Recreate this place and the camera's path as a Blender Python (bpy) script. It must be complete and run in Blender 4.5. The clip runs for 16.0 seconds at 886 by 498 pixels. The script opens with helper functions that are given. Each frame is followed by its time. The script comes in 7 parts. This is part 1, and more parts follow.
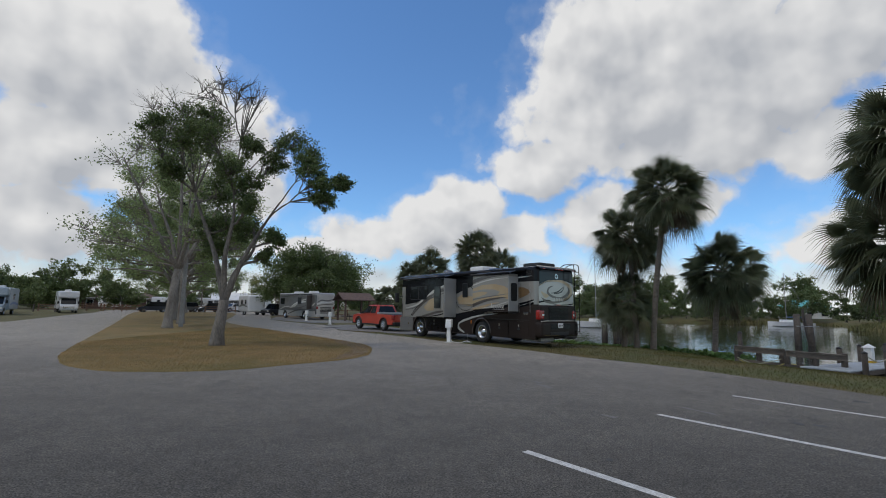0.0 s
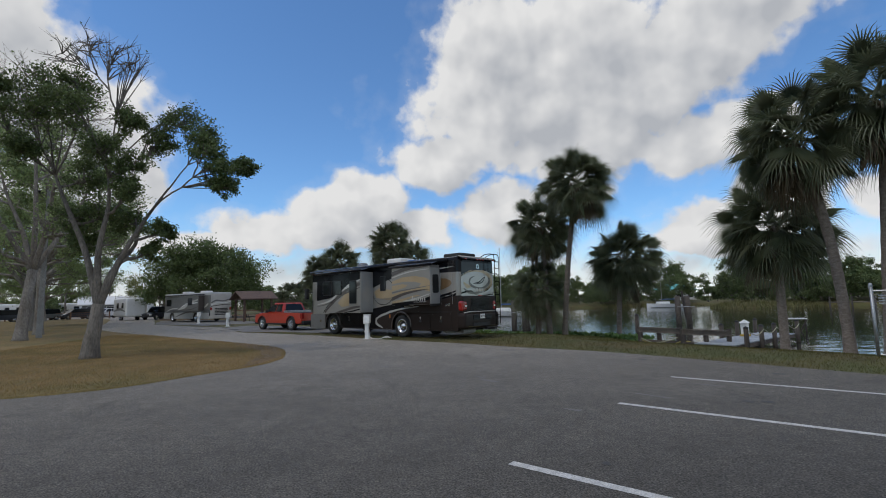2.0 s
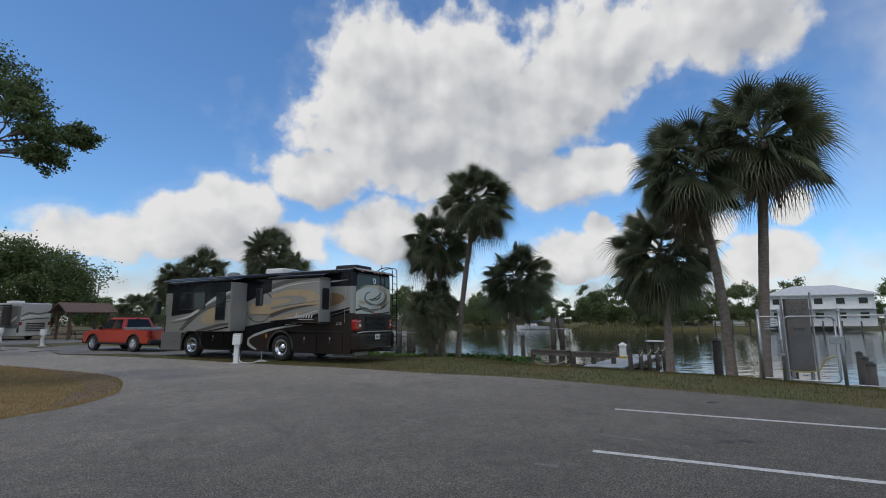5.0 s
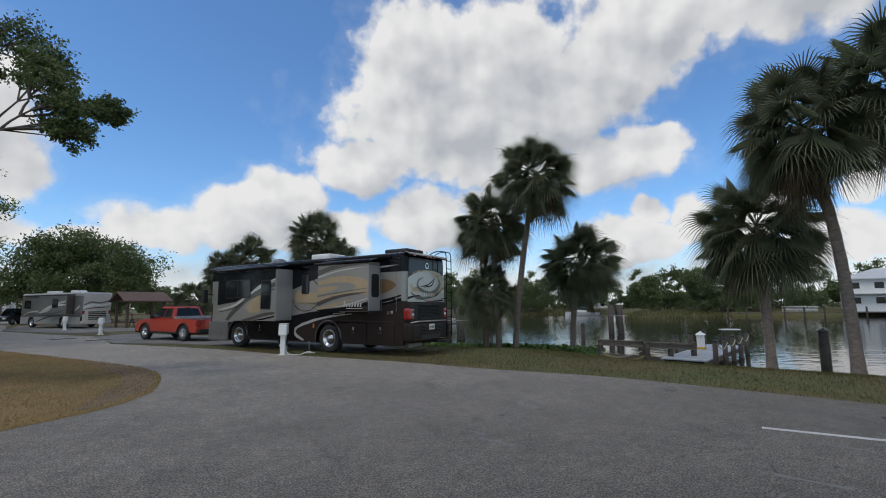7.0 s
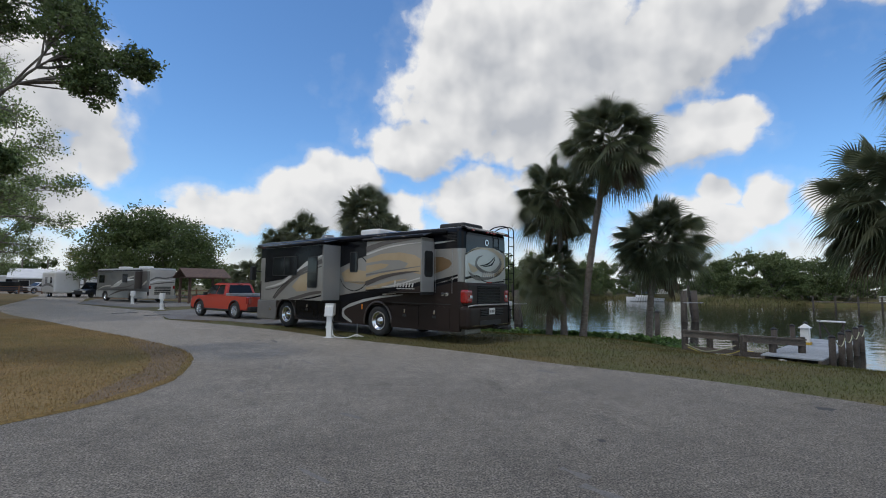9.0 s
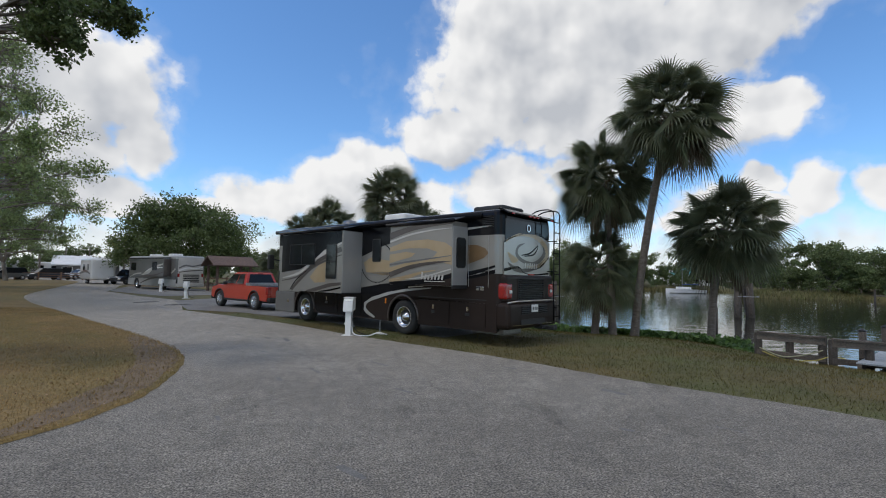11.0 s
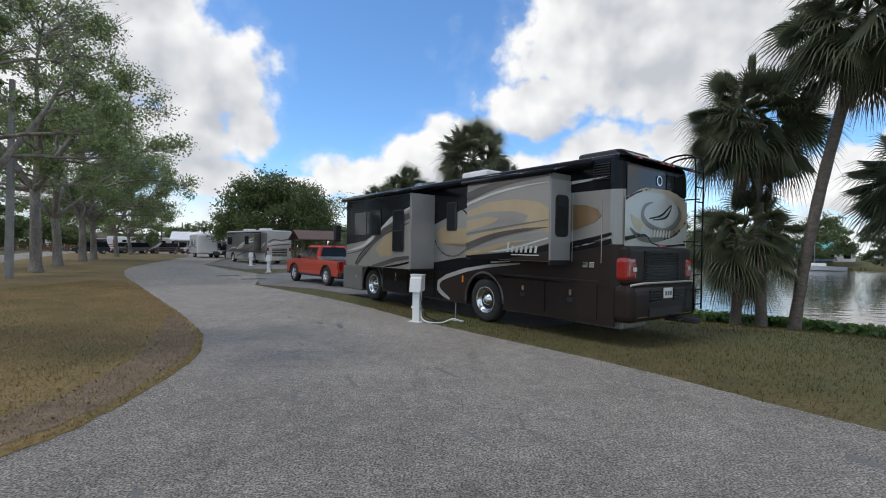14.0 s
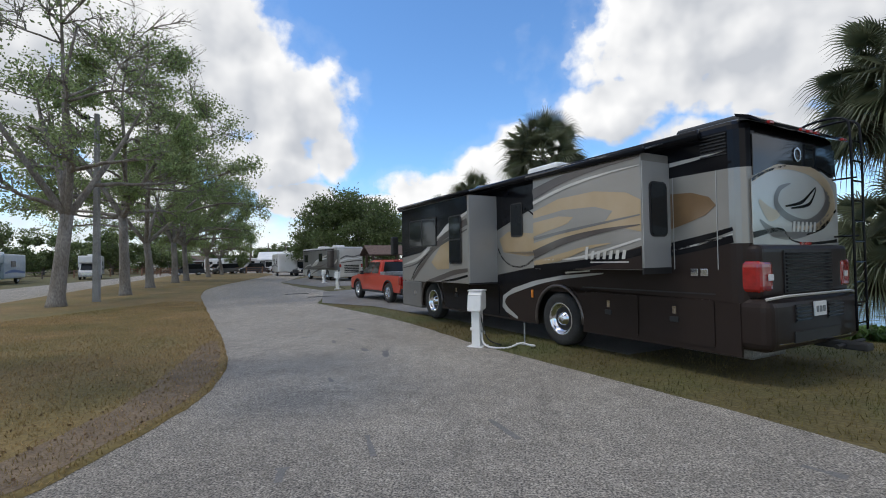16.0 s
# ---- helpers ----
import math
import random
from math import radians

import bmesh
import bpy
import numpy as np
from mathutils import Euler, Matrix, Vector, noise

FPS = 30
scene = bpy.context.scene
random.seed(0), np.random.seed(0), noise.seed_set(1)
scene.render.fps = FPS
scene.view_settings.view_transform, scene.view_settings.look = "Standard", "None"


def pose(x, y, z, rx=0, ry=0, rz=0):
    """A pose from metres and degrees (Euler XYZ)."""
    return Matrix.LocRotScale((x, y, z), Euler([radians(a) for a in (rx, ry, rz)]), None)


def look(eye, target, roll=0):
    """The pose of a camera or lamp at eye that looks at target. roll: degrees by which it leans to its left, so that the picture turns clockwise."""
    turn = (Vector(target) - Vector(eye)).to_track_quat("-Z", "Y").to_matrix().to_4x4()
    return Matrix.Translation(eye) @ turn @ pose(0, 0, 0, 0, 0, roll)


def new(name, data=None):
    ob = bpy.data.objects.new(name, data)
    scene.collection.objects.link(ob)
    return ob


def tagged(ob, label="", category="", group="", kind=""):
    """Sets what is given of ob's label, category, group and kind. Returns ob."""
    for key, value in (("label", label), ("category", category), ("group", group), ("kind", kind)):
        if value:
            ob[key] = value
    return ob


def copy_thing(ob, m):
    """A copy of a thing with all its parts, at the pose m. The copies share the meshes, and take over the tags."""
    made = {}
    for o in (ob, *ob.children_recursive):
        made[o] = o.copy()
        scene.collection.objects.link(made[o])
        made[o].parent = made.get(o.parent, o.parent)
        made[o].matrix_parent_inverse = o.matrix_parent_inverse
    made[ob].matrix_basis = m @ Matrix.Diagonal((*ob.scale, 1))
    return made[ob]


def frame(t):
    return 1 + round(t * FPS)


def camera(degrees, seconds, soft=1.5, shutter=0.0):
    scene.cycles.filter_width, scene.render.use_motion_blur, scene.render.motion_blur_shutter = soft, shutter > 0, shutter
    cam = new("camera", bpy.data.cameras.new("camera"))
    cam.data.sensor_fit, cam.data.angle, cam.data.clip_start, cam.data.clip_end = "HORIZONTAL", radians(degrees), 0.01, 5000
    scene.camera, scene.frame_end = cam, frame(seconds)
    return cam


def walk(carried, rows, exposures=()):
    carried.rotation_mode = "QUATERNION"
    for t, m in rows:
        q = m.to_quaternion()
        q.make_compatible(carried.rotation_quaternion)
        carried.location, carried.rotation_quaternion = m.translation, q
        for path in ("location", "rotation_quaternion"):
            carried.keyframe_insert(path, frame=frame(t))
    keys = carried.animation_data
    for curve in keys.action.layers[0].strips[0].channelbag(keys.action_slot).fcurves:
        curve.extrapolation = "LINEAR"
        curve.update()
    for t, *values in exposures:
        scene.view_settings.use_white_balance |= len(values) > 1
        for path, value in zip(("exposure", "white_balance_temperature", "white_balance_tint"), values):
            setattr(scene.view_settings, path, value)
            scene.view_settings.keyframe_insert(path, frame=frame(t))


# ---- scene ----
cam = camera(86.8, 16.0, soft=1.0)
PATH = [
    (0, (0.21, 0.091, 1.598), (0.192, 2.076, 1.847), 1.0),
    (0.5, (0.057, 0.347, 1.588), (0.16, 2.331, 1.818), -0.6),
    (1, (-0.161, 0.523, 1.593), (0.01, 2.506, 1.798), -1.6),
    (1.5, (-0.328, 0.755, 1.571), (-0.022, 2.72, 1.785), -1.2),
    (2, (-0.409, 1.099, 1.579), (-0.018, 3.047, 1.801), -1.3),
    (2.5, (-0.528, 1.376, 1.569), (-0.038, 3.299, 1.812), -1.2),
    (3, (-0.58, 1.704, 1.564), (0.014, 3.596, 1.825), -1.0),
    (3.5, (-0.573, 2.113, 1.577), (0.144, 3.959, 1.857), -0.8),
    (4, (-0.703, 2.476, 1.58), (0.136, 4.266, 1.884), -0.4),
    (4.2, (-0.699, 2.627, 1.57), (0.183, 4.395, 1.876), -0.3),
    (6.3, (-0.575, 4.322, 1.633), (0.262, 6.119, 1.901), -0.4),
    (6.5, (-0.533, 4.543, 1.649), (0.27, 6.356, 1.913), -0.3),
    (7, (-0.433, 5.027, 1.635), (0.286, 6.878, 1.876), -0.5),
    (7.5, (-0.287, 5.474, 1.66), (0.343, 7.359, 1.874), 0.0),
    (8, (-0.202, 5.922, 1.658), (0.37, 7.83, 1.849), 0.2),
    (8.5, (-0.102, 6.404, 1.624), (0.431, 8.323, 1.801), 0.4),
    (11, (0.382, 8.805, 1.725), (0.763, 10.765, 1.84), 1.1),
    (11.5, (0.516, 9.301, 1.711), (0.831, 11.273, 1.825), 1.1),
    (12, (0.666, 9.805, 1.685), (0.897, 11.789, 1.793), 1.4),
    (12.5, (0.726, 10.292, 1.692), (0.854, 12.286, 1.779), 1.2),
    (13, (0.767, 10.824, 1.704), (0.826, 12.823, 1.758), 1.2),
    (13.5, (0.825, 11.289, 1.696), (0.813, 13.289, 1.725), 1.4),
    (14, (0.857, 11.739, 1.664), (0.87, 13.739, 1.664), 1.1),
    (14.5, (0.937, 12.161, 1.642), (0.949, 14.16, 1.638), 0.6),
    (15, (1.011, 12.629, 1.637), (0.972, 14.629, 1.636), -0.2),
    (15.5, (1.041, 13.084, 1.638), (0.908, 15.079, 1.649), -0.8),
    (16, (1.12, 13.46, 1.637), (0.812, 15.436, 1.688), -0.9),
]
EXPOSURES = [(0.0, -0.28), (4.0, -0.30), (7.0, -0.22), (11.0, -0.06), (16.0, 0.12)]
walk(cam, [(t, look(eye, target, roll)) for t, eye, target, roll in PATH], EXPOSURES)

# ---------- world and light ----------
SUN_AZ, SUN_EL = -112.0, 60.0
world = bpy.data.worlds.new("sky")
scene.world = world
world.use_nodes = True
wn, wl = world.node_tree.nodes, world.node_tree.links
wn.clear()


def wmath(op, a, b=None, clamp=False):
    n = wn.new("ShaderNodeMath")
    n.operation, n.use_clamp = op, clamp
    for i, v in enumerate((a, b)):
        if v is None:
            continue
        if isinstance(v, (int, float)):
            n.inputs[i].default_value = v
        else:
            wl.new(v, n.inputs[i])
    return n.outputs[0]


def wvec(op, a, b=None):
    n = wn.new("ShaderNodeVectorMath")
    n.operation = op
    for i, v in enumerate((a, b)):
        if v is None:
            continue
        if isinstance(v, tuple):
            n.inputs[i].default_value = v
        else:
            wl.new(v, n.inputs[i])
    return n.outputs["Value"] if op == "LENGTH" else n.outputs[0]


def wnoise(vec, scale, detail, rough=0.55):
    n = wn.new("ShaderNodeTexNoise")
    n.inputs["Scale"].default_value, n.inputs["Detail"].default_value = scale, detail
    n.inputs["Roughness"].default_value = rough
    wl.new(vec, n.inputs["Vector"])
    return n.outputs["Fac"], n.outputs["Color"]


sky = wn.new("ShaderNodeTexSky")
sky.sky_type, sky.sun_disc = "NISHITA", False
sky.sun_elevation, sky.sun_rotation = radians(SUN_EL), radians(SUN_AZ)
sky.air_density, sky.dust_density, sky.ozone_density = 1.0, 0.1, 3.5
tc = wn.new("ShaderNodeTexCoord").outputs["Generated"]
sep = wn.new("ShaderNodeSeparateXYZ")
wl.new(tc, sep.inputs[0])
DEG = 57.29578
az = wmath("MULTIPLY", wmath("ARCTAN2", sep.outputs[0], sep.outputs[1]), DEG)
el = wmath("MULTIPLY", wmath("ARCSINE", sep.outputs[2]), DEG)
flat = wn.new("ShaderNodeCombineXYZ")
wl.new(az, flat.inputs[0]), wl.new(el, flat.inputs[1])
# cumulus banks and small puffs: azimuth, elevation, half-width, half-height, in degrees
BANKS = [
    (18.4, 29, 7, 5.7), (29.9, 28.6, 7.5, 6), (22.5, 22.5, 13, 4.8), (33.7, 22.2, 8.2, 5.4), (45.9, 29.8, 7.9, 4.6), (40.6, 25.6, 7.1, 4.7),
    (28, 17.5, 9.8, 3), (11.3, 16.9, 5.9, 2.7), (-2.7, 10.9, 4.1, 2.4), (2.1, 12.5, 5, 2.9), (-0.9, 8.4, 12.9, 2.2), (19.6, 10.2, 5.6, 3.4),
    (41.4, 16.4, 5.9, 2.7), (41.5, 7.3, 5.5, 2.6), (-41.3, 22.6, 8.6, 5.2), (-35.2, 27.2, 4.6, 3.5), (-42.3, 14, 6.1, 4), (-36.6, 17.4, 5.1, 4.8),
    (-41.7, 6.8, 6.7, 3.1), (-26.2, 18, 5.4, 4.5), (-33.3, 20.3, 6.9, 6.2), (-29.4, 11.9, 5.5, 3.4), (-56, 20, 10, 12), (60, 31, 8, 5),
]
PUFFS = [
    (-11.8, 7.8, 3.4, 1.4), (8.6, 9.8, 3.7, 1.9), (27.3, 12.4, 3.5, 2.4), (46.9, 17.9, 2.6, 1.5), (55.9, 9.1, 2.8, 2),
    (62.2, 6.1, 3.2, 2.3), (59.6, 5.1, 2.6, 1.7), (64.3, 10.5, 1.5, 1.3), (-16.3, 6.7, 3.9, 1.2), (54.4, 28.9, 2.4, 2),
    (-22.2, 12.6, 2.6, 2.3), (-25.2, 7.5, 4.7, 1.8), (49.6, 9, 2.4, 2.2), (44.9, 10.6, 1.8, 1.1),
]


def cloud_field(vec, shapes):
    """How deep a direction lies within the nearest cloud."""
    near = None
    for a, e, w, h in shapes:
        d = wvec("LENGTH", wvec("DIVIDE", wvec("SUBTRACT", vec, (a, e, 0)), (w * 1.12, h * 1.12, 1)))
        near = d if near is None else wmath("MINIMUM", near, d)
    return wmath("SUBTRACT", 1.0, near)


warp = wnoise(flat.outputs[0], 0.16, 4, 0.55)[1]
warp = wvec("MULTIPLY", wvec("SUBTRACT", warp, (0.5, 0.5, 0.5)), (5, 3.6, 0))
wander = wvec("ADD", flat.outputs[0], warp)
fluff = wnoise(flat.outputs[0], 0.3, 6, 0.5)[0]
# the same noise a little nearer to the sun, for the shaded sides
toward_sun = wvec("ADD", flat.outputs[0], (-1.3, 1.7, 0))
fluff_sun = wnoise(toward_sun, 0.3, 2, 0.4)[0]
field = wmath("MAXIMUM", cloud_field(wander, BANKS), cloud_field(wander, PUFFS))
field_up = cloud_field(wvec("ADD", wander, (-2.0, 3.2, 0)), BANKS)
body = wmath("ADD", field, wmath("MULTIPLY", wmath("SUBTRACT", fluff, 0.5), 1.3))
cover = wmath("MULTIPLY", wmath("ADD", body, 0.2), 3.0, True)
# thin veil at the rims and low haze
veil = wmath("MULTIPLY", wmath("ADD", wmath("ADD", field, wmath("MULTIPLY", wmath("SUBTRACT", fluff, 0.5), 1.6)), 0.5), 0.5, True)
haze = wmath("MULTIPLY", wmath("SUBTRACT", 8.0, wmath("ADD", el, wmath("MULTIPLY", wmath("SUBTRACT", fluff, 0.5), 9.0))), 0.2, True)
cover = wmath("MAXIMUM", wmath("MAXIMUM", cover, wmath("MULTIPLY", veil, 0.5)), wmath("MULTIPLY", haze, 0.85))
# clouds of the unseen half of the sky
back = wnoise(tc, 2.6, 5, 0.55)[0]
behind = wmath("MULTIPLY", wmath("SUBTRACT", wmath("ABSOLUTE", az), 66.0), 0.06, True)
high = wmath("MULTIPLY", wmath("SUBTRACT", el, 42.0), 0.08, True)
away = wmath("MAXIMUM", behind, high)
cover_back = wmath("MULTIPLY", wmath("SUBTRACT", back, 0.42), 7.0, True)
mixback = wn.new("ShaderNodeMix")
mixback.data_type = "FLOAT"
wl.new(away, mixback.inputs[0]), wl.new(cover, mixback.inputs[2]), wl.new(cover_back, mixback.inputs[3])
# bright rims towards the sun, grey undersides
under = wmath("MULTIPLY", wmath("ADD", field_up, 0.2), 0.78, True)
relief = wmath("MULTIPLY", wmath("SUBTRACT", wnoise(flat.outputs[0], 0.3, 2, 0.4)[0], fluff_sun), 1.1)
shade = wmath("ADD", wmath("SUBTRACT", 0.95, under), relief, True)
ccol = wn.new("ShaderNodeMix")
ccol.data_type = "RGBA"
ccol.inputs[6].default_value, ccol.inputs[7].default_value = (5.3, 5.55, 6.0, 1), (9.3, 9.3, 9.3, 1)
wl.new(shade, ccol.inputs[0])
skyc = wn.new("ShaderNodeMix")
skyc.data_type, skyc.blend_type = "RGBA", "MULTIPLY"
skyc.inputs[0].default_value = 1.0
skyc.inputs[7].default_value = (1.22, 1.62, 1.92, 1)
wl.new(sky.outputs[0], skyc.inputs[6])
full = wn.new("ShaderNodeMix")
full.data_type = "RGBA"
wl.new(mixback.outputs[0], full.inputs[0]), wl.new(skyc.outputs[2], full.inputs[6]), wl.new(ccol.outputs[2], full.inputs[7])
bg = wn.new("ShaderNodeBackground")
bg.inputs[1].default_value = 0.1
wl.new(full.outputs[2], bg.inputs[0])
wo = wn.new("ShaderNodeOutputWorld")
wl.new(bg.outputs[0], wo.inputs[0])

sun = new("sun", bpy.data.lights.new("sun", "SUN"))
sun.data.energy, sun.data.angle, sun.data.color = 1.1, radians(11), (1.0, 0.95, 0.88)
_a, _e = radians(SUN_AZ), radians(SUN_EL)
sun.matrix_world = look((0, 0, 0), (-math.sin(_a) * math.cos(_e), -math.cos(_a) * math.cos(_e), -math.sin(_e)))

# ---------- materials ----------


def mat(name, c1, c2=None, rough=0.6, metal=0.0, scale=4.0, fine=0.0, bump=0.0, island=0.0, coat=0.0, obj_rand=0.0, detail=4.0, c3=None, scale3=0.3, fac3=0.5, stretch=None, glow_through=0.0, speck=(0.68, 1.3), crisp=0.2):
    """A surface with a coarse and a fine variation and a fine relief."""
    m = bpy.data.materials.new(name)
    m.use_nodes = True
    n, l = m.node_tree.nodes, m.node_tree.links
    b = n["Principled BSDF"]
    b.inputs["Roughness"].default_value, b.inputs["Metallic"].default_value = rough, metal
    b.inputs["Coat Weight"].default_value = coat
    b.inputs["Coat Roughness"].default_value = 0.06
    c2 = c2 or tuple(min(1, x * 0.8) for x in c1)
    geo = n.new("ShaderNodeTexCoord").outputs["Object"]
    if stretch:
        mp = n.new("ShaderNodeMapping")
        mp.inputs["Scale"].default_value = stretch
        l.new(geo, mp.inputs[0])
        geo = mp.outputs[0]
    nz = n.new("ShaderNodeTexNoise")
    nz.inputs["Scale"].default_value, nz.inputs["Detail"].default_value, nz.inputs["Roughness"].default_value = scale, detail, 0.6
    l.new(geo, nz.inputs["Vector"])
    ramp = n.new("ShaderNodeMapRange")
    ramp.inputs[1].default_value, ramp.inputs[2].default_value = 0.32, 0.68
    l.new(nz.outputs["Fac"], ramp.inputs[0])
    mix = n.new("ShaderNodeMix")
    mix.data_type = "RGBA"
    mix.inputs[6].default_value, mix.inputs[7].default_value = (*c1, 1), (*c2, 1)
    l.new(ramp.outputs[0], mix.inputs[0])
    out = mix.outputs[2]
    if c3:
        n3 = n.new("ShaderNodeTexNoise")
        n3.inputs["Scale"].default_value, n3.inputs["Detail"].default_value = scale3, 5
        l.new(geo, n3.inputs["Vector"])
        r3 = n.new("ShaderNodeMapRange")
        r3.inputs[1].default_value, r3.inputs[2].default_value, r3.inputs[4].default_value = 0.42, 0.66, fac3
        l.new(n3.outputs["Fac"], r3.inputs[0])
        m3 = n.new("ShaderNodeMix")
        m3.data_type = "RGBA"
        m3.inputs[7].default_value = (*c3, 1)
        l.new(r3.outputs[0], m3.inputs[0]), l.new(out, m3.inputs[6])
        out = m3.outputs[2]
    if fine:
        nf = n.new("ShaderNodeTexNoise")
        nf.inputs["Scale"].default_value, nf.inputs["Detail"].default_value = fine, 3
        l.new(geo, nf.inputs["Vector"])
        rf = n.new("ShaderNodeMapRange")
        rf.inputs[1].default_value, rf.inputs[2].default_value = 0.5 - crisp, 0.5 + crisp
        rf.inputs[3].default_value, rf.inputs[4].default_value = speck
        l.new(nf.outputs["Fac"], rf.inputs[0])
        mf = n.new("ShaderNodeMix")
        mf.data_type, mf.blend_type = "RGBA", "MULTIPLY"
        mf.inputs[0].default_value = 1.0
        l.new(out, mf.inputs[6]), l.new(rf.outputs[0], mf.inputs[7])
        out = mf.outputs[2]
    for amount, source in ((island, "geo"), (obj_rand, "obj")):
        if amount:
            g = n.new("ShaderNodeNewGeometry").outputs["Random Per Island"] if source == "geo" else n.new("ShaderNodeObjectInfo").outputs["Random"]
            rr = n.new("ShaderNodeMapRange")
            rr.inputs[3].default_value, rr.inputs[4].default_value = 1 - amount, 1 + amount
            l.new(g, rr.inputs[0])
            mi = n.new("ShaderNodeMix")
            mi.data_type, mi.blend_type = "RGBA", "MULTIPLY"
            mi.inputs[0].default_value = 1.0
            l.new(out, mi.inputs[6]), l.new(rr.outputs[0], mi.inputs[7])
            out = mi.outputs[2]
    l.new(out, b.inputs["Base Color"])
    if glow_through:
        tr, ms = n.new("ShaderNodeBsdfTranslucent"), n.new("ShaderNodeMixShader")
        ms.inputs[0].default_value = glow_through
        l.new(out, tr.inputs[0]), l.new(b.outputs[0], ms.inputs[1]), l.new(tr.outputs[0], ms.inputs[2])
        l.new(ms.outputs[0], n["Material Output"].inputs[0])
    if bump:
        bp = n.new("ShaderNodeBump")
        bp.inputs["Strength"].default_value, bp.inputs["Distance"].default_value = bump, 0.02
        nb = n.new("ShaderNodeTexNoise")
        nb.inputs["Scale"].default_value, nb.inputs["Detail"].default_value = (fine or scale * 6), 4
        l.new(geo, nb.inputs["Vector"])
        l.new(nb.outputs["Fac"], bp.inputs["Height"])
        l.new(bp.outputs[0], b.inputs["Normal"])
    return m


def asphalt():
    """Weathered road asphalt: pale worn surface, coarse grit, smudges, fine cracks; dimmer near-end light painted in.
    """
    m = mat("asphalt", (0.318, 0.288, 0.242), (0.258, 0.232, 0.195), 0.9, scale=0.4, fine=58, bump=0.35, detail=8, c3=(0.212, 0.192, 0.162), scale3=1.3, fac3=0.45, speck=(0.35, 1.65), crisp=0.13)
    n, l = m.node_tree.nodes, m.node_tree.links
    b = n["Principled BSDF"]
    out = b.inputs["Base Color"].links[0].from_socket
    co = n.new("ShaderNodeTexCoord").outputs["Object"]

    def node(kind, **k):
        q = n.new(kind)
        for key, v in k.items():
            q.inputs[key].default_value = v
        return q

    def ranged(src, a, c, lo, hi):
        q = n.new("ShaderNodeMapRange")
        for i, v in enumerate((a, c, lo, hi)):
            q.inputs[i + 1].default_value = v
        l.new(src, q.inputs[0])
        return q.outputs[0]

    def times(src, fac):
        q = n.new("ShaderNodeMix")
        q.data_type, q.blend_type = "RGBA", "MULTIPLY"
        q.inputs[0].default_value = 1.0
        l.new(src, q.inputs[6]), l.new(fac, q.inputs[7])
        return q.outputs[2]

    # pebbly grit and hand-sized mottling
    for sc, a, c, lo, hi in ((30.0, 0.38, 0.62, 0.72, 1.26), (13.0, 0.38, 0.62, 0.84, 1.15), (4.2, 0.34, 0.66, 0.84, 1.13)):
        z = node("ShaderNodeTexNoise", Scale=sc, Detail=4.0, Roughness=0.65)
        l.new(co, z.inputs["Vector"])
        out = times(out, ranged(z.outputs["Fac"], a, c, lo, hi))
    # dark smudges drawn out along the way
    mp = n.new("ShaderNodeMapping")
    mp.inputs["Rotation"].default_value, mp.inputs["Scale"].default_value = (0, 0, radians(-32)), (1.7, 0.45, 1)
    l.new(co, mp.inputs[0])
    z = node("ShaderNodeTexNoise", Scale=1.1, Detail=6.0, Roughness=0.68)
    l.new(mp.outputs[0], z.inputs["Vector"])
    out = times(out, ranged(z.outputs["Fac"], 0.58, 0.70, 1.0, 0.72))
    # fine cracks, only here and there
    wv = node("ShaderNodeTexNoise", Scale=1.4, Detail=3.0)
    l.new(co, wv.inputs["Vector"])
    ad = n.new("ShaderNodeVectorMath")
    ad.operation = "MULTIPLY_ADD"
    ad.inputs[1].default_value = (0.7, 0.7, 0)
    l.new(wv.outputs["Color"], ad.inputs[0]), l.new(co, ad.inputs[2])
    vo = n.new("ShaderNodeTexVoronoi")
    vo.feature = "DISTANCE_TO_EDGE"
    vo.inputs["Scale"].default_value = 0.3
    l.new(ad.outputs[0], vo.inputs["Vector"])
    ck = node("ShaderNodeTexNoise", Scale=0.35, Detail=2.0)
    l.new(co, ck.inputs["Vector"])
    some = ranged(ck.outputs["Fac"], 0.52, 0.62, 0.0, 1.0)
    line = ranged(vo.outputs["Distance"], 0.0008, 0.0028, 0.38, 0.0)
    mu = n.new("ShaderNodeMath")
    mu.operation = "MULTIPLY"
    l.new(some, mu.inputs[0]), l.new(line, mu.inputs[1])
    iv = n.new("ShaderNodeMath")
    iv.operation = "SUBTRACT"
    iv.inputs[0].default_value = 1.0
    l.new(mu.outputs[0], iv.inputs[1])
    out = times(out, iv.outputs[0])
    # darkened towards low y: dimmer light near the walk's start put into the colour
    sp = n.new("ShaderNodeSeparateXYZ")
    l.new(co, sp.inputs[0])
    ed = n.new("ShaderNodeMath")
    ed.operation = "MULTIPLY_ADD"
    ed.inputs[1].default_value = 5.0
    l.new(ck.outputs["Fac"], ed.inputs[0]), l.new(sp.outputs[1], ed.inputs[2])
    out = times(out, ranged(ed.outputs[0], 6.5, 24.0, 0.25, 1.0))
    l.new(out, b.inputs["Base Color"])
    return m


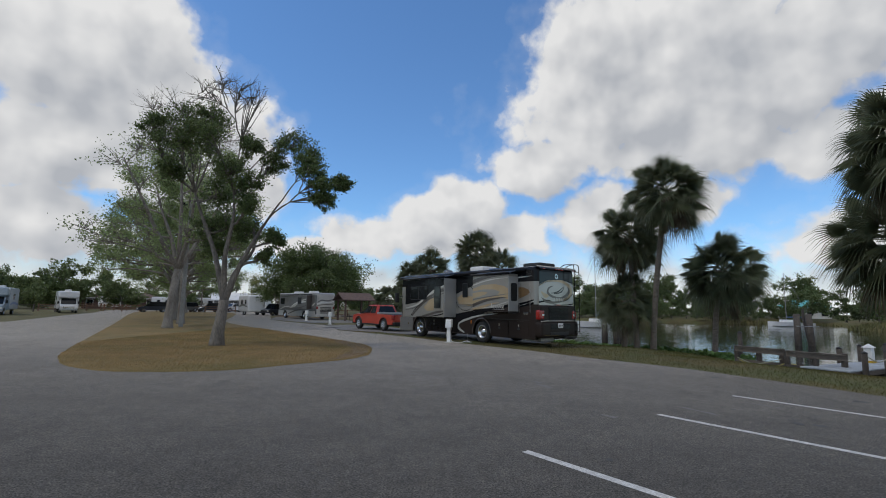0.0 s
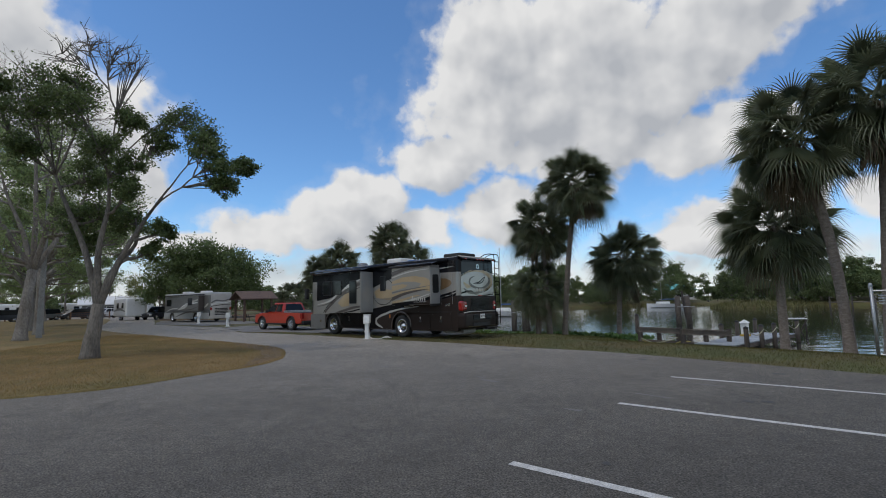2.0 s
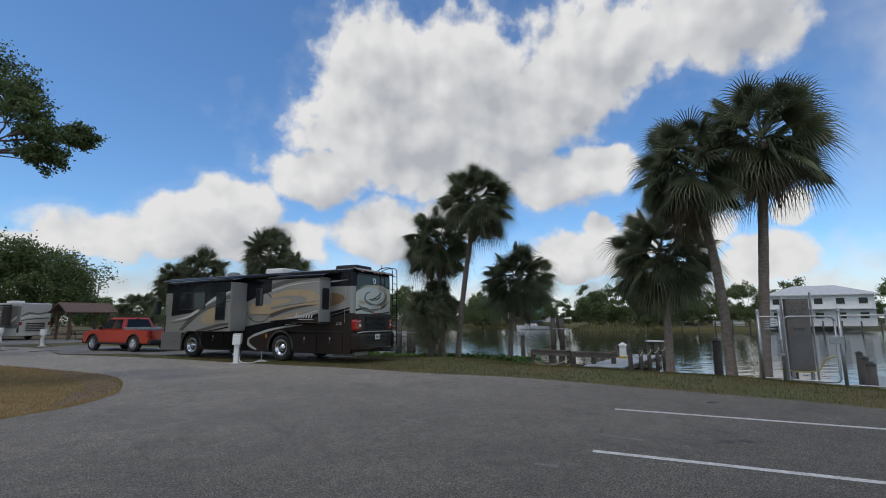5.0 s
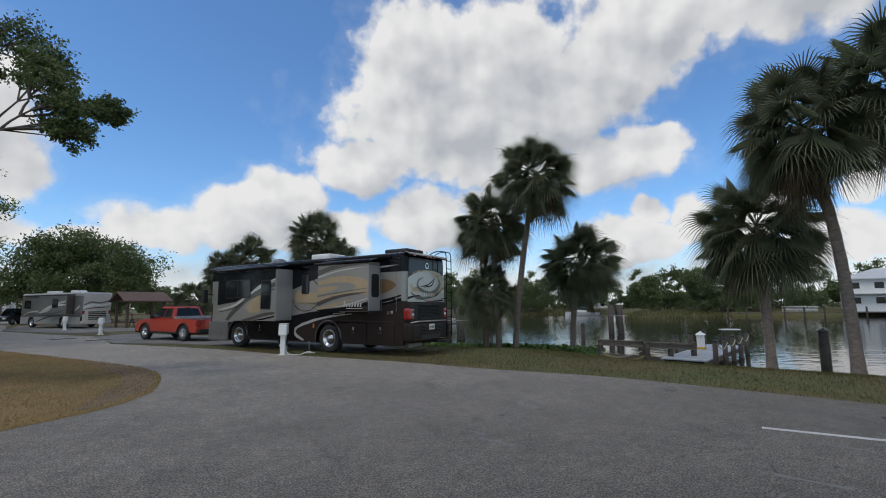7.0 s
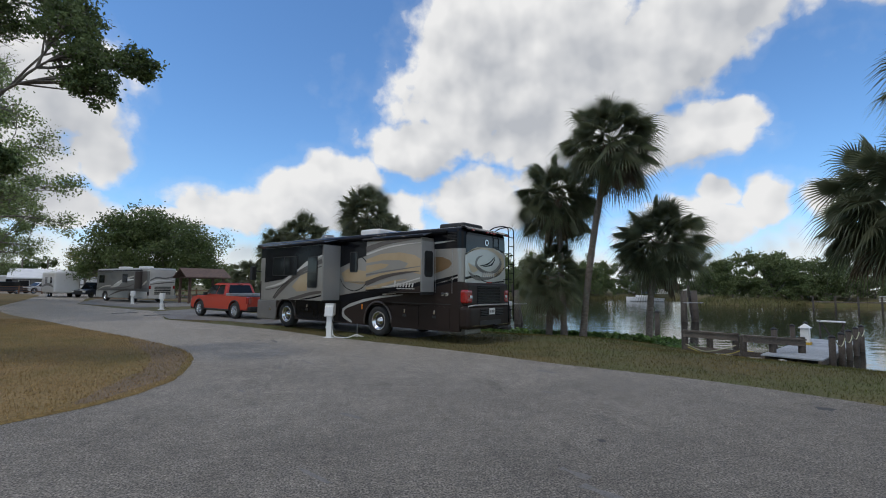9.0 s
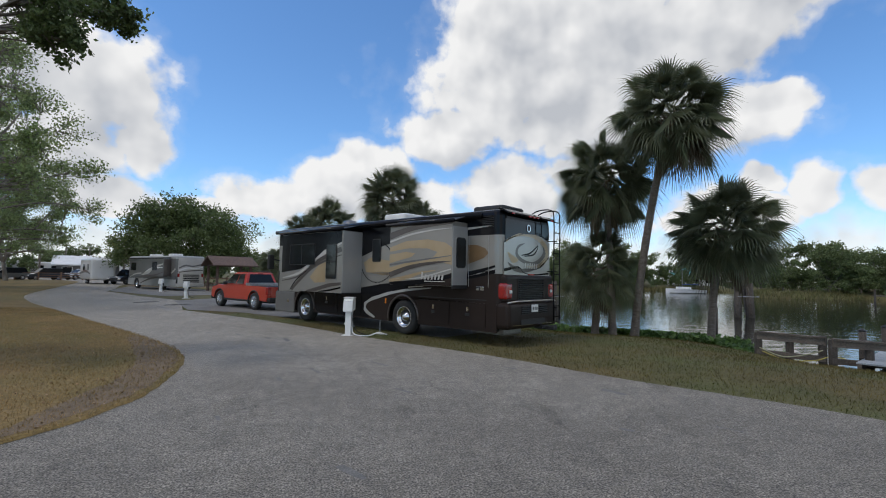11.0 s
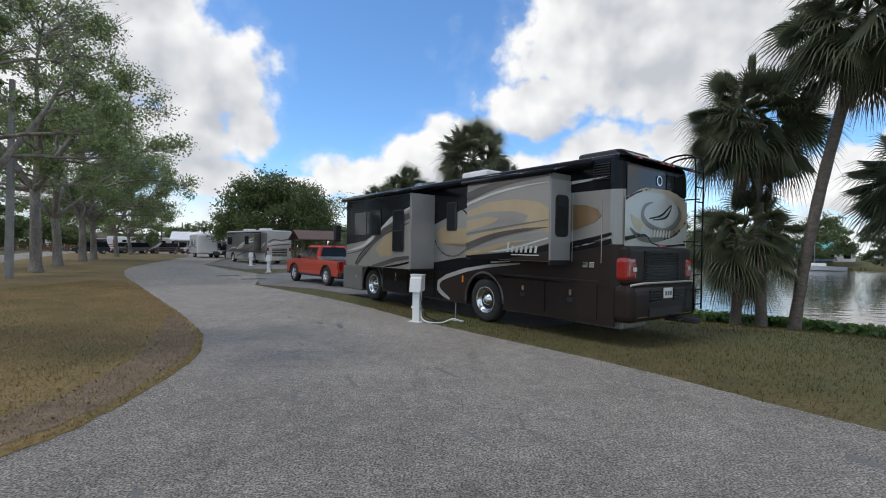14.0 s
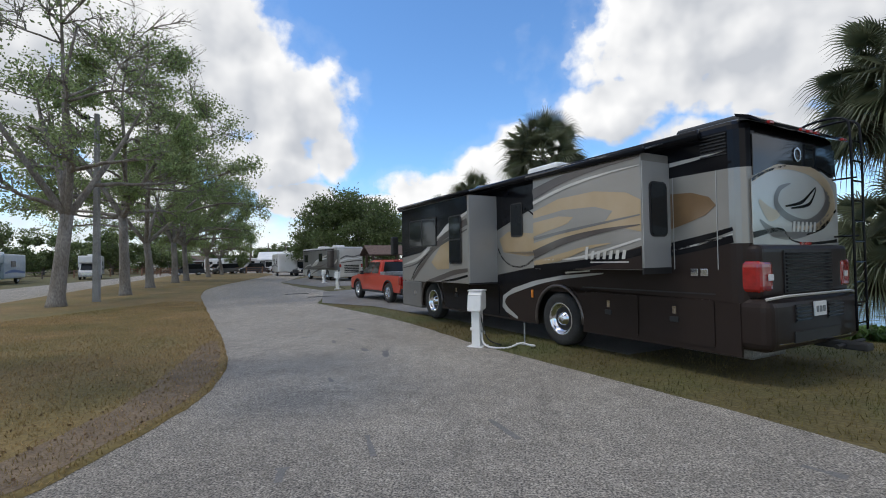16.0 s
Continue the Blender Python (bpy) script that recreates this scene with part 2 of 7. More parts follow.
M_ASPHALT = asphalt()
M_PAD = mat("pad_concrete", (0.20, 0.192, 0.178), (0.15, 0.143, 0.135), 0.9, scale=0.6, fine=45, bump=0.4, c3=(0.11, 0.105, 0.1), scale3=0.5, fac3=0.5)
M_LINE = mat("line_paint", (0.62, 0.61, 0.58), (0.42, 0.41, 0.39), 0.75, scale=9, fine=70, bump=0.4)
M_GRASS = mat("dry_lawn", (0.07, 0.062, 0.018), (0.125, 0.095, 0.034), 0.95, scale=1.1, fine=22, bump=0.9, detail=8, c3=(0.085, 0.095, 0.028), scale3=0.35, fac3=0.75)
M_ISLAND = mat("island_lawn", (0.168, 0.114, 0.036), (0.235, 0.158, 0.062), 0.95, scale=0.9, fine=22, bump=0.9, detail=8, c3=(0.105, 0.098, 0.028), scale3=0.3, fac3=0.6)
M_BLADE = mat("grass_blades", (0.078, 0.078, 0.018), (0.185, 0.135, 0.048), 0.8, scale=1.1, island=0.45, c3=(0.065, 0.095, 0.022), scale3=0.35, fac3=0.75, glow_through=0.4)
M_BLADEDRY = mat("dry_grass_blades", (0.225, 0.152, 0.052), (0.37, 0.245, 0.11), 0.8, scale=1.1, island=0.35, c3=(0.12, 0.115, 0.03), scale3=0.3, fac3=0.5, glow_through=0.3)
M_DIRT = mat("bare_dirt", (0.21, 0.152, 0.095), (0.115, 0.082, 0.05), 0.95, scale=3.5, fine=30, bump=0.7)
M_BARK = mat("grey_bark", (0.215, 0.19, 0.16), (0.12, 0.10, 0.085), 0.9, scale=5, fine=26, bump=0.9, stretch=(1, 1, 0.35), c3=(0.33, 0.31, 0.275), scale3=2.6, fac3=0.6)
M_OAKBARK = mat("oak_bark", (0.19, 0.17, 0.145), (0.11, 0.097, 0.083), 0.9, scale=6, fine=30, bump=0.9, stretch=(1, 1, 0.3))
M_PALMBARK = mat("palm_bark", (0.27, 0.225, 0.19), (0.15, 0.122, 0.1), 0.92, scale=7, fine=34, bump=1.0, stretch=(1, 1, 2.2))
M_OAKLEAF = mat("oak_leaves", (0.09, 0.132, 0.045), (0.135, 0.175, 0.064), 0.55, scale=0.8, island=0.4, glow_through=0.4)
M_SYCLEAF = mat("sycamore_leaves", (0.20, 0.275, 0.10), (0.28, 0.33, 0.15), 0.55, scale=0.8, island=0.4, glow_through=0.4)
M_FARLEAF = mat("far_leaves", (0.115, 0.16, 0.06), (0.17, 0.205, 0.085), 0.7, scale=0.25, island=0.4, glow_through=0.4)
M_YELLEAF = mat("yellow_green_leaves", (0.19, 0.19, 0.05), (0.13, 0.15, 0.045), 0.6, scale=0.4, island=0.35, glow_through=0.4)
M_PALELEAF = mat("pale_blossom_leaves", (0.30, 0.27, 0.17), (0.2, 0.2, 0.10), 0.6, scale=0.4, island=0.35, glow_through=0.4)
M_PALM = mat("palm_fronds", (0.115, 0.138, 0.075), (0.18, 0.195, 0.115), 0.4, scale=1.2, island=0.35, glow_through=0.4)
M_PALMDRY = mat("dry_palm_fronds", (0.17, 0.125, 0.075), (0.10, 0.078, 0.05), 0.8, scale=1.5, island=0.35)
M_REED = mat("reeds", (0.13, 0.135, 0.045), (0.19, 0.17, 0.075), 0.8, scale=0.5, island=0.35, glow_through=0.4)
M_HYAC = mat("water_plants", (0.08, 0.155, 0.035), (0.135, 0.215, 0.055), 0.5, scale=1.0, island=0.4, glow_through=0.4)
M_WOOD = mat("weathered_wood", (0.17, 0.14, 0.115), (0.10, 0.085, 0.072), 0.85, scale=3, fine=40, bump=0.6, stretch=(0.3, 1, 1), obj_rand=0.2)
M_PILE = mat("creosoted_pile", (0.055, 0.045, 0.038), (0.095, 0.082, 0.07), 0.85, scale=3, fine=30, bump=0.7)
M_DECK = mat("pale_deck", (0.36, 0.39, 0.42), (0.27, 0.30, 0.33), 0.7, scale=2, fine=40, bump=0.3, obj_rand=0.12)
M_GALV = mat("galvanised_steel", (0.42, 0.43, 0.44), (0.30, 0.31, 0.32), 0.45, metal=0.8, scale=8, fine=40)
M_CABINET = mat("grey_metal_cabinet", (0.14, 0.142, 0.14), (0.09, 0.093, 0.092), 0.55, metal=0.3, scale=2, fine=20, c3=(0.22, 0.12, 0.06), scale3=1.6, fac3=0.35)
M_ROPE = mat("yellow_rope", (0.42, 0.36, 0.10), None, 0.9, scale=20)
M_PALEROPE = mat("pale_rope", (0.36, 0.36, 0.24), None, 0.9, scale=20)
M_WHITE = mat("white_plastic", (0.78, 0.78, 0.76), (0.68, 0.68, 0.66), 0.45, scale=3)
M_WHITEWALL = mat("white_wall", (0.74, 0.74, 0.72), (0.64, 0.64, 0.63), 0.6, scale=1.2)
M_ROOFMETAL = mat("pale_roof", (0.55, 0.56, 0.56), (0.45, 0.46, 0.46), 0.45, scale=1.0)
M_TEAL = mat("teal_roof", (0.10, 0.42, 0.38), (0.08, 0.34, 0.32), 0.5, scale=0.8)
M_BROWNROOF = mat("brown_shingle", (0.14, 0.09, 0.07), (0.09, 0.06, 0.05), 0.85, scale=5, fine=30, bump=0.5)
M_FENCE = mat("brown_fence", (0.23, 0.125, 0.075), (0.15, 0.085, 0.055), 0.85, scale=3, fine=25)
M_BLACK = mat("black_gloss", (0.007, 0.007, 0.0085), (0.010, 0.010, 0.012), 0.12, scale=2, coat=0.05)
M_SILVER = mat("silver_beige_paint", (0.278, 0.265, 0.242), (0.255, 0.243, 0.22), 0.3, metal=0.3, scale=1.0, coat=0.4)
M_BROWN = mat("dark_brown_metallic", (0.031, 0.0225, 0.0195), (0.026, 0.019, 0.0165), 0.3, metal=0.1, scale=1.0, coat=0.06)
M_TAN = mat("tan_paint", (0.37, 0.27, 0.15), (0.41, 0.31, 0.19), 0.3, metal=0.2, scale=1.5, coat=0.6)
M_CREAM = mat("cream_paint", (0.58, 0.56, 0.52), None, 0.3, metal=0.1, scale=1.0, coat=0.5)
M_TAUPE = mat("taupe_paint", (0.088, 0.072, 0.066), None, 0.3, metal=0.3, scale=1.0, coat=0.6)
# silver of the rear wall, lightened to stand in for reflected sky
M_SILVERLIT = mat("sky_lit_silver_paint", (0.46, 0.45, 0.42), (0.42, 0.41, 0.385), 0.25, metal=0.25, scale=1.0, coat=0.5)
M_PANEL = mat("grey_slide_end", (0.44, 0.44, 0.43), (0.39, 0.39, 0.38), 0.4, metal=0.4, scale=0.8)
M_CHROME = mat("chrome", (0.72, 0.72, 0.73), (0.6, 0.6, 0.62), 0.12, metal=1.0, scale=3)
M_RUBBER = mat("tyre_rubber", (0.018, 0.018, 0.018), (0.03, 0.03, 0.029), 0.85, scale=9, fine=60, bump=0.3)
M_DARK = mat("dark_plastic", (0.013, 0.013, 0.014), (0.021, 0.021, 0.021), 0.55, scale=5)
M_GLASS = mat("tinted_glass", (0.012, 0.014, 0.016), (0.016, 0.018, 0.02), 0.05, scale=1.0, coat=0.15)
M_GLASS.node_tree.nodes["Principled BSDF"].inputs["Specular IOR Level"].default_value = 0.22
for glossy in (M_BLACK, M_BROWN):
    glossy.node_tree.nodes["Principled BSDF"].inputs["Specular IOR Level"].default_value = 0.12
M_REDLAMP = mat("red_lens", (0.36, 0.012, 0.01), (0.24, 0.01, 0.008), 0.15, scale=14, coat=0.8)
M_AMBER = mat("amber_lens", (0.7, 0.22, 0.03), None, 0.2, coat=0.6)
M_RED = mat("red_car_paint", (0.52, 0.045, 0.02), (0.47, 0.04, 0.018), 0.28, metal=0.15, scale=1.0, coat=0.8)
M_CARWHITE = mat("white_car_paint", (0.74, 0.74, 0.74), (0.66, 0.66, 0.66), 0.3, scale=1.0, coat=0.6)
M_CARBLUE = mat("dark_blue_car_paint", (0.02, 0.027, 0.045), (0.03, 0.036, 0.055), 0.3, metal=0.3, scale=1.0, coat=0.8)
M_CARGREY = mat("grey_car_paint", (0.13, 0.135, 0.14), None, 0.3, metal=0.4, scale=1.0, coat=0.8)
M_GREY = mat("grey_graphic", (0.17, 0.165, 0.16), None, 0.35, metal=0.2, scale=1.0, coat=0.5)
M_BLUE = mat("blue_paint", (0.05, 0.12, 0.3), None, 0.4, scale=1.0)
M_YELLOW = mat("yellow_paint", (0.55, 0.36, 0.04), None, 0.7, scale=5, fine=40)
M_POLE = mat("concrete_pole", (0.30, 0.295, 0.28), (0.22, 0.215, 0.205), 0.85, scale=2, fine=30, bump=0.3)
M_WATER = mat("river_water", (0.018, 0.022, 0.018), (0.024, 0.026, 0.02), 0.04, scale=0.3)
_n, _l = M_WATER.node_tree.nodes, M_WATER.node_tree.links
_b = _n["Principled BSDF"]
_b.inputs["IOR"].default_value = 1.333
_bump, _tex, _co, _mp = _n.new("ShaderNodeBump"), _n.new("ShaderNodeTexNoise"), _n.new("ShaderNodeTexCoord"), _n.new("ShaderNodeMapping")
_mp.inputs["Scale"].default_value = (0.9, 1.8, 1)
_tex.inputs["Scale"].default_value, _tex.inputs["Detail"].default_value = 0.8, 4
_bump.inputs["Strength"].default_value, _bump.inputs["Distance"].default_value = 0.32, 0.08
_l.new(_co.outputs["Object"], _mp.inputs[0]), _l.new(_mp.outputs[0], _tex.inputs["Vector"])
_l.new(_tex.outputs["Fac"], _bump.inputs["Height"]), _l.new(_bump.outputs[0], _b.inputs["Normal"])

# ---------- mesh helpers ----------


def part(name, bm, material, parent=None, label="", smooth=False):
    """Links a bmesh as one mesh object, under a thing or a part."""
    me = bpy.data.meshes.new(name)
    bmesh.ops.recalc_face_normals(bm, faces=bm.faces)
    bm.to_mesh(me)
    bm.free()
    if smooth:
        for p in me.polygons:
            p.use_smooth = True
    for mm in (material if isinstance(material, (list, tuple)) else [material]):
        me.materials.append(mm)
    ob = new(name, me)
    if parent:
        ob.parent = parent
    if label:
        ob["label"] = label
    return ob


def raw(name, verts, faces, material, parent=None, label="", smooth=False):
    me = bpy.data.meshes.new(name)
    me.from_pydata([tuple(v) for v in verts], [], [tuple(f) for f in faces])
    me.materials.append(material)
    if smooth:
        for p in me.polygons:
            p.use_smooth = True
    ob = new(name, me)
    if parent:
        ob.parent = parent
    if label:
        ob["label"] = label
    return ob


def empty(name, m, label, category, group="", kind=""):
    ob = new(name)
    ob.matrix_basis = m
    return tagged(ob, label, category, group, kind)


def box(bm, x0, x1, y0, y1, z0, z1, bevel=0.0, seg=2):
    vs = bmesh.ops.create_cube(bm, size=1)["verts"]
    for v in vs:
        v.co = Vector(((x0 + x1) / 2 + v.co.x * (x1 - x0), (y0 + y1) / 2 + v.co.y * (y1 - y0), (z0 + z1) / 2 + v.co.z * (z1 - z0)))
    if bevel:
        es = list({e for v in vs for e in v.link_edges})
        bmesh.ops.bevel(bm, geom=es, offset=bevel, segments=seg, profile=0.6, affect="EDGES")
    return vs


def boxm(*a, **k):
    bm = bmesh.new()
    box(bm, *a, **k)
    return bm


def tube(bm, pts, radii, seg=8, cap=True):
    """A round bar along pts; radii: one or one for each."""
    pts = [Vector(p) for p in pts]
    if not isinstance(radii, (list, tuple)):
        radii = [radii] * len(pts)
    rings, side = [], None
    for i, p in enumerate(pts):
        d = (pts[min(i + 1, len(pts) - 1)] - pts[max(i - 1, 0)]).normalized()
        if side is None:
            side = d.orthogonal().normalized()
        side = (side - d * side.dot(d)).normalized()
        up = d.cross(side)
        rings.append([bm.verts.new(p + (side * math.cos(2 * math.pi * k / seg) + up * math.sin(2 * math.pi * k / seg)) * radii[i]) for k in range(seg)])
    for a, b in zip(rings, rings[1:]):
        for k in range(seg):
            bm.faces.new((a[k], a[(k + 1) % seg], b[(k + 1) % seg], b[k]))
    if cap:
        bm.faces.new(rings[0][::-1]), bm.faces.new(rings[-1])
    return bm


def tubem(pts, radii, seg=8):
    return tube(bmesh.new(), pts, radii, seg)


def lathe(bm, profile, seg=24, axis="x", at=(0, 0, 0)):
    """Turns (radius, along) pairs round an axis."""
    rings = []
    for r, a in profile:
        ring = []
        for k in range(seg):
            c, s = r * math.cos(2 * math.pi * k / seg), r * math.sin(2 * math.pi * k / seg)
            co = (a, c, s) if axis == "x" else ((c, a, s) if axis == "y" else (c, s, a))
            ring.append(bm.verts.new(Vector(co) + Vector(at)))
        rings.append(ring)
    for a, b in zip(rings, rings[1:]):
        for k in range(seg):
            bm.faces.new((a[k], a[(k + 1) % seg], b[(k + 1) % seg], b[k]))
    return bm


def ngon(bm, pts, thick):
    """A flat shape of a given thickness (a vector)."""
    f = bm.faces.new([bm.verts.new(Vector(p)) for p in pts])
    g = bmesh.ops.extrude_face_region(bm, geom=[f])
    bmesh.ops.translate(bm, vec=Vector(thick), verts=[v for v in g["geom"] if isinstance(v, bmesh.types.BMVert)])
    return bm


def smoothline(pts, n=8):
    """A smooth line through points."""
    pts = [Vector(p) for p in pts]
    out = []
    for i in range(len(pts) - 1):
        a, b, c, d = pts[max(i - 1, 0)], pts[i], pts[i + 1], pts[min(i + 2, len(pts) - 1)]
        for k in range(n):
            t = k / n
            out.append(0.5 * (2 * b + (c - a) * t + (2 * a - 5 * b + 4 * c - d) * t * t + (3 * b - a - 3 * c + d) * t ** 3))
    return out + [pts[-1]]


from mathutils.geometry import tessellate_polygon

# ---------- ground, river, road ----------
NEAR_BANK = [(21, -60), (20.5, -20), (19.5, 0), (18.4, 9), (17.6, 14), (16.0, 16.8), (14.0, 20.6), (14.0, 25.0), (12, 26.5), (10.3, 27.6), (6.5, 33), (4.5, 42), (5, 58), (11, 88), (19, 116), (26, 135)]
FAR_BANK = [(33, 114), (46, 106), (66, 113), (88, 112), (90, 96), (76, 87), (68, 79), (74, 75), (86, 76), (98, 63), (122, 52), (190, 30), (190, -60)]
RIVER = np.array(NEAR_BANK + FAR_BANK, float)


def river_distance(x, y):
    """Metres from the river's edge, below zero over the water."""
    p = np.stack([np.ravel(x), np.ravel(y)], 1)
    best, inside = np.full(len(p), 1e9), np.zeros(len(p), bool)
    for a, b in zip(RIVER, np.roll(RIVER, -1, 0)):
        ab, ap = b - a, p - a
        t = np.clip(ap @ ab / (ab @ ab), 0, 1)
        best = np.minimum(best, np.hypot(*(ap - t[:, None] * ab).T))
        inside ^= ((a[1] > p[:, 1]) != (b[1] > p[:, 1])) & (p[:, 0] < (b[0] - a[0]) * (p[:, 1] - a[1]) / (b[1] - a[1] + 1e-12) + a[0])
    return np.where(inside, -best, best).reshape(np.shape(x))


def ground_height(x, y):
    d = river_distance(x, y)
    slope = np.clip(1 - d / 6.5, 0, 1)
    z = -0.012 - 0.68 * slope ** 1.3
    z = np.where(d < 0.35, z - np.clip((0.35 - d) * 0.9, 0, 1.9), z)
    far = np.clip((np.asarray(x) - 40) / 20, 0, 1) * np.clip(d / 12, 0, 1)
    return z + far * 0.5


def gz(x, y):
    return float(ground_height(np.array([float(x)]), np.array([float(y)]))[0])


WATER_Z = -0.98
gx = np.concatenate([[-1500, -900, -500, -300, -200], np.arange(-150, -10, 7), np.arange(-10, 24, 0.45), np.arange(24, 110, 2.5), np.arange(110, 210, 8), [260, 400, 800, 1500]])
gy = np.concatenate([[-1200, -500, -200, -100, -60, -40, -25], np.arange(-15, 6, 1.5), np.arange(6, 34, 0.45), np.arange(34, 140, 2.5), np.arange(140, 200, 8), [240, 320, 500, 900, 1800]])
GX, GY = np.meshgrid(gx, gy, indexing="ij")
GZ = ground_height(GX, GY)
GZ += 0.015 * np.sin(GX * 1.7 + 2 * np.sin(GY * 0.9)) * np.sin(GY * 1.3) * (river_distance(GX, GY) < 6) * (river_distance(GX, GY) > 0)
ni, nj = GX.shape
idx = np.arange(ni * nj).reshape(ni, nj)
quads = np.stack([idx[:-1, :-1], idx[1:, :-1], idx[1:, 1:], idx[:-1, 1:]], -1).reshape(-1, 4)
ground = raw("ground", np.stack([GX, GY, GZ], -1).reshape(-1, 3), quads, M_GRASS, smooth=True)
tagged(ground, "dry mown lawn of yellow-green grass sloping to a river", "ground", kind="structure")
wbm = bmesh.new()
bmesh.ops.create_grid(wbm, x_segments=4, y_segments=4, size=0.5)
for v in wbm.verts:
    v.co = Vector((85 + v.co.x * 220, 40 + v.co.y * 230, WATER_Z))
water = tagged(part("water", wbm, M_WATER), "calm dark river water with soft ripples", "water", kind="structure")


def sheet(name, outline, z, material, label, category, kind="structure"):
    bm = bmesh.new()
    f = bm.faces.new([bm.verts.new((p[0], p[1], z)) for p in outline])
    bmesh.ops.triangulate(bm, faces=[f])
    if sum((b[0] - a[0]) * (b[1] + a[1]) for a, b in zip(outline, outline[1:] + outline[:1])) > 0:
        bmesh.ops.reverse_faces(bm, faces=bm.faces)
    me = bpy.data.meshes.new(name)
    bm.to_mesh(me)
    bm.free()
    me.materials.append(material)
    return tagged(new(name, me), label, category, kind=kind)


def wobble(line, amount, seed):
    rng = random.Random(seed)
    return [Vector((p[0] + rng.uniform(-amount, amount), p[1] + rng.uniform(-amount, amount), 0)) for p in line]


ROAD_RIGHT = wobble(smoothline([(15, -40, 0), (13.2, -15, 0), (11.2, 2, 0), (9.9, 7.4, 0), (8.6, 10.5, 0), (6.95, 13.9, 0), (5.0, 16.4, 0), (3.5, 18.7, 0), (0.45, 22.5, 0), (-2.3, 26.4, 0), (-6.9, 31.5, 0)], 10), 0.018, 3)
ROAD_FAR = [(-9.4, 38.9, 0), (-13.5, 43.6, 0), (-18.6, 50.5, 0), (-20.5, 56, 0), (-24, 65, 0), (-29, 82, 0), (-36, 104, 0), (-60, 112, 0), (-70, 100, 0), (-60, 82, 0), (-52, 70, 0), (-44, 55, 0), (-33, 36, 0), (-30, 20, 0), (-40, 0, 0), (-45, -40, 0)]
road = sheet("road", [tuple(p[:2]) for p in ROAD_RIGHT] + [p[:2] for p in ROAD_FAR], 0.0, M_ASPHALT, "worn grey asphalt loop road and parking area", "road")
PAD = [(-6.75, 31.65), (-4.05, 30.15), (-0.75, 26.55), (1.8, 23.25), (2.95, 21.8), (5.6, 23.7), (1.6, 29.5), (-2.6, 35.6), (-8.3, 41.4), (-9.6, 38.4)]
pad = sheet("pavement", PAD, 0.005, M_PAD, "grey concrete parking pad of a camping site", "pavement")
PAD_FAR = [(-18.6, 50.9), (-12.2, 43.9), (-8.2, 47.0), (-11, 54), (-18, 62.5), (-22.5, 63.5), (-20.5, 56.2)]
pad_far = sheet("pavement", PAD_FAR, 0.005, M_PAD, "grey concrete parking pad under a second motorhome", "pavement")

ISLAND = wobble(smoothline([(-2.35, 15.9, 0), (-2.45, 17.3, 0), (-2.75, 18.8, 0), (-3.5, 20.4, 0), (-4.8, 22.25, 0), (-5.9, 23.7, 0), (-11.5, 30.9, 0), (-16.6, 37.8, 0), (-21.0, 45.6, 0), (-29.0, 65, 0), (-38, 84, 0), (-50, 92, 0), (-54, 84, 0),
                            (-44, 66, 0), (-36.5, 54, 0), (-25, 36, 0), (-13.2, 17.2, 0), (-10.2, 12.9, 0), (-8.3, 11.4, 0), (-6.8, 11.15, 0), (-5.1, 11.7, 0), (-3.9, 13.05, 0), (-2.75, 14.5, 0), (-2.35, 15.9, 0)], 9)[:-1], 0.015, 5)


def inset_rings(name, outline, steps, material, label, category, kind="structure"):
    """A low mound: the outline drawn in step by step and raised."""
    pts = [Vector(p) for p in outline]
    n = len(pts)
    area = sum(pts[i].x * pts[(i + 1) % n].y - pts[(i + 1) % n].x * pts[i].y for i in range(n))
    sgn = 1 if area > 0 else -1
    norm = []
    for i in range(n):
        t = (pts[(i + 1) % n] - pts[i - 1]).normalized()
        norm.append(Vector((-t.y, t.x, 0)) * sgn)
    verts, faces = [], []
    for d, z in steps:
        verts += [(p + m * d) + Vector((0, 0, z)) for p, m in zip(pts, norm)]
    for k in range(len(steps) - 1):
        for i in range(n):
            a, b = k * n + i, k * n + (i + 1) % n
            f = (a, b, b + n, a + n)
            faces.append(f if sgn > 0 else f[::-1])
    top = list(range((len(steps) - 1) * n, len(steps) * n))
    flat_top = [Vector((verts[i].x, verts[i].y, 0)) for i in top]
    for tri in tessellate_polygon([flat_top]):
        p, q, w = (flat_top[i] for i in tri)
        up = (q - p).cross(w - p).z > 0
        faces.append(tuple(top[i] for i in (tri if up else tri[::-1])))
    ob = raw(name, verts, faces, material)
    return tagged(ob, label, category, kind=kind)


island = inset_rings("island_lawn", ISLAND, [(0, 0.004), (0.06, 0.03)], M_ISLAND, "traffic island of dry yellow-brown mown grass", "lawn")
dirt = sheet("bare_edge", [tuple(p[:2]) for p in wobble(smoothline([(-2.47, 15.9, 0), (-2.56, 17.2, 0), (-2.86, 18.8, 0), (-3.6, 20.3, 0), (-4.9, 22.2, 0), (-5.2, 22.3, 0), (-4.3, 20.3, 0), (-3.5, 18.6, 0), (-3.15, 17.0, 0), (-3.2, 15.3, 0), (-3.1, 14.3, 0), (-2.85, 14.6, 0)], 6), 0.04, 8)], 0.034, M_DIRT, "strip of bare sandy dirt along the island edge", "dirt")

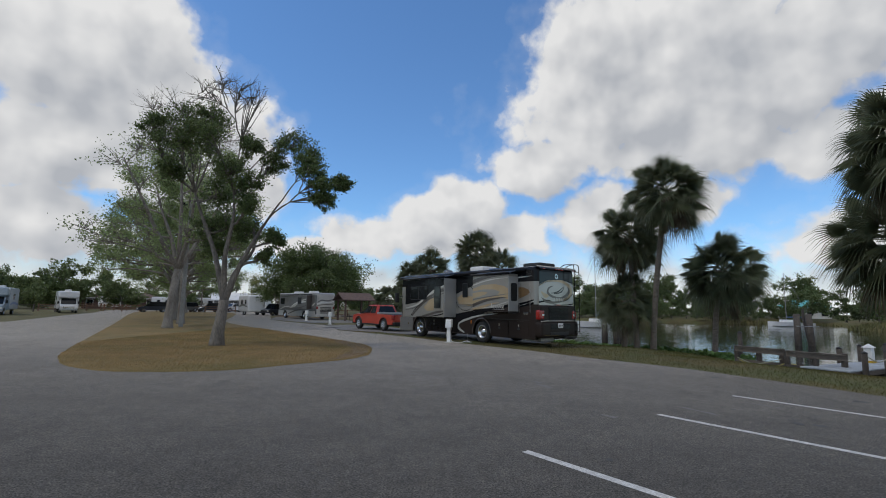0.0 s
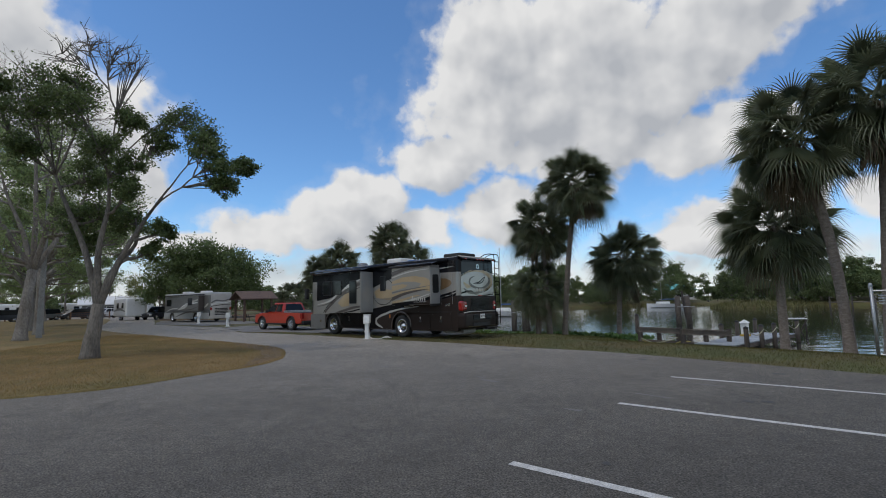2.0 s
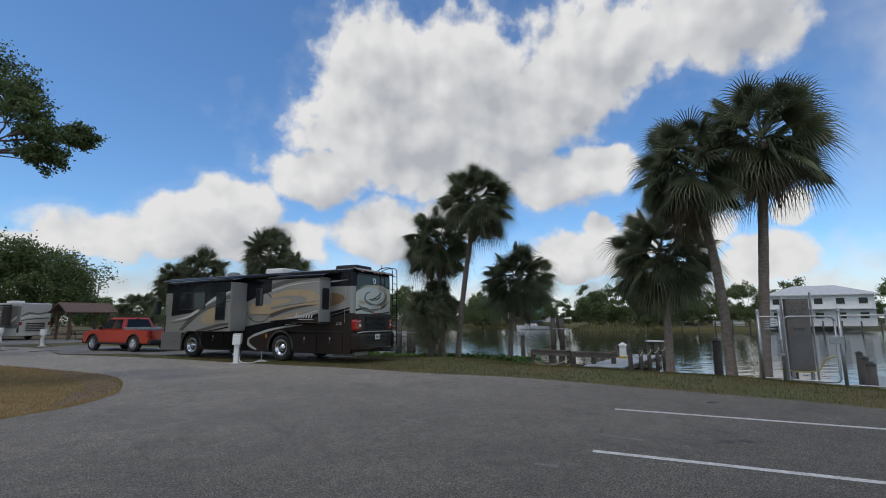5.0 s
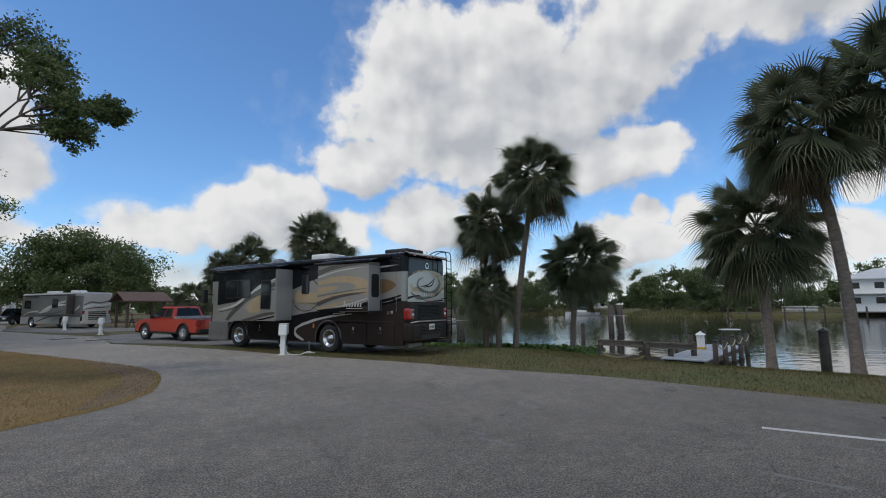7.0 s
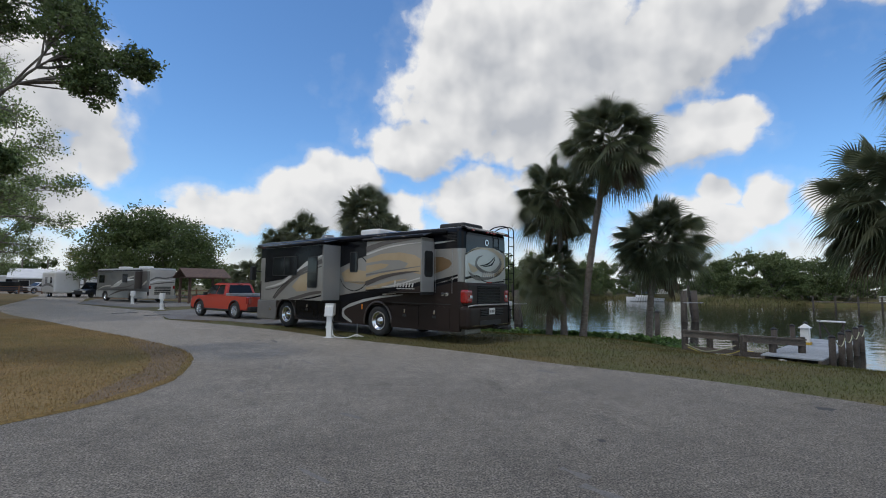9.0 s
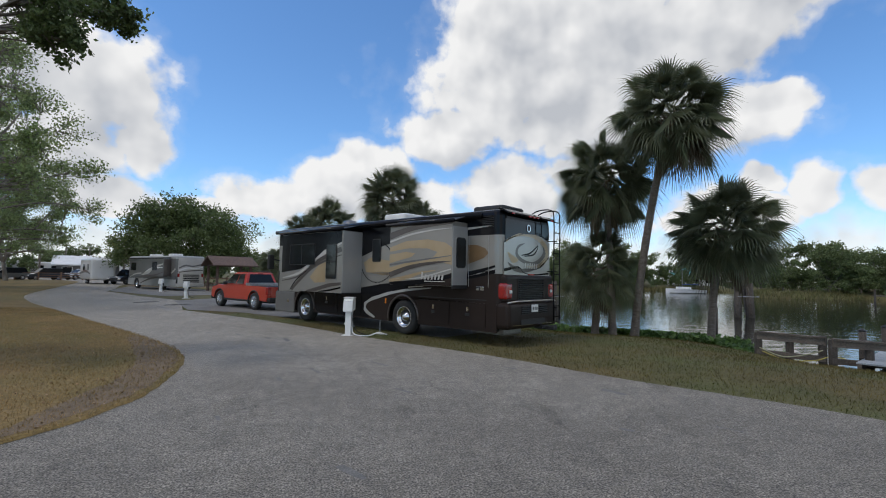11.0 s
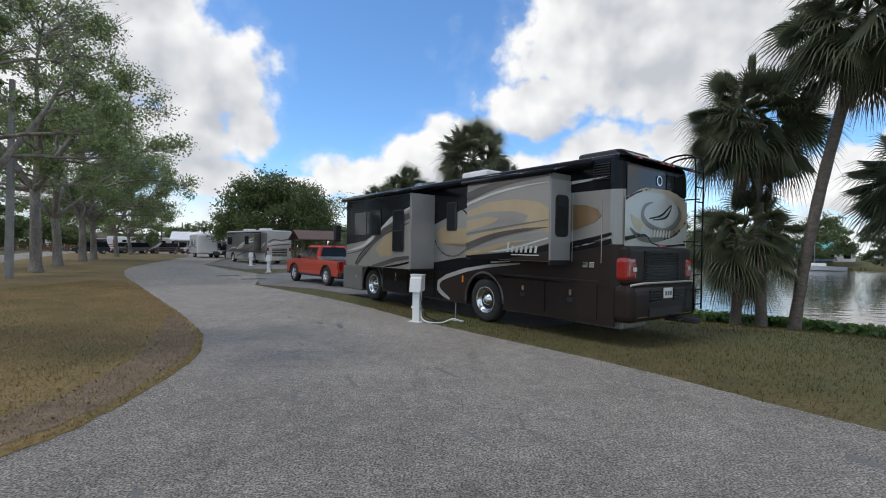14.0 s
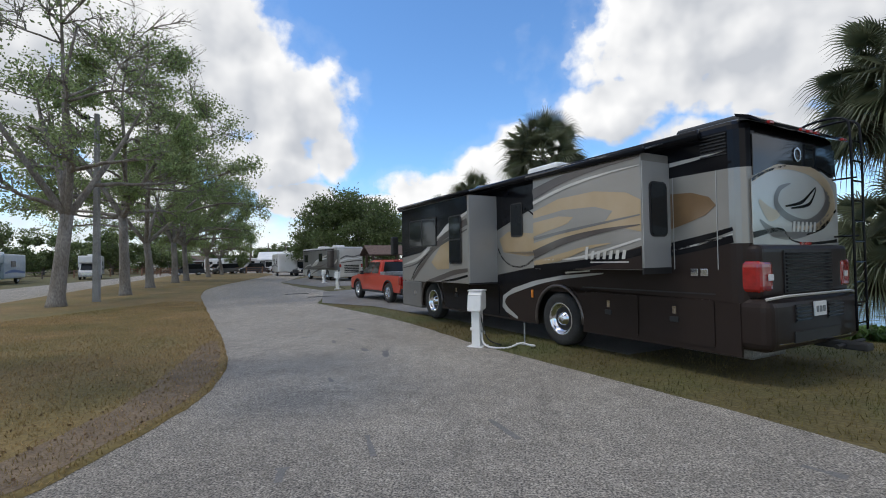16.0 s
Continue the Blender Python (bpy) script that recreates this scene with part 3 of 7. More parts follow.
for (ax, ay), (bx, by) in (((1.13, 5.65), (4.5, 1.5)), ((3.55, 7.7), (6.85, 3.55)), ((5.8, 9.5), (9.1, 5.25))):
    d = Vector((bx - ax, by - ay, 0)).normalized()
    s = Vector((-d.y, d.x, 0)) * 0.055
    a, b = Vector((ax, ay, 0.004)), Vector((bx, by, 0.004))
    ob = raw("parking_line", [a - s, b - s, b + s, a + s], [(0, 1, 2, 3)], M_LINE)
    tagged(ob, "faded white painted parking bay line", "road marking", "parking bay lines", "structure")

# oil stains and a drain
M_OIL = mat("oil_stain", (0.03, 0.03, 0.03), (0.06, 0.06, 0.058), 0.7, scale=14)
for x, y, r in ((5.4, 7.25, 0.1), (5.62, 7.15, 0.09), (7.93, 9.14, 0.12), (2.0, 5.4, 0.06), (6.9, 12.0, 0.14), (3.0, 11.5, 0.06), (5.0, 8.2, 0.04)):
    rng = random.Random(int(x * 100))
    ring = [(x + r * rng.uniform(0.5, 1.2) * math.cos(k * 0.524), y + r * rng.uniform(0.5, 1.2) * math.sin(k * 0.524)) for k in range(12)]
    sheet("oil_stain", ring, 0.003, M_OIL, "small black oil stain on the asphalt", "stain")
M_SCUFF = mat("tyre_scuff", (0.13, 0.125, 0.12), (0.18, 0.172, 0.163), 0.9, scale=7, fine=60, bump=0.4)
scuffs = random.Random(17)
for k in range(26):
    t = scuffs.random()
    x, y = scuffs.uniform(-4.5, 3.5) + (1 - t) * 3, 7 + 20 * t
    if x > 6.2 - (y - 14) * 0.72 or x < -1.6 - max(0, y - 19) * 0.75:
        continue
    a, ln, w = radians(scuffs.uniform(105, 140)), scuffs.uniform(0.15, 0.6), scuffs.uniform(0.02, 0.06)
    c, s = math.cos(a), math.sin(a)
    up = [(u, w * (0.4 + scuffs.random())) for u in (-0.5, -0.25, 0, 0.25, 0.5)]
    ring = [(x + c * u * ln - s * v, y + s * u * ln + c * v) for u, v in up] + [(x + c * u * ln + s * v, y + s * u * ln - c * v) for u, v in up[::-1]]
    sheet("tyre_scuff", ring, 0.002, M_SCUFF, "faint dark scuff on the asphalt", "stain")
for x, y in ((-10.5, 37.0), (-8.3, 35.0)):
    g = empty("drain_grate", pose(x, y, 0.0, 0, 0, 38), "dark iron drain grate set in the asphalt", "drain", "road drains")
    part("frame", boxm(-0.6, 0.6, -0.16, 0.16, 0.0, 0.012, bevel=0.004), M_DARK, g)
    for k in range(7):
        part("bar", boxm(-0.52 + k * 0.16, -0.45 + k * 0.16, -0.13, 0.13, 0.012, 0.02), M_PILE, g)

# ---------- plants ----------


def leaf_mesh(name, centres, size, material, parent, seed, aspect=0.6, spread=0.0):
    """One small folded leaf at each centre."""
    rng = np.random.default_rng(seed)
    c = np.asarray(centres, float)
    n = len(c)
    a = rng.normal(size=(n, 3))
    a /= np.linalg.norm(a, axis=1)[:, None]
    b = np.cross(a, rng.normal(size=(n, 3)))
    b /= np.linalg.norm(b, axis=1)[:, None]
    w = np.cross(a, b)
    s = size * rng.uniform(0.6, 1.25, (n, 1))
    v = np.stack([c - a * s * 0.5, c + b * s * aspect * 0.5 + w * s * 0.12, c + a * s * 0.55, c - b * s * aspect * 0.5 + w * s * 0.12], 1).reshape(-1, 3)
    f = np.arange(4 * n).reshape(n, 4)
    me = bpy.data.meshes.new(name)
    me.from_pydata(v.tolist(), [], f.tolist())
    me.materials.append(material)
    ob = new(name, me)
    ob.parent = parent
    return ob


def tree(name, base, height_fork, r0, clusters, leaves, size, bark, leafmat, label, category="tree", seed=1, twigs=10, lean=(0, 0), leaders=(), dense=1.0, bare=(), group=""):
    """A tree whose limbs reach to the clumps of its crown: (x, y, z, radius) from its foot."""
    rng = random.Random(seed)
    ob = empty(name, Matrix.Translation(base), label, category, group)
    bm = bmesh.new()
    top = Vector((lean[0], lean[1], height_fork))
    tr = [Vector((0, 0, -0.15)), Vector((0.01, 0, 0.12)), Vector((lean[0] * 0.1, lean[1] * 0.1, 0.5)), top * 0.55 + Vector((rng.uniform(-.06, .06), rng.uniform(-.06, .06), 0)), top]
    tube(bm, tr, [r0 * 1.5, r0 * 1.25, r0 * 1.05, r0 * 0.92, r0 * 0.82], 12)
    nodes = [(tr[-1], r0 * 0.75), (tr[-2] * 0.25 + tr[-1] * 0.75, r0 * 0.8)]
    pts = []
    for goal in leaders:
        goal = Vector(goal)
        line = smoothline([top - Vector((0, 0, 0.12)), top.lerp(goal, 0.35) + Vector((rng.uniform(-.15, .15), rng.uniform(-.15, .15), 0)), top.lerp(goal, 0.7) + Vector((rng.uniform(-.25, .25), rng.uniform(-.25, .25), 0)), goal], 4)
        first = r0 * (0.82 if len(leaders) == 1 else 0.58)
        rad = [first * (1 - 0.82 * k / (len(line) - 1)) for k in range(len(line))]
        tube(bm, line, rad, 9)
        nodes += [(line[k], rad[k]) for k in range(1, len(line))]
    order = sorted(list(clusters) + list(bare), key=lambda c: (Vector(c[:3]) - top).length)
    bareset = set(bare)
    for c in order:
        goal = Vector(c[:3])
        best = min(nodes, key=lambda nd: (nd[0] - goal).length + 1.6 * max(0, nd[0].z - goal.z + 0.4) + 0.5 * (0.12 / max(nd[1], 0.01)))
        a, ra = best
        mid = a.lerp(goal, 0.5) + Vector((rng.uniform(-.12, .12), rng.uniform(-.12, .12), rng.uniform(-0.05, 0.12))) * (goal - a).length
        line = [q + Vector((rng.uniform(-1, 1), rng.uniform(-1, 1), rng.uniform(-1, 1))) * 0.03 for q in smoothline([a, mid, goal], 4)]
        line[0] = a
        r1 = max(min(ra * 0.78, r0 * 0.42), 0.03)
        rad = [r1 * (1 - 0.72 * k / (len(line) - 1)) for k in range(len(line))]
        tube(bm, line, rad, 7)
        nodes += [(line[k], rad[k]) for k in range(3, len(line))]
        nt = twigs
        for k in range(nt):
            s = line[rng.randrange(len(line) // 2, len(line))]
            u = Vector((rng.gauss(0, 1), rng.gauss(0, 1), rng.gauss(0.25, 0.9)))
            u = u.normalized() * c[3] * rng.uniform(0.45, 1.05)
            e = goal + u
            m = s.lerp(e, 0.5) + Vector((rng.uniform(-.1, .1), rng.uniform(-.1, .1), rng.uniform(-.02, .15))) * c[3]
            tube(bm, [s, m, e], [0.022, 0.014, 0.005], 4, cap=False)
            if c in bareset:
                for _ in range(3):
                    e2 = m.lerp(e, rng.uniform(0.2, 1)) + Vector((rng.gauss(0, .3), rng.gauss(0, .3), rng.uniform(.1, .5))) * c[3] * 0.7
                    tube(bm, [m.lerp(e, 0.4), e2], [0.009, 0.003], 3, cap=False)
                if k % 3 == 0:
                    pts += [e + Vector((rng.gauss(0, .1), rng.gauss(0, .1), rng.gauss(0, .1)))]
                continue
            q = max(2, int(leaves / (nt * max(1, len(clusters)))))
            for _ in range(q):
                t = rng.uniform(0.25, 1.08)
                p = m.lerp(e, t) + Vector((rng.gauss(0, 1), rng.gauss(0, 1), rng.gauss(0, 0.7))) * c[3] * 0.17 * dense
                pts.append(p)
    part("trunk", bm, bark, ob, smooth=True)
    leaf_mesh("crown", pts, size, leafmat, ob, seed)
    return ob


def px_clusters(items, foot, scale, seed, depth=1.6):
    """Clumps given across and up from the foot in plan units of scale metres."""
    rng = random.Random(seed)
    return [(x * scale, rng.uniform(-depth, depth), z * scale, r * scale) for x, z, r in items]


# the oak at the near end of the island
OAK = px_clusters([(-73, 395, 40), (-120, 380, 28), (-33, 410, 32), (-80, 350, 36), (-20, 360, 32), (40, 360, 26), (97, 380, 34), (137, 350, 36), (67, 340, 30), (177, 280, 30), (207, 292, 20), (157, 310, 28),
                   (192, 250, 20), (17, 300, 32), (57, 280, 28), (-43, 280, 34), (-13, 220, 36), (27, 210, 32), (-53, 210, 32), (57, 240, 24), (-93, 300, 26), (87, 190, 20), (67, 160, 18), (-33, 170, 26)], 0, 0.0217, 4, 1.3)
OAKTOP = px_clusters([(-60, 462, 34), (-20, 478, 38), (20, 455, 36), (-110, 440, 28), (55, 440, 28)], 0, 0.0217, 9, 0.8)
tree("oak_tree", (-8.5, 18.15, 0.05), 1.7, 0.22, OAK, 52000, 0.088, M_OAKBARK, M_OAKLEAF, "oak with forked grey trunk, dark leaf clumps, bare top twigs", seed=11, leaders=((-1.7, 0.3, 6.6), (0.3, -0.3, 6.4), (2.0, 0.2, 5.6), (0.9, 0.5, 4.6)), dense=1.0, twigs=22, lean=(0.12, 0.1), bare=tuple(OAKTOP))


def sycamore(base, height, spread, seed, r0, leaves=34000, label="sycamore with mottled grey trunk and sparse light green leaves", leafy=1.0):
    rng = random.Random(seed)
    cl, bare = [], []
    for k in range(40):
        h = height * (0.29 + 0.6 * rng.random())
        w = spread * math.sin(math.pi * min(1.0, 0.22 + 0.72 * h / height)) * rng.uniform(0.35, 1.0)
        a = k * 2.4 + rng.uniform(-.3, .3)
        cl.append((w * math.cos(a), w * math.sin(a), h, rng.uniform(0.7, 1.25)))
    for k in range(12):
        a = rng.uniform(0, 6.28)
        bare.append((math.cos(a) * spread * rng.uniform(.1, .6), math.sin(a) * spread * rng.uniform(.1, .6), height * rng.uniform(0.8, 1.0), rng.uniform(0.9, 1.4)))
    turn = rng.uniform(0, 6.28)
    limbs = [(0.5 * rng.uniform(-1, 1), 0.5 * rng.uniform(-1, 1), height * 0.86)]
    for k in range(4):
        a = turn + k * 1.57 + rng.uniform(-.4, .4)
        limbs.append((math.cos(a) * spread * rng.uniform(.4, .65), math.sin(a) * spread * rng.uniform(.4, .65), height * rng.uniform(0.5, 0.78)))
    return tree("sycamore_tree", base, height * rng.uniform(0.2, 0.28), r0, cl, int(leaves * leafy), 0.165, M_BARK, M_SYCLEAF, label, seed=seed, twigs=14, bare=tuple(bare), leaders=tuple(limbs), dense=1.6, lean=(rng.uniform(-.3, .3), rng.uniform(-.3, .3)), group="sycamore row on the island")


sycamore((-17.35, 29.85, 0.05), 15.0, 5.6, 21, 0.27, leafy=0.16, label="tall sycamore with mottled trunk, mostly bare upper twigs")
sycamore((-20.1, 36.2, 0.05), 15.5, 7.6, 22, 0.25, leafy=0.75)
sycamore((-24.9, 43.5, 0.05), 15.0, 7.8, 23, 0.26, leafy=0.85)
sycamore((-29.6, 51.9, 0.05), 14.5, 7.6, 24, 0.27, leafy=0.8)
sycamore((-31.8, 56.2, 0.05), 13.0, 6.4, 25, 0.26, leafy=.8)
sycamore((-38.5, 69, 0.05), 12.5, 6.0, 26, 0.25, leafy=.6)
sycamore((-44, 80, 0.05), 11, 5.4, 27, 0.24, leafy=.6)


def fan_leaf(out_v, out_f, rng, origin, yaw, pitch, reach, blade, droop):
    """A palmetto leaf: an arching stalk and a pleated fan, whole near the stalk and split into drooping points."""
    ca, sa = math.cos(yaw), math.sin(yaw)
    d = Vector((ca * math.cos(pitch), sa * math.cos(pitch), math.sin(pitch)))
    side = Vector((-sa, ca, 0))
    ro = rng.uniform(-1.1, 1.1)
    side = (side * math.cos(ro) + d.cross(side) * math.sin(ro)).normalized()
    sag = Vector((0, 0, -1))
    mid = origin + d * reach * 0.55
    hub = origin + d * reach + sag * (droop * reach * 0.3)
    w = 0.016
    n0 = len(out_v)
    out_v += [origin - side * w, origin + side * w, mid + side * w, mid - side * w, hub + side * w, hub - side * w]
    out_f += [(n0, n0 + 1, n0 + 2, n0 + 3), (n0 + 3, n0 + 2, n0 + 4, n0 + 5)]
    ahead = (d + sag * droop * 0.8).normalized()
    up = side.cross(ahead).normalized()
    nb = 30
    span = radians(rng.uniform(112, 135))
    n0 = len(out_v)
    out_v.append(hub)
    ring = []
    for k in range(2 * nb + 1):
        a = (k / nb - 1) * span
        u = ahead * math.cos(a) + side * math.sin(a)
        L = blade * (0.70 + 0.30 * math.cos(a * 0.7))
        fold = up * (0.26 * abs(math.sin(a)) * L * 0.5)
        pleat = up * ((0.05 if k % 2 else -0.02) * L)
        ring.append((u, L, fold))
        out_v.append(hub + u * L * 0.3 + fold * 0.8 + pleat + sag * (0.05 * L))
    out_f += [(n0, n0 + 1 + k, n0 + 2 + k) for k in range(2 * nb)]
    for k in range(nb):
        u, L, fold = ring[2 * k + 1]
        L *= rng.uniform(0.9, 1.12)
        m = hub + u * L * 0.7 + fold + sag * (L * (0.10 + 0.14 * droop))
        e = hub + u * L * 1.02 + fold * 0.9 + sag * (L * (0.22 + 0.42 * droop + rng.uniform(0, 0.14)))
        t = u.cross(up).normalized() * (0.0125 * blade)
        i = len(out_v)
        out_v += [m - t, m + t, e]
        j = n0 + 1 + 2 * k
        out_f += [(j, j + 1, i), (j + 1, j + 2, i + 1), (j + 1, i + 1, i), (i, i + 1, i + 2)]


def palm(base, crown, radius, r0, seed, label, dry=9, count=74, bend=0.0, name="palm_tree", group="cabbage palms on the bank"):
    rng = random.Random(seed)
    b = Vector(base)
    ob = empty(name, Matrix.Translation(b), label, "palm tree", group)
    c = Vector(crown) - b
    line = smoothline([(0, 0, -0.25), (c.x * 0.2 + bend * 0.6, c.y * 0.2, c.z * 0.25), (c.x * 0.55 + bend, c.y * 0.55, c.z * 0.6), (c.x, c.y, c.z * 0.98)], 7)
    bm = bmesh.new()
    rad = []
    for k in range(len(line)):
        t = k / (len(line) - 1)
        rad.append(r0 * (1.25 - 0.35 * min(1, t * 6)) * (1 - 0.14 * t) * (1 + (0.035 if k % 2 else -0.025)) * (1.1 if t > 0.93 else 1))
    tube(bm, line, rad, 12)
    part("trunk", bm, M_PALMBARK, ob, smooth=True)
    # old leaf stubs under the crown
    bm = bmesh.new()
    for k in range(22):
        a, h = k * 2.4, c.z - 0.15 - 0.035 * k
        o = Vector((c.x * h / c.z + math.cos(a) * r0 * 0.8, c.y * h / c.z + math.sin(a) * r0 * 0.8, h))
        tube(bm, [o, o + Vector((math.cos(a) * 0.16, math.sin(a) * 0.16, 0.22))], [0.045, 0.025], 4)
    part("boot_collar", bm, M_PALMDRY, ob, "dry brown leaf stubs")
    v, f = [], []
    for k in range(count):
        t = k / count
        pitch = math.asin(max(-1, min(1, 0.97 - 1.66 * t + rng.uniform(-.16, .16))))
        yaw = k * 2.39996 + rng.uniform(-.25, .25)
        fan_leaf(v, f, rng, c + Vector((0, 0, 0.1 - 0.3 * t)), yaw, pitch, radius * (0.3 + 0.34 * rng.random() ** 0.8), radius * rng.uniform(0.42, 0.52), 0.1 + 0.45 * t)
    raw("crown", v, f, M_PALM, ob)
    v, f = [], []
    for k in range(dry):
        fan_leaf(v, f, rng, c + Vector((0, 0, -0.25)), rng.uniform(0, 6.28), radians(rng.uniform(-75, -35)), radius * rng.uniform(0.35, 0.5), radius * rng.uniform(0.35, 0.5), 0.9)
    if v:
        raw("dry_fronds", v, f, M_PALMDRY, ob, "hanging dry brown fronds")
    return ob


palm((10.39, 25.5, gz(10.39, 25.5)), (10.2, 25.7, 5.75), 2.2, 0.163, 31, "cabbage palm with slim grey trunk and hanging dry fronds", 12)
palm((11.09, 25.2, gz(11.09, 25.2)), (11.05, 22.95, 7.55), 2.25, 0.163, 32, "tall leaning cabbage palm with rough grey trunk", 9, bend=-0.05)
palm((14.03, 24.7, gz(14.03, 24.7)), (14.45, 24.4, 3.85), 2.3, 0.163, 33, "short cabbage palm with full round crown on the bank", 6, bend=-0.1)
palm((9.85, 25.9, gz(9.85, 25.9)), (9.95, 25.7, 2.2), 1.85, 0.172, 34, "low cabbage palm with drooping crown close to the ground", 5, 52)
palm((15.1, 15.65, gz(15.1, 15.65)), (15.65, 16.1, 4.25), 2.4, 0.172, 35, "cabbage palm with dense dark green crown", 7)
palm((14.7, 13.05, gz(14.7, 13.05)), (13.5, 13.15, 6.6), 2.15, 0.172, 36, "tall leaning cabbage palm with dry brown fronds", 14, bend=0.3)
palm((15.2, 12.3, gz(15.2, 12.3)), (15.1, 11.6, 7.35), 2.3, 0.181, 37, "tall straight cabbage palm with smooth grey trunk", 8, bend=0.05)
# palms behind the motorhome
palm((2.3, 29.6, -0.2), (2.05, 29.2, 5.0), 1.75, 0.22, 41, "cabbage palm with dry lower fronds behind the motorhome", 12)
palm((-1.0, 40.3, 0), (-1.1, 40.2, 4.9), 2.1, 0.26, 42, "cabbage palm half hidden behind the motorhome", 8)
palm((-2.6, 41, 0), (-2.6, 41, 4.2), 1.9, 0.26, 43, "short cabbage palm half hidden behind the motorhome", 6)
palm((4.4, 39, -0.4), (4.5, 39, 4.9), 2.1, 0.26, 44, "cabbage palm behind the motorhome roof", 8)
palm((-7.2, 61, 0), (-7.2, 61, 2.6), 2.7, 0.3, 45, "bushy low cabbage palm beside the shelter", 5, 52)


def clump_tree(name, m, height, width, seed, material, label, leaves=3200, size=0.36, trunk=0.22, low=0.25, n=13, group=""):
    rng = random.Random(seed)
    cl = []
    for k in range(n):
        t = rng.random()
        h = height * (low + (0.88 - low) * t)
        w = width * 0.5 * math.sqrt(max(0.08, 1 - ((t - 0.35) / 0.72) ** 2)) * rng.uniform(0.3, 0.82)
        a = k * 2.4
        cl.append((w * math.cos(a), w * math.sin(a), h, width * rng.uniform(0.12, 0.2)))
    ob = tree(name, (0, 0, 0), height * max(low, 0.12), trunk, cl, leaves, size, M_OAKBARK, material, label, seed=seed, twigs=8, dense=1.05, group=group)
    ob.matrix_basis = m
    return ob


# the wide oak behind the second motorhome
clump_tree("oak_tree", pose(-20.5, 73.5, 0), 10.0, 17.5, 51, M_OAKLEAF, "wide spreading dark green oak behind the second motorhome", 46000, 0.32, 0.42, 0.26, 48)
clump_tree("blossom_tree", pose(-27, 76, 0), 6.0, 7, 52, M_PALELEAF, "small pale tree in blossom beside the road", 2600, 0.16, 0.14, 0.3, 10)
clump_tree("tree", pose(-40, 103, 0), 9.0, 10, 53, M_YELLEAF, "yellow-green tree in new leaf at the end of the road", 3600, 0.26, 0.2, 0.3, 14)

# mangroves and far trees
proto = [clump_tree("shore_tree", pose(88, 81, 0.1), 9.2, 11, 61, M_FARLEAF, "dense dark green mangrove on the far bank", 6500, 0.42, 0.2, 0.08, 16, "trees of the far bank"),
         clump_tree("shore_tree", pose(95, 75, 0.1), 8.2, 12, 62, M_FARLEAF, "dense dark green mangrove on the far bank", 6500, 0.42, 0.2, 0.05, 16, "trees of the far bank"),
         clump_tree("shore_tree", pose(82, 90, 0.1), 9.8, 10, 63, M_FARLEAF, "tall dark green tree on the far bank", 6500, 0.42, 0.2, 0.1, 16, "trees of the far bank")]
rng = random.Random(5)
SHORE = [(82, 85, 0.9), (91, 82, 1.0), (98, 78, 0.95), (103, 73, 0.8), (92, 90, 1.1), (100, 88, 1.0), (80, 95, 0.8), (108, 84, 0.8), (113, 76, .7), (106, 93, 1.1), (90, 77, .55), (95, 72, .6), (101, 68, .55), (84, 81, .5), (109, 70, .6)]
SHORE += [(35 + k * 5.2, 122 + 6 * math.sin(k * 1.7), 0.85 + 0.35 * rng.random()) for k in range(11)]
SHORE += [(60 + k * 9, 150 + 12 * math.sin(k * 2.1), 1.0 + 0.5 * rng.random()) for k in range(10)]
SHORE += [(20 + k * 7, 165 + 8 * math.sin(k), 1.1 + 0.5 * rng.random()) for k in range(7)]
SHORE += [(110 + k * 8, 92 - k * 3, 0.9 + 0.4 * rng.random()) for k in range(6)]
SHORE += [(118 + k * 9, 47 - k * 5, 1.0) for k in range(4)]
SHORE += [(32 + k * 3.6, 110 + 3 * math.sin(k * 0.9) - (2 if 6 < 32 + k * 3.6 < 60 else 0), 0.3 + 0.18 * rng.random()) for k in range(15)]
SHORE += [(86 + k * 2.6, 99 - k * 1.5, 0.4) for k in range(4)]
for k, (x, y, s) in enumerate(SHORE):
    copy_thing(proto[k % 3], pose(x, y, 0.2, 0, 0, rng.uniform(0, 360)) @ Matrix.Diagonal((s, s, s * rng.uniform(0.85, 1.1), 1)))
inland = [clump_tree("background_tree", pose(-75, 92, 0), 9.5, 12, 71, M_FARLEAF, "rounded green tree in the distance", 6500, 0.48, 0.25, 0.15, 16, "distant inland trees"),
          clump_tree("background_tree", pose(-90, 118, 0), 8.5, 13, 72, M_FARLEAF, "rounded green tree in the distance", 6500, 0.48, 0.25, 0.12, 16, "distant inland trees")]
# (-78, 66) to (-92, 72): unseen trees, added for the motorhome to reflect
INLAND = [(-66, 96, 1.0), (-84, 98, 1.1), (-95, 96, 1.0), (-104, 110, 1.15), (-78, 128, .9), (-66, 132, .85), (-55, 140, .9), (-44, 138, .8), (-33, 135, .85), (-22, 128, .8), (-11, 122, .7), (-3, 118, .65),
          (-70, 150, 1.0), (-50, 160, 1.0), (-30, 158, 1.0), (-12, 150, 1.0), (4, 150, .9), (-115, 130, 1.1), (-100, 140, 1.0), (-125, 108, 1.1), (-88, 84, .9), (-110, 88, 1.0), (-78, 66, 1.0), (-82, 54, 1.1), (-80, 42, 1.0), (-84, 30, 1.05), (-80, 18, 1.0), (-84, 6, 1.1), (-80, -8, 1.0), (-82, -22, 1.0), (-92, 72, 1.1), (-14, 92, .55), (-5, 88, .5), (2, 96, .55), (-62, 112, .7)]
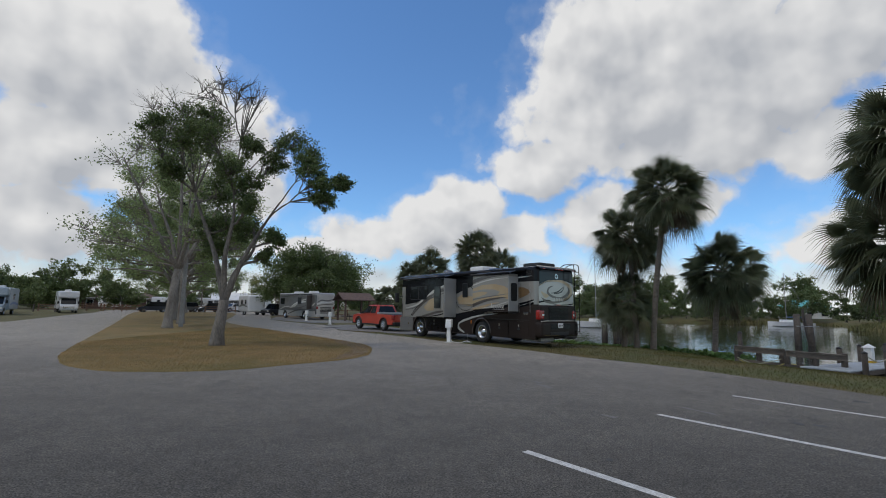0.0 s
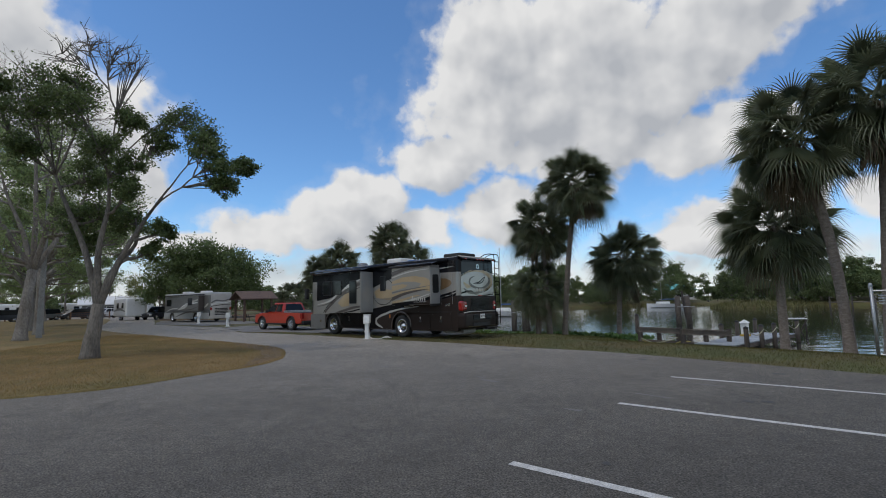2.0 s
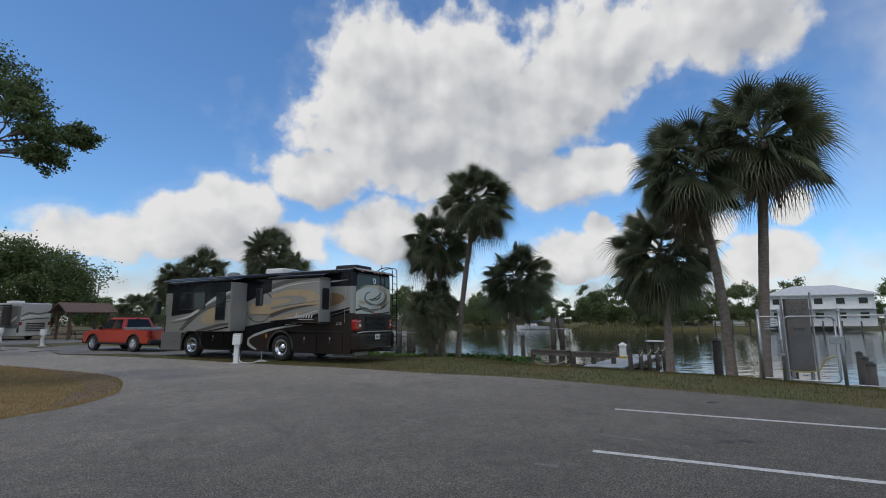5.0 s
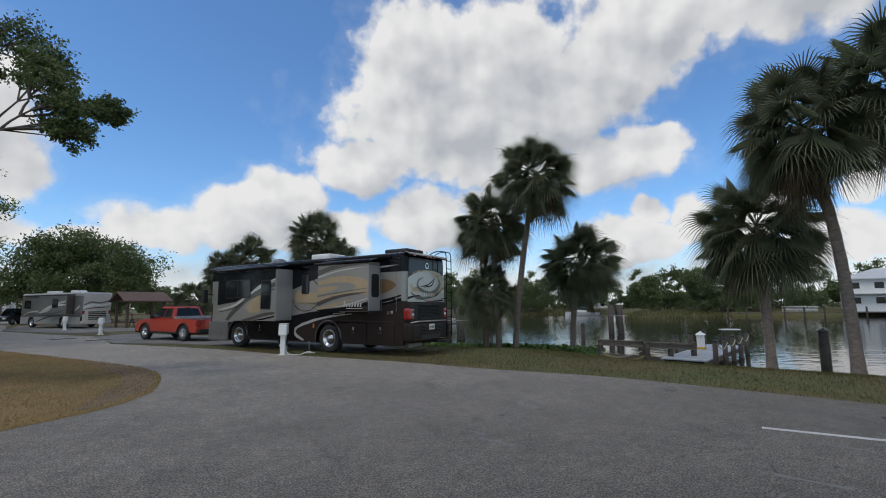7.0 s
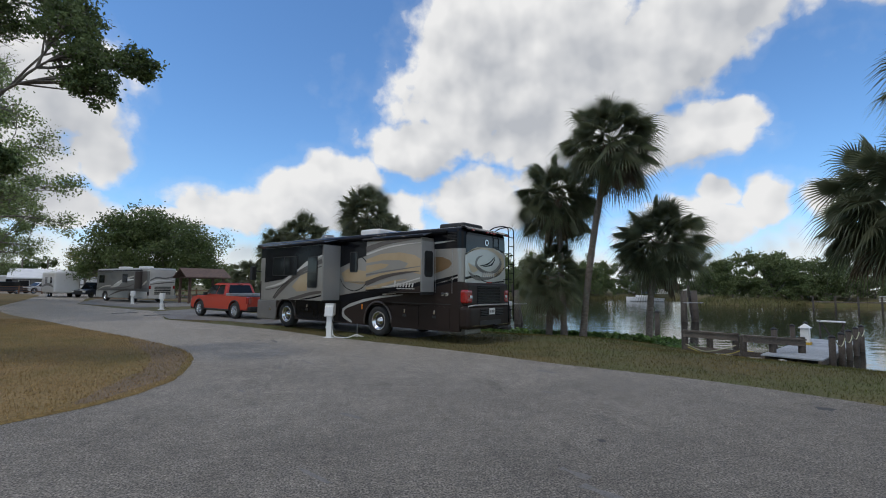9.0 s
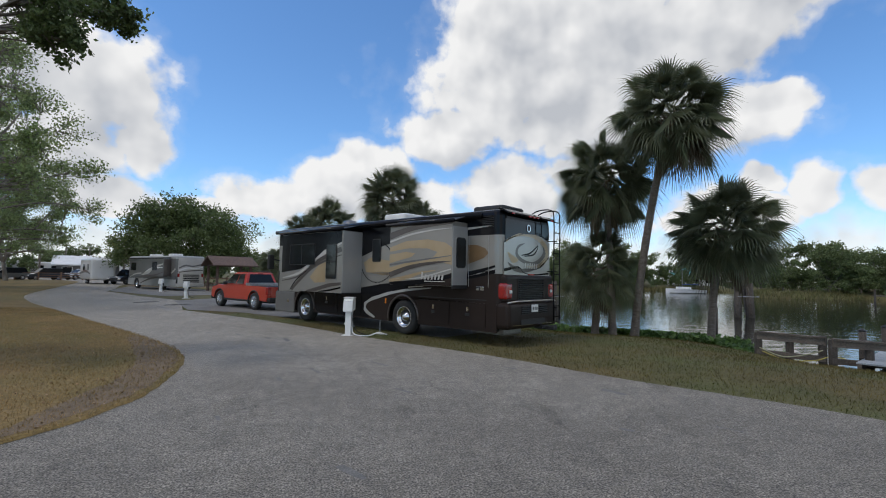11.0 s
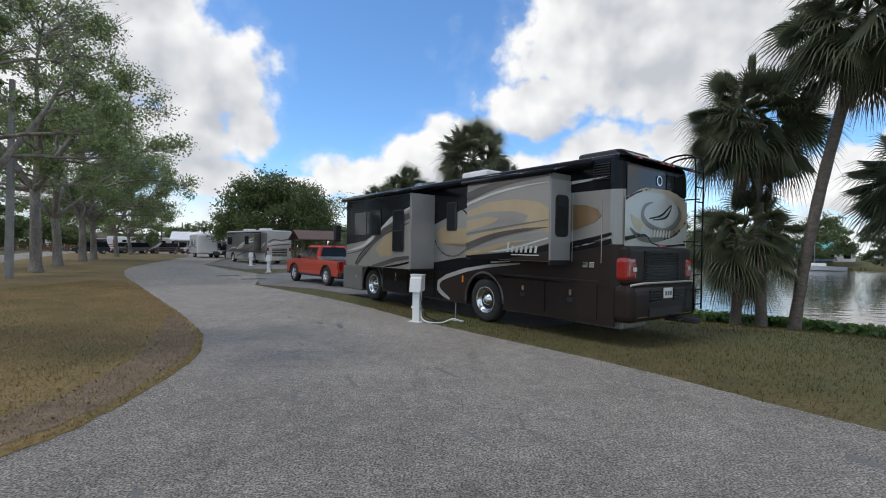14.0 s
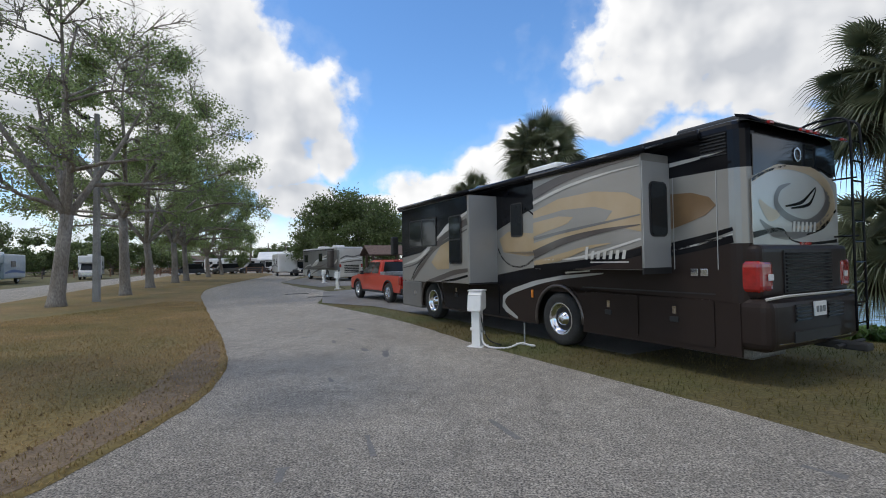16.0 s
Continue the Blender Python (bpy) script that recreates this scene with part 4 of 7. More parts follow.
for k, (x, y, s) in enumerate(INLAND):
    copy_thing(inland[k % 2], pose(x, y, 0, 0, 0, rng.uniform(0, 360)) @ Matrix.Diagonal((s, s, s * rng.uniform(0.85, 1.1), 1)))


def blades(name, points, height, width, material, label, category, seed):
    """Thin upright blades, one at each (x, y, z)."""
    r = np.random.default_rng(seed)
    p = np.asarray(points, float)
    n = len(p)
    a = r.uniform(0, 2 * np.pi, n)
    side = np.stack([np.cos(a), np.sin(a), np.zeros(n)], 1) * (width * r.uniform(0.6, 1.3, n))[:, None]
    tip = np.stack([r.normal(0, 0.4, n), r.normal(0, 0.4, n), r.uniform(0.5, 1.15, n)], 1) * height
    v = np.stack([p - side, p + side, p + tip], 1).reshape(-1, 3)
    me = bpy.data.meshes.new(name)
    me.from_pydata(v.tolist(), [], np.arange(3 * n).reshape(n, 3).tolist())
    me.materials.append(material)
    return tagged(new(name, me), label, category, kind="stuff")


r = np.random.default_rng(7)


def inside(poly, x, y):
    c = np.zeros(len(x), bool)
    for a, b in zip(poly, poly[1:] + poly[:1]):
        c ^= ((a[1] > y) != (b[1] > y)) & (x < (b[0] - a[0]) * (y - a[1]) / (b[1] - a[1] + 1e-12) + a[0])
    return c


roadpoly = [tuple(p[:2]) for p in ROAD_RIGHT] + [p[:2] for p in ROAD_FAR]
x, y = r.uniform(-10, 19, 260000), r.uniform(6, 40, 260000)
keep = ~inside(roadpoly, x, y) & ~inside(PAD, x, y) & (river_distance(x, y) > 0.3) & (r.random(len(x)) < np.where(y < 26, 1.0, 0.4))
x, y = x[keep], y[keep]
blades("verge_grass", np.stack([x, y, ground_height(x, y) - 0.004], 1), 0.065, 0.006, M_BLADE, "short mown yellow-green grass on the bank", "grass", 1)
isl = [tuple(p[:2]) for p in ISLAND]
x, y = r.uniform(-14, -2, 170000), r.uniform(11, 32, 170000)
keep = inside(isl, x, y)
x, y = x[keep], y[keep]
blades("island_grass", np.stack([x, y, np.full(len(x), 0.02)], 1), 0.05, 0.006, M_BLADEDRY, "short dry grass of the traffic island", "grass", 2)
# fallen leaves along the island's edge and thinly over its lawn
M_LITTER = mat("fallen_leaves", (0.20, 0.125, 0.065), (0.33, 0.23, 0.14), 0.8, scale=6, island=0.45)
x, y = r.uniform(-9, -2.2, 15000), r.uniform(12, 26, 15000)
near_edge = np.min(np.hypot(x[:, None] - np.array([p[0] for p in ISLAND[:60]]), y[:, None] - np.array([p[1] for p in ISLAND[:60]])), axis=1)
keep = inside(isl, x, y) & (r.random(len(x)) < 0.05 + 0.5 * np.exp(-near_edge / 0.8))
x, y = x[keep], y[keep]
tagged(leaf_mesh("fallen_leaves", np.stack([x, y, np.full(len(x), 0.045)], 1), 0.036, M_LITTER, None, 12, 0.7), "scattered dry brown leaves on the island lawn", "fallen leaves", kind="stuff")
# reeds and floating plants
t = r.random(2600)
bx, by = np.interp(t, [0, .4, .7, 1], [15.0, 14.3, 12.2, 10.2]), np.interp(t, [0, .4, .7, 1], [22.5, 25.3, 26.6, 27.7])
x, y = bx + r.normal(0.2, 0.3, 2600), by + r.normal(0.15, 0.3, 2600)
blades("bank_reeds", np.stack([x, y, np.maximum(ground_height(x, y), -1.0)], 1), 0.45, 0.01, M_HYAC, "green reeds along the water's edge", "reeds", 3)
n = 11000
t = r.random(n)
bx, by = np.interp(t, [0, .12, .3, .6, 1], [14.6, 13.9, 12.0, 10.2, 6.2]), np.interp(t, [0, .12, .3, .6, 1], [23.5, 25.0, 26.4, 27.5, 33.2])
off = r.random(n) ** 1.2 * 4.6 - 0.7
px, py = bx + off * 0.62 + r.normal(0, .2, n), by + off * 0.74 + r.normal(0, .2, n)
c = np.stack([px, py, np.maximum(ground_height(px, py), WATER_Z) + 0.03 + r.random(n) * 0.26], 1)
hy = leaf_mesh("water_plants", c, 0.21, M_HYAC, None, 4, 0.9)
tagged(hy, "mat of floating broad-leaved green water plants", "water plants", kind="stuff")
x, y = r.uniform(64, 92, 12000), r.uniform(70, 114, 12000)
d = river_distance(x, y)
k = (d > -1.2) & (d < 4) & (x < 88)
x, y, d = x[k], y[k], d[k]
blades("far_reeds", np.stack([x, y, np.maximum(ground_height(x, y), -1)], 1), 0.9, 0.07, M_REED, "tall yellow-green reeds on the far bank", "reeds", 5)

# ---------- vehicles ----------


def wheel(parent, x, y, r, width, side, rim=M_CHROME, holes=8, rim_r=0.58, label="", style="truck"):
    """A tyre with its rim; side: -1 for the left of the vehicle."""
    w = width
    bm = bmesh.new()
    prof = [(r * rim_r, w * 0.42), (r * 0.78, w * 0.5), (r * 0.93, w * 0.47), (r, w * 0.34), (r, -w * 0.34), (r * 0.93, -w * 0.47), (r * 0.78, -w * 0.5), (r * rim_r, -w * 0.42)]
    lathe(bm, prof, 28)
    tyre = part("wheel", bm, M_RUBBER, parent, label or "black rubber tyre", smooth=True)
    tyre.location = (x, y, r)
    bm = bmesh.new()
    o = side
    R = r * rim_r
    if style == "truck":
        lathe(bm, [(R * 1.02, o * w * 0.44), (R * 0.94, o * w * 0.46), (R * 0.88, o * w * 0.34), (R * 0.72, o * w * 0.14), (R * 0.42, o * w * 0.12), (R * 0.36, o * w * 0.34), (R * 0.2, o * w * 0.42), (0.001, o * w * 0.43)], 28)
    else:
        lathe(bm, [(R * 1.02, o * w * 0.42), (R * 0.92, o * w * 0.44), (R * 0.86, o * w * 0.2)], 28)
        lathe(bm, [(R * 0.24, o * w * 0.1), (R * 0.22, o * w * 0.4), (0.001, o * w * 0.42)], 16)
        for k in range(6):
            a = k * math.pi / 3
            ca, sa = math.cos(a), math.sin(a)
            for q in (-0.2, 0.2):
                p0 = Vector((o * w * 0.36, ca * R * 0.2 - sa * R * q * 0.5, sa * R * 0.2 + ca * R * q * 0.5))
                p1 = Vector((o * w * 0.4, ca * R * 0.92 - sa * R * q * 1.2, sa * R * 0.92 + ca * R * q * 1.2))
                tube(bm, [p0, p1], [R * 0.09, R * 0.075], 5)
    rm = part("rim", bm, rim, tyre, "bright metal rim", smooth=True)
    bm = bmesh.new()
    lathe(bm, [(R * 0.9, o * w * 0.16), (0.001, o * w * 0.1)], 20)
    part("rim_backing", bm, M_DARK, tyre)
    if style == "truck":
        hole = None
        for k in range(holes):
            a = 2 * math.pi * (k + 0.5) / holes
            if hole is None:
                hole = part("vent_hole", lathe(bmesh.new(), [(R * 0.10, 0), (R * 0.08, o * 0.004), (0.001, o * 0.005)], 8), M_DARK, tyre)
            else:
                hole = new("vent_hole", hole.data)
                hole.parent = tyre
            hole.location = (o * (w * 0.16 + 0.012), math.cos(a) * R * 0.58, math.sin(a) * R * 0.58)
    return tyre


def arch_outline(y0, y1, z0, z1, arches):
    """Outline (y, z) of a side panel with round wheel openings (centre y, centre z, radius)."""
    pts = [(y0, z1), (y0, z0)]
    for c, cz, r in sorted(arches):
        a0 = math.asin(max(-1, min(1, (z0 - cz) / r)))
        for k in range(13):
            a = math.pi - a0 - (math.pi - 2 * a0) * k / 12
            pts.append((c + r * math.cos(a), cz + r * math.sin(a)))
    return pts + [(y1, z0), (y1, z1)]


def side_band(parent, name, line, widths, x, material, label="", flip=1, thick=0.004):
    """A painted band along a smooth line of (y, z) on a side wall at x."""
    pts = smoothline([(0, a, b) for a, b in line], 8)
    n = len(pts)
    bm = bmesh.new()
    rows = []
    for i, p in enumerate(pts):
        t = i / (n - 1)
        k = t * (len(widths) - 1)
        j = min(int(k), len(widths) - 2)
        w = widths[j] + (widths[j + 1] - widths[j]) * (k - j)
        d = (pts[min(i + 1, n - 1)] - pts[max(i - 1, 0)]).normalized()
        nn = Vector((0, -d.z, d.y)) * max(w, 0.002) / 2
        rows.append((bm.verts.new((x, p.y + nn.y, p.z + nn.z)), bm.verts.new((x, p.y - nn.y, p.z - nn.z))))
    for a, b in zip(rows, rows[1:]):
        bm.faces.new((a[0], a[1], b[1], b[0]))
    ob = part(name, bm, material, parent, label)
    return ob


def side_shape(parent, name, pts, x, material, label="", thick=-0.004):
    bm = bmesh.new()
    ngon(bm, [(x, a, b) for a, b in pts], (-thick if x > 0 else thick, 0, 0))
    return part(name, bm, material, parent, label)


def rounded(y0, y1, z0, z1, r, n=5):
    out = []
    for cy, cz, a0 in ((y1 - r, z1 - r, 0), (y0 + r, z1 - r, 90), (y0 + r, z0 + r, 180), (y1 - r, z0 + r, 270)):
        for k in range(n + 1):
            a = radians(a0 + 90 * k / n)
            out.append((cy + r * math.cos(a), cz + r * math.sin(a)))
    return out


def pane(parent, y0, y1, z0, z1, x, frame_mat=M_DARK, r=0.06, split=0.0):
    """A side window: rounded rubber frame and dark glass, a hand's breadth proud."""
    s = -1 if x < 0 else 1
    w = side_shape(parent, "window", rounded(y0, y1, z0, z1, r), x + s * 0.006, frame_mat, "black framed dark side window", -0.01 if s < 0 else -0.01)
    side_shape(w, "glass", rounded(y0 + 0.03, y1 - 0.03, z0 + 0.03, z1 - 0.03, r * 0.7), x + s * 0.018, M_GLASS, "dark tinted glass")
    if split:
        bm = boxm(min(x + s * 0.02, x + s * 0.03), max(x + s * 0.02, x + s * 0.03), *(split))
        part("mullion", bm, M_DARK, w)
    return w


def rear_shape(parent, name, pts, y, material, label="", thick=0.006):
    bm = bmesh.new()
    ngon(bm, [(a, y, b) for a, b in pts], (0, -thick, 0))
    return part(name, bm, material, parent, label)


def rear_band(parent, name, line, widths, y, material, label=""):
    pts = smoothline([(a, 0, b) for a, b in line], 8)
    n = len(pts)
    bm, rows = bmesh.new(), []
    for i, p in enumerate(pts):
        k = i / (n - 1) * (len(widths) - 1)
        j = min(int(k), len(widths) - 2)
        w = widths[j] + (widths[j + 1] - widths[j]) * (k - j)
        d = (pts[min(i + 1, n - 1)] - pts[max(i - 1, 0)]).normalized()
        nn = Vector((-d.z, 0, d.x)) * max(w, 0.002) / 2
        rows.append((bm.verts.new((p.x + nn.x, y, p.z + nn.z)), bm.verts.new((p.x - nn.x, y, p.z - nn.z))))
    for a, b in zip(rows, rows[1:]):
        bm.faces.new((a[0], a[1], b[1], b[0]))
    return part(name, bm, material, parent, label)


def coach_shell(parent, W, y0, y1, bands, r=0.14, name="body"):
    """The coach's walls and roof as a rounded box, painted in level bands: (height, material), lowest first."""
    h = W / 2
    for k, (z0, z1, m) in enumerate(bands):
        bm = bmesh.new()
        top = k == len(bands) - 1
        R = 0.22
        ring = []
        for cx, cy, a0 in ((h - R, y1 - R, 0), (-h + R, y1 - R, 90), (-h + R, y0 + R, 180), (h - R, y0 + R, 270)):
            for q in range(6):
                a = radians(a0 + 18 * q)
                ring.append((cx + R * math.cos(a), cy + R * math.sin(a)))
        levels = [(z0, 1.0)]
        if top:
            levels += [(z1 - r, 1.0), (z1 - r * 0.5, 0.985), (z1 - r * 0.13, 0.955), (z1, 0.9)]
        else:
            levels += [(z1, 1.0)]
        rings = []
        for z, s in levels:
            cyy = (y0 + y1) / 2
            inset = (1 - s) * h
            rings.append([bm.verts.new((x * (h - inset) / h, cyy + (y - cyy) * ((y1 - y0) / 2 - inset) / ((y1 - y0) / 2), z)) for x, y in ring])
        for a, b in zip(rings, rings[1:]):
            for i in range(len(ring)):
                bm.faces.new((a[i], a[(i + 1) % len(ring)], b[(i + 1) % len(ring)], b[i]))
        if top:
            bm.faces.new(rings[-1])
        if k == 0:
            bm.faces.new(rings[0][::-1])
        part(name if k else "lower_body", bm, m, parent, smooth=False)


def motorhome(m, label):
    W, y0, y1 = 2.54, -3.43, 7.2
    L = -W / 2
    ob = empty("motorhome", m, label, "motorhome")
    coach_shell(ob, W, y0, y1, [(1.02, 1.8, M_BROWN), (1.8, 2.78, M_SILVER), (2.78, 3.42, M_BLACK)])
    for s in (-1, 1):
        bm = bmesh.new()
        out = arch_outline(y0 + 0.12, y1 - 0.15, 0.34, 1.03, [(0, 0.5, 0.63), (5.15, 0.5, 0.6)])
        ngon(bm, [(s * W / 2, a, b) for a, b in out], (-s * 0.05, 0, 0))
        part("skirt", bm, M_BROWN, ob, "dark brown lower side skirt")
        for yc in (0, 5.15):
            bm = bmesh.new()
            tube(bm, [(s * (W / 2 + 0.004), yc + 0.63 * math.cos(a), 0.5 + 0.63 * math.sin(a)) for a in [radians(-14 + k * 11.6) for k in range(18)]], 0.035, 6)
            part("wheel_arch", bm, M_TAUPE, ob, smooth=True)
    part("underbody", boxm(-1.0, 1.0, y0 + 0.4, y1 - 0.3, 0.3, 1.05, bevel=0.05), M_DARK, ob)
    for yy in (0, 5.15):
        for s in (-1, 1):
            wheel(ob, s * 1.1, yy, 0.5, 0.3, s, rim_r=0.6)
    part("axle", tubem([(-1, 0, 0.5), (1, 0, 0.5)], 0.09), M_DARK, ob)
    # roof kit
    part("roof_cap", boxm(-1.12, 1.12, y0 + 0.15, y1 - 0.2, 3.4, 3.44, bevel=0.02), M_CARGREY, ob, "grey flat roof")
    bm = bmesh.new()
    box(bm, -0.55, 0.45, 0.75, 1.75, 3.43, 3.72, bevel=0.1, seg=3)
    part("air_conditioner", bm, M_WHITE, ob, "white roof air conditioner")
    bm = bmesh.new()
    box(bm, -0.6, 0.5, -3.0, -2.0, 3.43, 3.66, bevel=0.1, seg=3)
    part("air_conditioner", bm, M_DARK, ob, "black roof air conditioner")
    bm = bmesh.new()
    box(bm, -0.5, 0.5, -0.2, 0.35, 3.43, 3.56, bevel=0.05)
    part("roof_vent", bm, M_BLUE, ob, "blue-grey roof vent cover")
    bm = bmesh.new()
    lathe(bm, [(0.3, 3.43), (0.29, 3.58), (0.2, 3.68), (0.001, 3.71)], 16, "z", (-0.2, 4.0, 0))
    part("satellite_dome", bm, M_CARGREY, ob, "grey satellite dome", smooth=True)
    # slide-outs
    s1 = L - 0.76
    bm = bmesh.new()
    box(bm, s1, L + 0.1, 1.96, 5.5, 1.12, 3.08, bevel=0.015)
    sl = part("slide_out", bm, M_SILVER, ob, "silver slide-out room extended from the side")
    part("slide_end", boxm(s1 + 0.015, L, 1.945, 1.96, 1.14, 3.06), M_PANEL, sl, "plain grey end wall of the slide-out")
    part("slide_seal", boxm(s1 - 0.012, L, 1.935, 1.95, 1.1, 1.14), M_DARK, sl)
    side_shape(sl, "dark_front", [(2.0, 3.06), (2.0, 2.72), (2.9, 2.5), (3.6, 2.1), (4.3, 1.86), (5.48, 1.74), (5.48, 3.06)], s1 - 0.004, M_BLACK, "glossy black upper panel")
    pane(sl, 3.4, 4.95, 2.0, 2.72, s1 - 0.008, split=(4.16, 4.2, 2.03, 2.69))
    pane(sl, 2.24, 2.78, 1.56, 2.67, s1 - 0.008, split=(2.26, 2.76, 2.1, 2.13))
    for line, w, mm in (([(5.4, 1.55), (4.3, 1.75), (3.3, 2.25), (2.0, 2.72)], [0.03, 0.09, 0.16, 0.1], M_CREAM), ([(5.45, 1.45), (4.4, 1.62), (3.3, 2.12), (2.0, 2.5)], [0.02, 0.05, 0.14, 0.16], M_TAUPE),
                        ([(4.8, 1.14), (4.3, 1.5), (3.4, 1.98), (2.0, 2.32)], [0.10, 0.12, 0.09, 0.03], M_TAUPE), ([(4.9, 1.14), (4.5, 1.5), (3.6, 1.95)], [0.03, 0.04, 0.01], M_BLACK),
                        ([(3.9, 1.14), (3.3, 1.22), (2.6, 1.36), (2.0, 1.42)], [0.03, 0.12, 0.12, 0.08], M_TAUPE), ([(3.2, 1.14), (2.6, 1.2), (2.0, 1.3)], [0.02, 0.06, 0.05], M_BLACK)):
        side_band(sl, "stripe", line, w, s1 - 0.006, mm)
    side_shape(sl, "tan_flash", [(3.7, 1.6), (3.2, 2.0), (2.82, 2.1), (2.82, 1.45), (3.4, 1.42)], s1 - 0.004, M_TAN, "tan paint flash")
    s2 = L - 0.6
    bm = bmesh.new()
    box(bm, s2, L + 0.1, -2.35, -0.03, 1.46, 3.12, bevel=0.015)
    sl2 = part("slide_out", bm, M_SILVER, ob, "silver slide-out room with tan swooshes")
    part("slide_end", boxm(s2 + 0.01, L, -2.365, -2.35, 1.48, 3.0), M_PANEL, sl2, "pale grey end wall of the slide-out")
    part("slide_seal", boxm(s2 - 0.01, L, -2.372, -2.345, 1.4, 1.49), M_DARK, sl2)
    bm = bmesh.new()
    ngon(bm, [(a, -2.366, b) for a, b in rounded(s2 + 0.14, L - 0.08, 1.93, 2.72, 0.09)], (0, -0.014, 0))
    w = part("window", bm, M_DARK, sl2, "small black window in the slide end")
    bm = bmesh.new()
    ngon(bm, [(a, -2.381, b) for a, b in rounded(s2 + 0.165, L - 0.105, 1.955, 2.695, 0.07)], (0, -0.006, 0))
    part("glass", bm, M_GLASS, w)
    side_shape(sl2, "tan_flash", [(-0.04, 2.5), (-0.7, 2.66), (-1.5, 2.68), (-2.1, 2.58), (-2.34, 2.45), (-2.34, 2.0), (-1.9, 2.1), (-1.2, 2.05), (-0.5, 1.86), (-0.04, 1.76)], s2 - 0.003, M_TAN, "tan paint flash")
    side_shape(sl2, "silver_flash", [(-0.04, 2.38), (-0.8, 2.46), (-1.5, 2.44), (-1.85, 2.34), (-1.7, 2.2), (-1.1, 2.14), (-0.5, 2.02), (-0.04, 1.93)], s2 - 0.006, M_SILVER)
    side_shape(sl2, "tan_flash", [(-0.04, 2.3), (-0.7, 2.36), (-1.05, 2.32), (-0.9, 2.22), (-0.4, 2.12), (-0.04, 2.05)], s2 - 0.009, M_TAN)
    for line, w, mm in (([(-0.04, 2.82), (-0.8, 2.98), (-1.6, 3.04), (-2.33, 3.06)], [0.2, 0.14, 0.06, 0.02], M_TAUPE), ([(-0.04, 2.66), (-0.9, 2.84), (-1.7, 2.92), (-2.33, 2.94)], [0.06, 0.05, 0.03, 0.01], M_CREAM),
                        ([(-0.04, 1.72), (-0.8, 1.93), (-1.6, 2.05), (-2.33, 2.1)], [0.16, 0.12, 0.07, 0.01], M_TAUPE), ([(-0.04, 1.5), (-0.9, 1.52), (-1.6, 1.6), (-2.33, 1.72)], [0.06, 0.14, 0.12, 0.1], M_BLACK),
                        ([(-0.3, 1.62), (-1.2, 1.66), (-2.33, 1.9)], [0.01, 0.04, 0.03], M_CREAM), ([(-0.04, 2.0), (-0.9, 2.1), (-2.33, 2.24)], [0.05, 0.05, 0.02], M_GREY), ([(-0.04, 1.56), (-0.7, 1.66), (-1.3, 1.8), (-1.8, 1.86)], [0.08, 0.12, 0.06, 0.01], M_TAN)):
        side_band(sl2, "stripe", line, w, s2 - 0.011, mm)
    # maker's script drawn as plain slanted bars
    for k in range(7):
        bm = bmesh.new()
        a = -1.28 - 0.12 * k
        hh = 0.2 if k == 0 else 0.13
        ngon(bm, [(s2 - 0.013, a, 1.62), (s2 - 0.013, a - 0.06, 1.62), (s2 - 0.013, a - 0.085, 1.62 + hh), (s2 - 0.013, a - 0.03, 1.62 + hh)], (-0.004, 0, 0))
        part("lettering_bar", bm, M_CREAM, sl2, "pale plain bar in place of lettering")
    part("lettering_line", boxm(s2 - 0.017, s2 - 0.013, -2.12, -1.4, 1.565, 1.585), M_CREAM, sl2)
    # awnings over the slides and along the roof edge
    part("awning_roll", tubem([(L - 0.12, -2.9, 3.28), (L - 0.12, 7.05, 3.28)], 0.075, 10), M_BLACK, ob, "black rolled awning", smooth=True)
    for a, b, e in ((1.9, 5.56, s1), (-2.42, 0.04, s2)):
        bm = bmesh.new()
        ngon(bm, [(L - 0.1, a, 3.3), (e - 0.06, a, 3.13), (e - 0.06, b, 3.13), (L - 0.1, b, 3.3)], (0, 0, -0.015))
        aw = part("slide_topper", bm, M_DARK, ob, "black fabric cover over the slide-out")
        part("roller", tubem([(e - 0.06, a - 0.02, 3.13), (e - 0.06, b + 0.02, 3.13)], 0.05, 8), M_BLACK, aw, smooth=True)
    # the slide's lower rear corner is brown under a black swoosh
    side_shape(sl2, "brown_corner", [(-0.6, 1.47), (-1.2, 1.55), (-1.75, 1.66), (-2.34, 1.8), (-2.34, 1.47)], s2 - 0.003, M_BROWN, "dark brown lower corner")
    # left wall graphics
    xl = L - 0.003
    side_shape(ob, "silver_wall", [(1.96, 1.3), (0.9, 1.45), (0.0, 1.52), (0.0, 1.8), (1.96, 1.8)], xl, M_SILVER, "silver wall between the slide-outs")
    side_shape(ob, "silver_wall", [(5.5, 1.03), (5.5, 1.8), (6.95, 1.8), (6.95, 1.03)], xl, M_SILVER, "silver front side wall")
    side_shape(ob, "black_sweep", [(4.52, 1.1), (4.5, 0.62), (4.32, 0.38), (1.5, 0.38), (1.78, 0.6), (1.76, 0.84), (1.4, 1.02), (0.7, 1.2), (-0.2, 1.34), (-0.2, 1.5), (0.9, 1.44), (1.96, 1.28), (1.96, 1.1)], L - 0.0015, M_BLACK, "glossy black sweep along the lower side")
    side_shape(ob, "dark_patch", [(0.05, 3.05), (0.05, 2.78), (0.9, 2.62), (1.94, 2.3), (1.94, 3.05)], xl, M_BLACK, "glossy black upper panel")
    pane(ob, 1.02, 1.42, 2.12, 2.84, xl)
    ell = [(1.2 + 0.75 * math.cos(a), 2.1 + 0.62 * math.sin(a)) for a in [radians(100 + 12 * k) for k in range(21)]]
